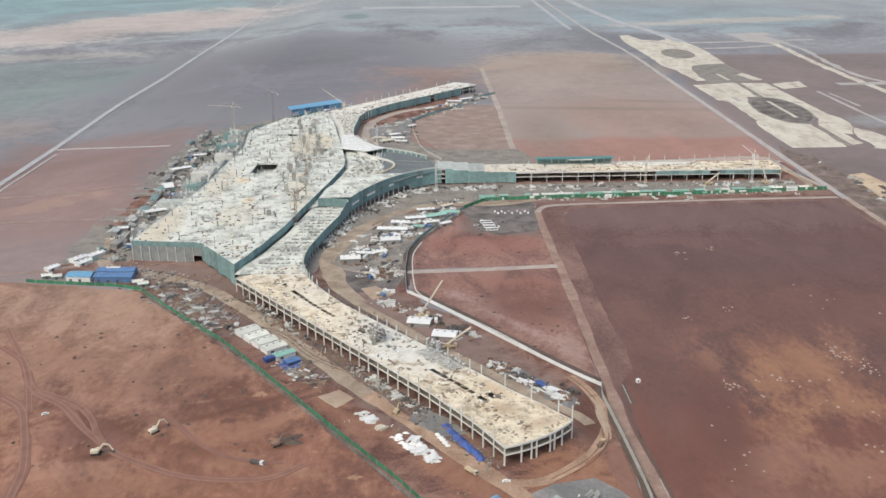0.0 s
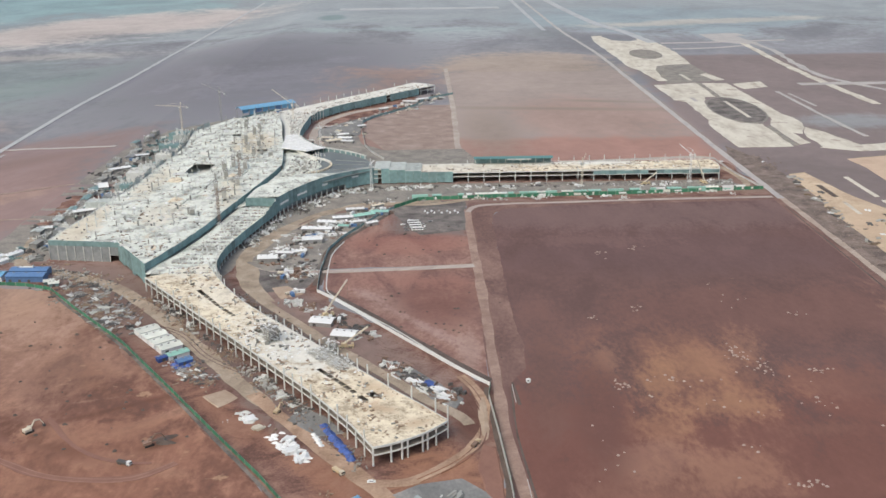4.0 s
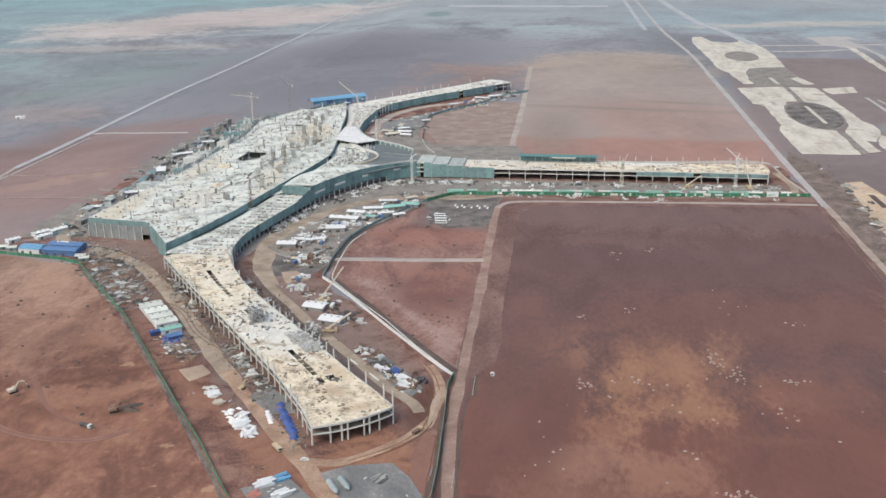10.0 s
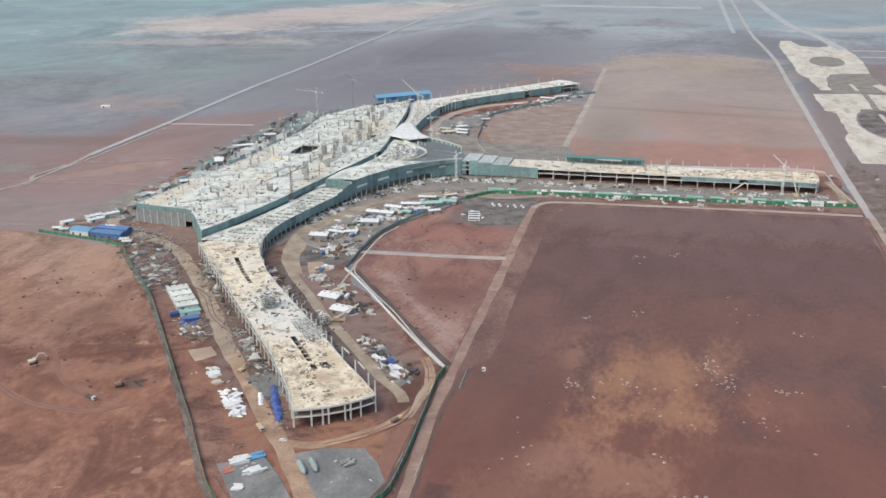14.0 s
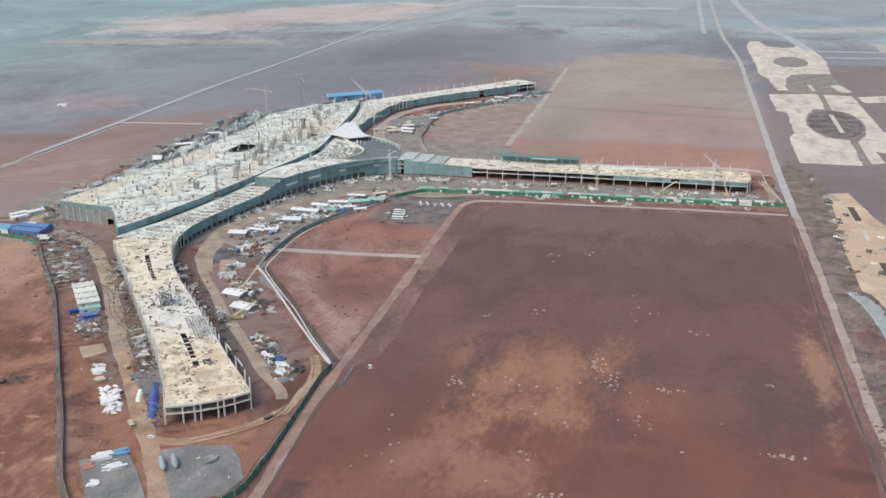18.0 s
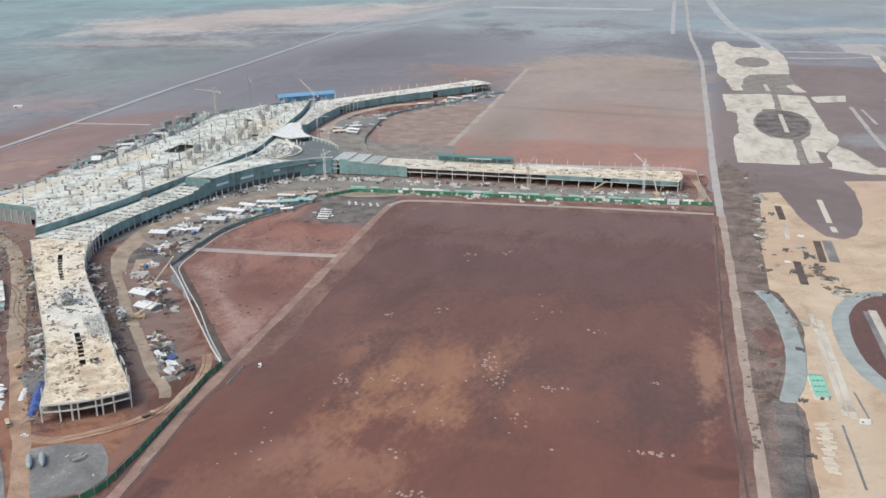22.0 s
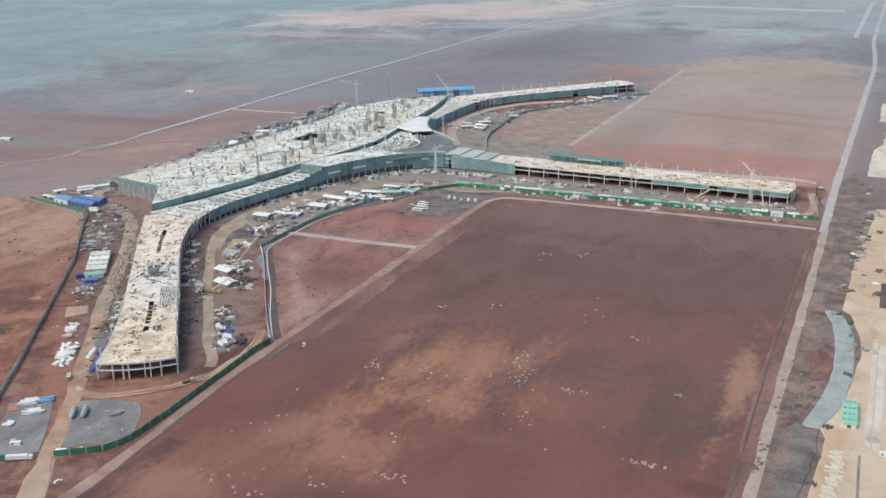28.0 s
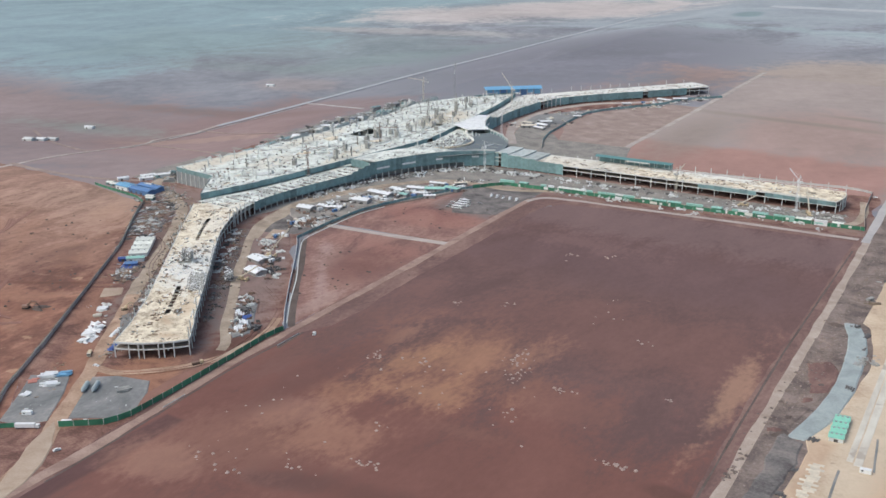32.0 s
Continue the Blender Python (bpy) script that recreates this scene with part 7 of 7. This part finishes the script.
def rocks(label, spots, seed, size=(0.4, 1.3), material=None):
    q, g = random.Random(seed), Geo()
    for cx, cy, rx, ry, n in spots:
        for _ in range(n):
            s = q.uniform(*size)
            g.heap(cx + q.gauss(0, rx), cy + q.gauss(0, ry), s, s * q.uniform(0.6, 1.2), s * q.uniform(0.5, 0.9), q.randint(0, 999), 0.1, 2, 6)
    return solid("stones", g, material or M_APRONW, label, "stones", kind="stuff")


M_STONE = soil("pale_clods", [(0.3, (0.27, 0.2, 0.175)), (0.7, (0.46, 0.375, 0.33))], 0.3, 2.0)
rocks("pale stones and clods strewn in the dark field", [(189, 601, 4, 3, 14), (277, 645, 3, 7, 12), (290, 626, 3, 6, 14), (284, 636, 4, 8, 10), (323, 620, 6, 2, 12), (389, 644, 1.2, 1.2, 4), (264, 478, 4, 2, 8), (273, 480, 3, 2, 6), (385, 551, 5, 1.5, 8), (395, 552, 3, 1.5, 7), (227, 607, 3, 3, 5), (252, 519, 4, 3, 5), (188, 715, 3, 2, 5), (310, 570, 8, 4, 6), (213, 865, 4, 6, 7), (248, 880, 5, 4, 7), (224, 735, 4, 4, 6), (300, 760, 12, 16, 8), (340, 720, 5, 2, 5), (195, 440, 12, 10, 16), (235, 455, 10, 5, 8), (280, 660, 4, 6, 8), (240, 585, 26, 26, 22), (330, 600, 60, 60, 10), (168, 520, 6, 20, 8)], 1, (0.45, 1.4), M_STONE)
rocks("broken rubble and clods along the road verge", [(458, 690, 5, 30, 120), (458, 760, 5, 25, 100), (455, 900, 6, 60, 90), (462, 1180, 10, 30, 60), (448, 600, 3, 40, 40)], 5, (0.4, 1.9), M_VERGE)
rocks("dark clods and soil heaps in the fields", [(-180, 560, 70, 60, 40), (-250, 700, 60, 40, 30), (60, 700, 30, 40, 30), (30, 900, 30, 30, 20)], 2, (0.5, 1.8), M_DITCH)
place_thing(make_container("single white box standing in the dark field", M_WHITE, 2.1, 2.0), 129, 606, 20)
for i, (x, y, rx, ry, h, m) in enumerate(((-90, 530, 6, 2.4, 1.5, M_DITCH), (-197, 522, 5, 2.2, 1.2, M_DITCH), (460, 640, 5, 8, 1.0, M_DITCH), (98, 560, 3, 30, 0.9, M_ROAD))):
    ob = make_heap("spoil_mound", "dark spoil heap of dug earth" if m == M_DITCH else "low heap of grey rubble and soil", "heap", rx, ry, h, m, i)
    ob.location = (x, y, 0.1)

# ---- forms and stacks on the aprons ----
for i, (x, y, n, sx, m, t) in enumerate(((482, 1060, 5, 9, M_SHADE, 88), (491, 885, 6, 10, M_SHADE, 88), (476, 815, 6, 8, M_SHADE, 80), (478, 790, 5, 7, M_SHADE, 85), (481, 760, 4, 6, M_SCAF, 88), (484, 720, 4, 6, M_SHADE, 92), (469, 1100, 4, 5, M_CONC, 0), (469, 1070, 4, 5, M_SCAF, 0), (469, 1040, 4, 5, M_CONC, 0), (466, 985, 4, 6, M_WHITE, 5),
                                         (477, 930, 5, 4, M_SHADE, 0), (479, 900, 5, 4, M_SCAF, 0), (489, 912, 3, 5, M_WHITE, 0), (498, 900, 3, 4, M_SHADE, 0), (520, 840, 4, 5, M_SCAF, 10), (560, 845, 6, 6, M_SHADE, 0), (574, 842, 6, 5, M_SHADE, 20), (590, 846, 5, 6, M_SCAF, 0), (505, 990, 4, 6, M_WHITE, 88), (480, 640, 4, 5, M_SHADE, 80), (478, 600, 4, 4, M_SHADE, 88), (479, 570, 4, 4, M_SHADE, 90))):
    place_thing(tagged(make_stack({M_SHADE: "dark steel paving forms stacked on the apron", M_SCAF: "grey formwork frames lying on the apron", M_CONC: "pale concrete blocks at the apron edge", M_WHITE: "white sheeted stack on the apron"}[m], n, m, 500 + i, sx, 1.3, 0.5), group="apron stacks"), x, y, t, APRON_Z - 0.03 if x > 478 else VERGE_Z - 0.5)
for i in range(6):
    place_thing(tagged(make_stack("cream precast slabs laid in a row on the apron", 4, M_CREAM, 540 + i, 7, 2.2, 0.3), group="apron slabs"), 489, 558 + 10 * i, 0, APRON_Z - 0.02)
for x, y, h, m in ((-712, 1088, 9, M_WHITE), (-660, 943, 12, M_CONC), (-651, 956, 10, M_WHITE), (-644, 969, 8, M_CONC), (-735, 1532, 8, M_WHITE)):
    place_thing(make_shed("lone pale-roofed hut in the far fields", 14, h, 3.2, m, m), x, y, 20, ground_z(x, y))

# ---- cabins and lorries crowding the works yards ----
CABIN, LORRY = tagged(make_container("white site cabin standing in the works yard", M_WHITE, 6.1), group="yard cabins"), tagged(make_truck("pale lorry parked in the works yard", M_WHITE, M_CREAM, 8), group="yard lorries")
BLUE_CABIN = tagged(make_container("faded blue store container in the works yard", M_DBLUE, 6.1), group="yard containers")
for k, (x, y, n, rx, ry) in enumerate(((-62, 872, 6, 12, 12), (-44, 922, 8, 14, 14), (-28, 962, 9, 14, 12), (-4, 1000, 9, 16, 8), (-62, 812, 5, 12, 12), (-70, 1345, 6, 16, 14), (10, 1600, 5, 20, 20), (-300, 900, 6, 8, 30), (-305, 1050, 8, 10, 40), (-310, 1230, 8, 10, 40), (-45, 770, 4, 10, 10), (-10, 715, 3, 10, 8))):
    for i in range(n):
        src = (CABIN, LORRY, CABIN, BLUE_CABIN)[(i + k) % 4]
        m = pose(x + r.uniform(-rx, rx), y + r.uniform(-ry, ry), 0.4, 0, 0, r.choice((0, 30, 75, 90, 120)) + r.uniform(-6, 6))
        if k == 0 and i < 4 and i != 2:
            src.matrix_world = m
        else:
            copy_thing(src, m)
for x, y, t in ((38, 938, 10), (36, 946, 30), (52, 958, -10), (55, 950, 80), (54, 941, 0), (39, 970, 60), (60, 966, 20), (33, 956, 15)):
    place_thing(make_car("white pickup parked among the buses" if int(x) % 2 else "grey pickup parked among the buses", M_WHITE if int(x) % 2 else M_STEEL), x, y, t, 0.4)
